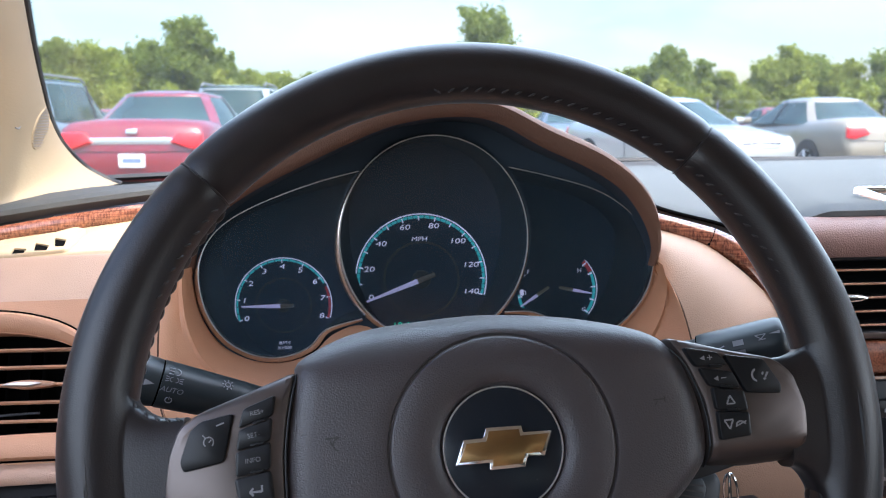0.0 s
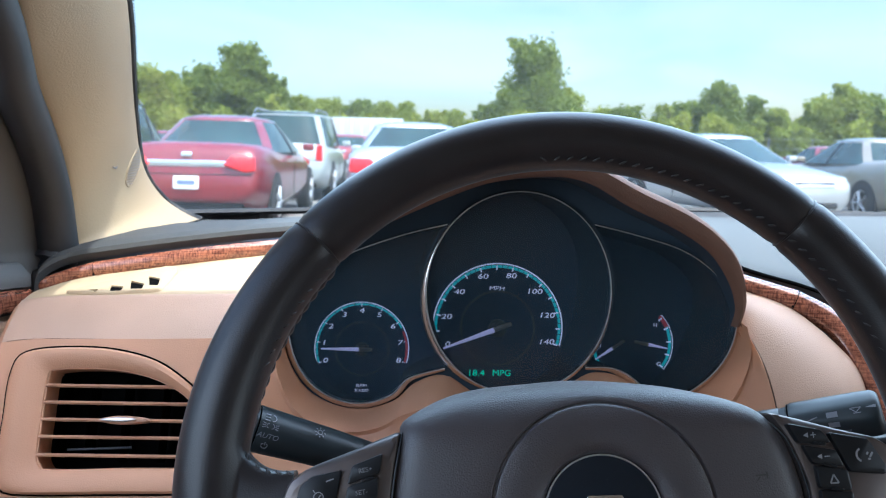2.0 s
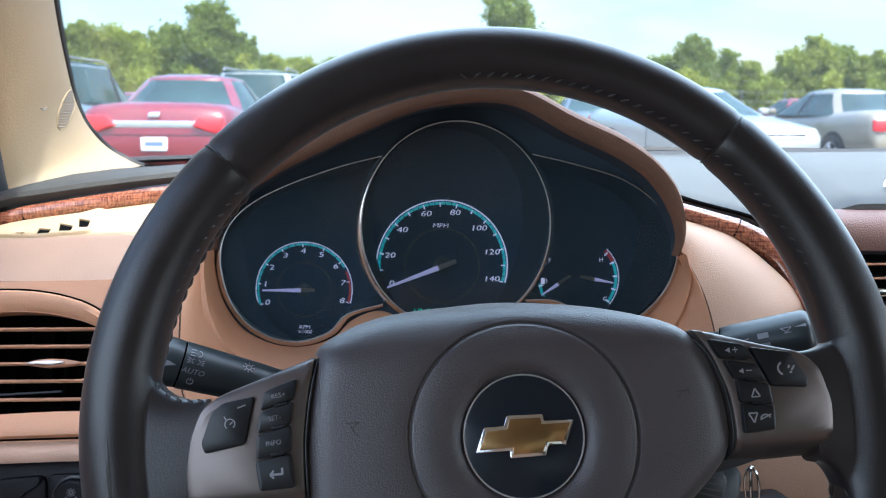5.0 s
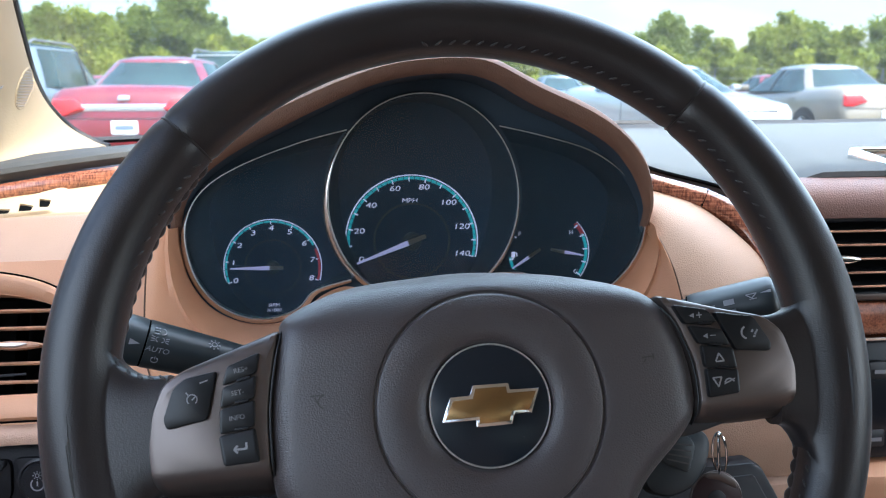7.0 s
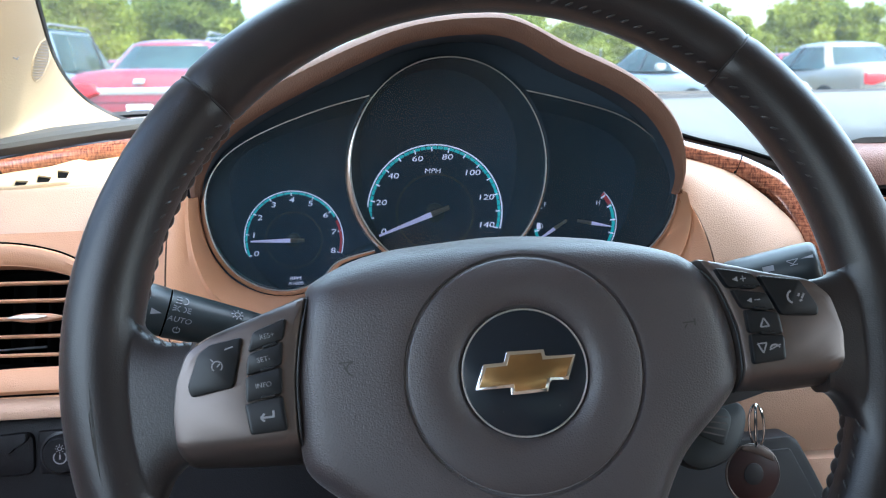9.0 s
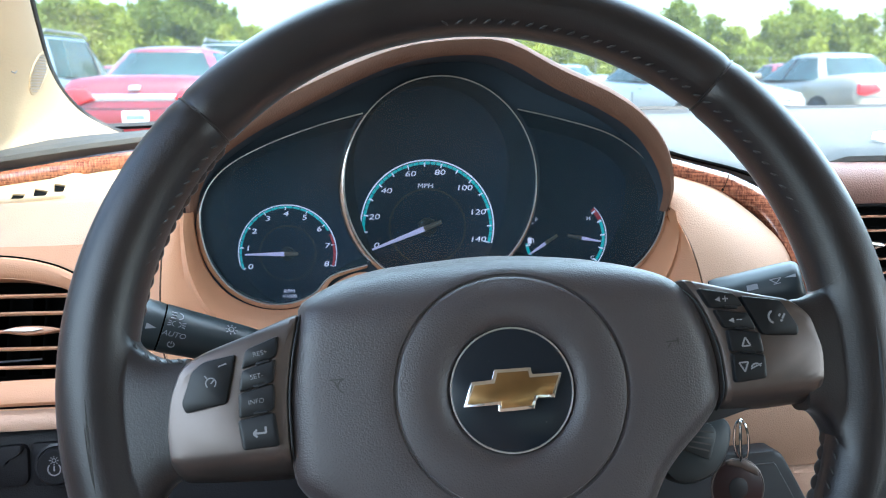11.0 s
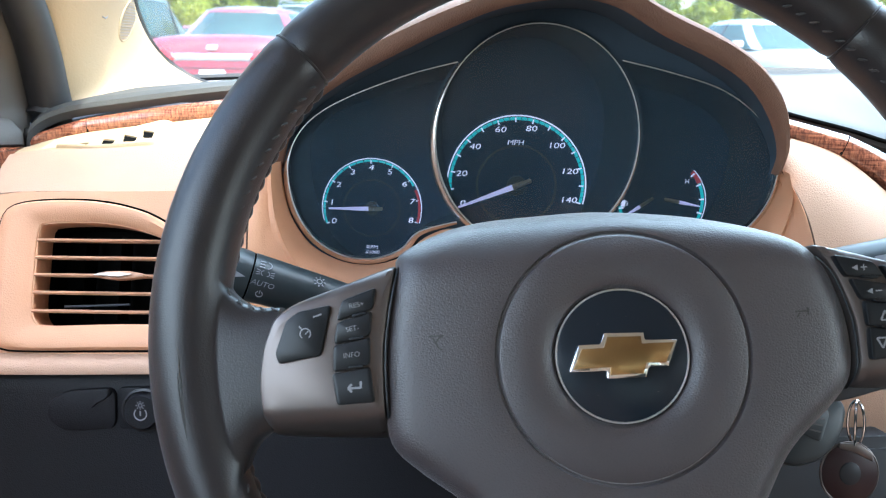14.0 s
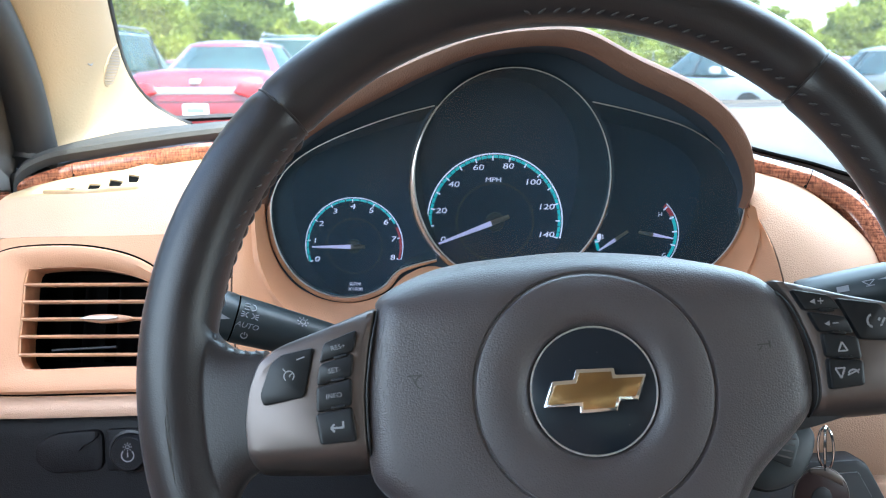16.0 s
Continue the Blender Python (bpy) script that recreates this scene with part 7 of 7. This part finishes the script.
D, M, Y = LEAF_DARK, LEAF_MID, LEAF_LIGHT
for i, (b, far, top, wd, leaf) in enumerate((
        (-25.5, 62, 5.2, 2.4, M), (-23.2, 60, 4.6, 2.0, D), (-21.2, 62, 5.1, 1.9, D), (-19.0, 61, 5.0, 1.9, M), (-17.2, 60, 4.7, 1.6, M), (-15.4, 62, 5.4, 1.8, D), (-13.3, 60, 7.0, 1.9, D), (-11.9, 61, 6.3, 1.7, D), (-10.5, 63, 4.6, 1.5, D),
        (-8.8, 63, 3.4, 1.5, M), (-7.2, 62, 3.3, 1.6, M), (-4.9, 64, 3.3, 1.7, D), (-2.9, 63, 3.2, 1.3, M), (-1.2, 63, 3.2, 1.3, M), (0.5, 62, 2.6, 1.2, Y), (2.2, 63, 2.7, 1.3, M),
        (4.2, 62, 3.3, 1.3, D), (5.6, 63, 4.1, 1.3, D), (7.6, 60, 7.7, 2.5, D), (10.0, 62, 4.4, 1.6, M), (12.2, 63, 3.0, 1.6, M), (14.4, 63, 3.1, 1.6, D),
        (16.6, 62, 3.4, 1.6, M), (18.4, 62, 3.6, 1.5, D), (20.2, 61, 4.9, 1.5, D), (22.4, 62, 4.0, 1.1, D), (24.2, 62, 3.2, 1.2, M), (26.0, 60, 3.8, 1.5, M), (27.7, 61, 4.7, 1.6, M), (29.6, 62, 4.1, 1.5, D), (31.2, 61, 3.7, 1.4, M), (33.4, 62, 4.2, 1.6, D), (35.8, 61, 4.6, 1.8, M))):
    tree("leafy green tree at the edge of the car park", b, far, top, wd * 1.15, leaf, 10 + i, 0.06)
for i, (b, far, top, wd, leaf) in enumerate(((-10.6, 56, 3.6, 1.2, Y), (-20.2, 57, 2.6, 1.6, Y), (-17.0, 57, 2.4, 1.4, Y), (3.0, 57, 2.2, 1.2, Y), (6.8, 57, 2.8, 1.6, Y), (10.8, 57, 2.6, 1.5, Y), (17.8, 57, 2.9, 1.3, Y), (19.8, 57, 2.7, 1.4, Y), (22.6, 57, 2.5, 1.2, M), (25.2, 57, 2.2, 1.4, M), (28.8, 57, 2.4, 1.5, Y), (31.9, 57, 2.3, 1.5, M), (-14.0, 57, 2.2, 1.5, M), (-6.0, 57, 1.9, 1.2, M), (-1.8, 57, 1.8, 1.4, M), (14.4, 57, 1.9, 1.4, M))):
    tree("yellow-green bush along the fence", b, far, top, wd, leaf, 80 + i, 0.05, True)


def fence():
    f = thing("fence", "low galvanised wire fence along the trees", "fence")
    for i in range(23):
        x = -6 + i * 2.6
        part("post", tube([(x, 46, GROUND - 0.1), (x, 46, 2.3)], 0.025, 6), STEEL, f)
    for z in (0.5, 1.1, 1.7, 2.25):
        part("wire", tube([(-6, 46.05, z), (51.2, 46.05, z)], 0.007, 5), STEEL, f)


fence()
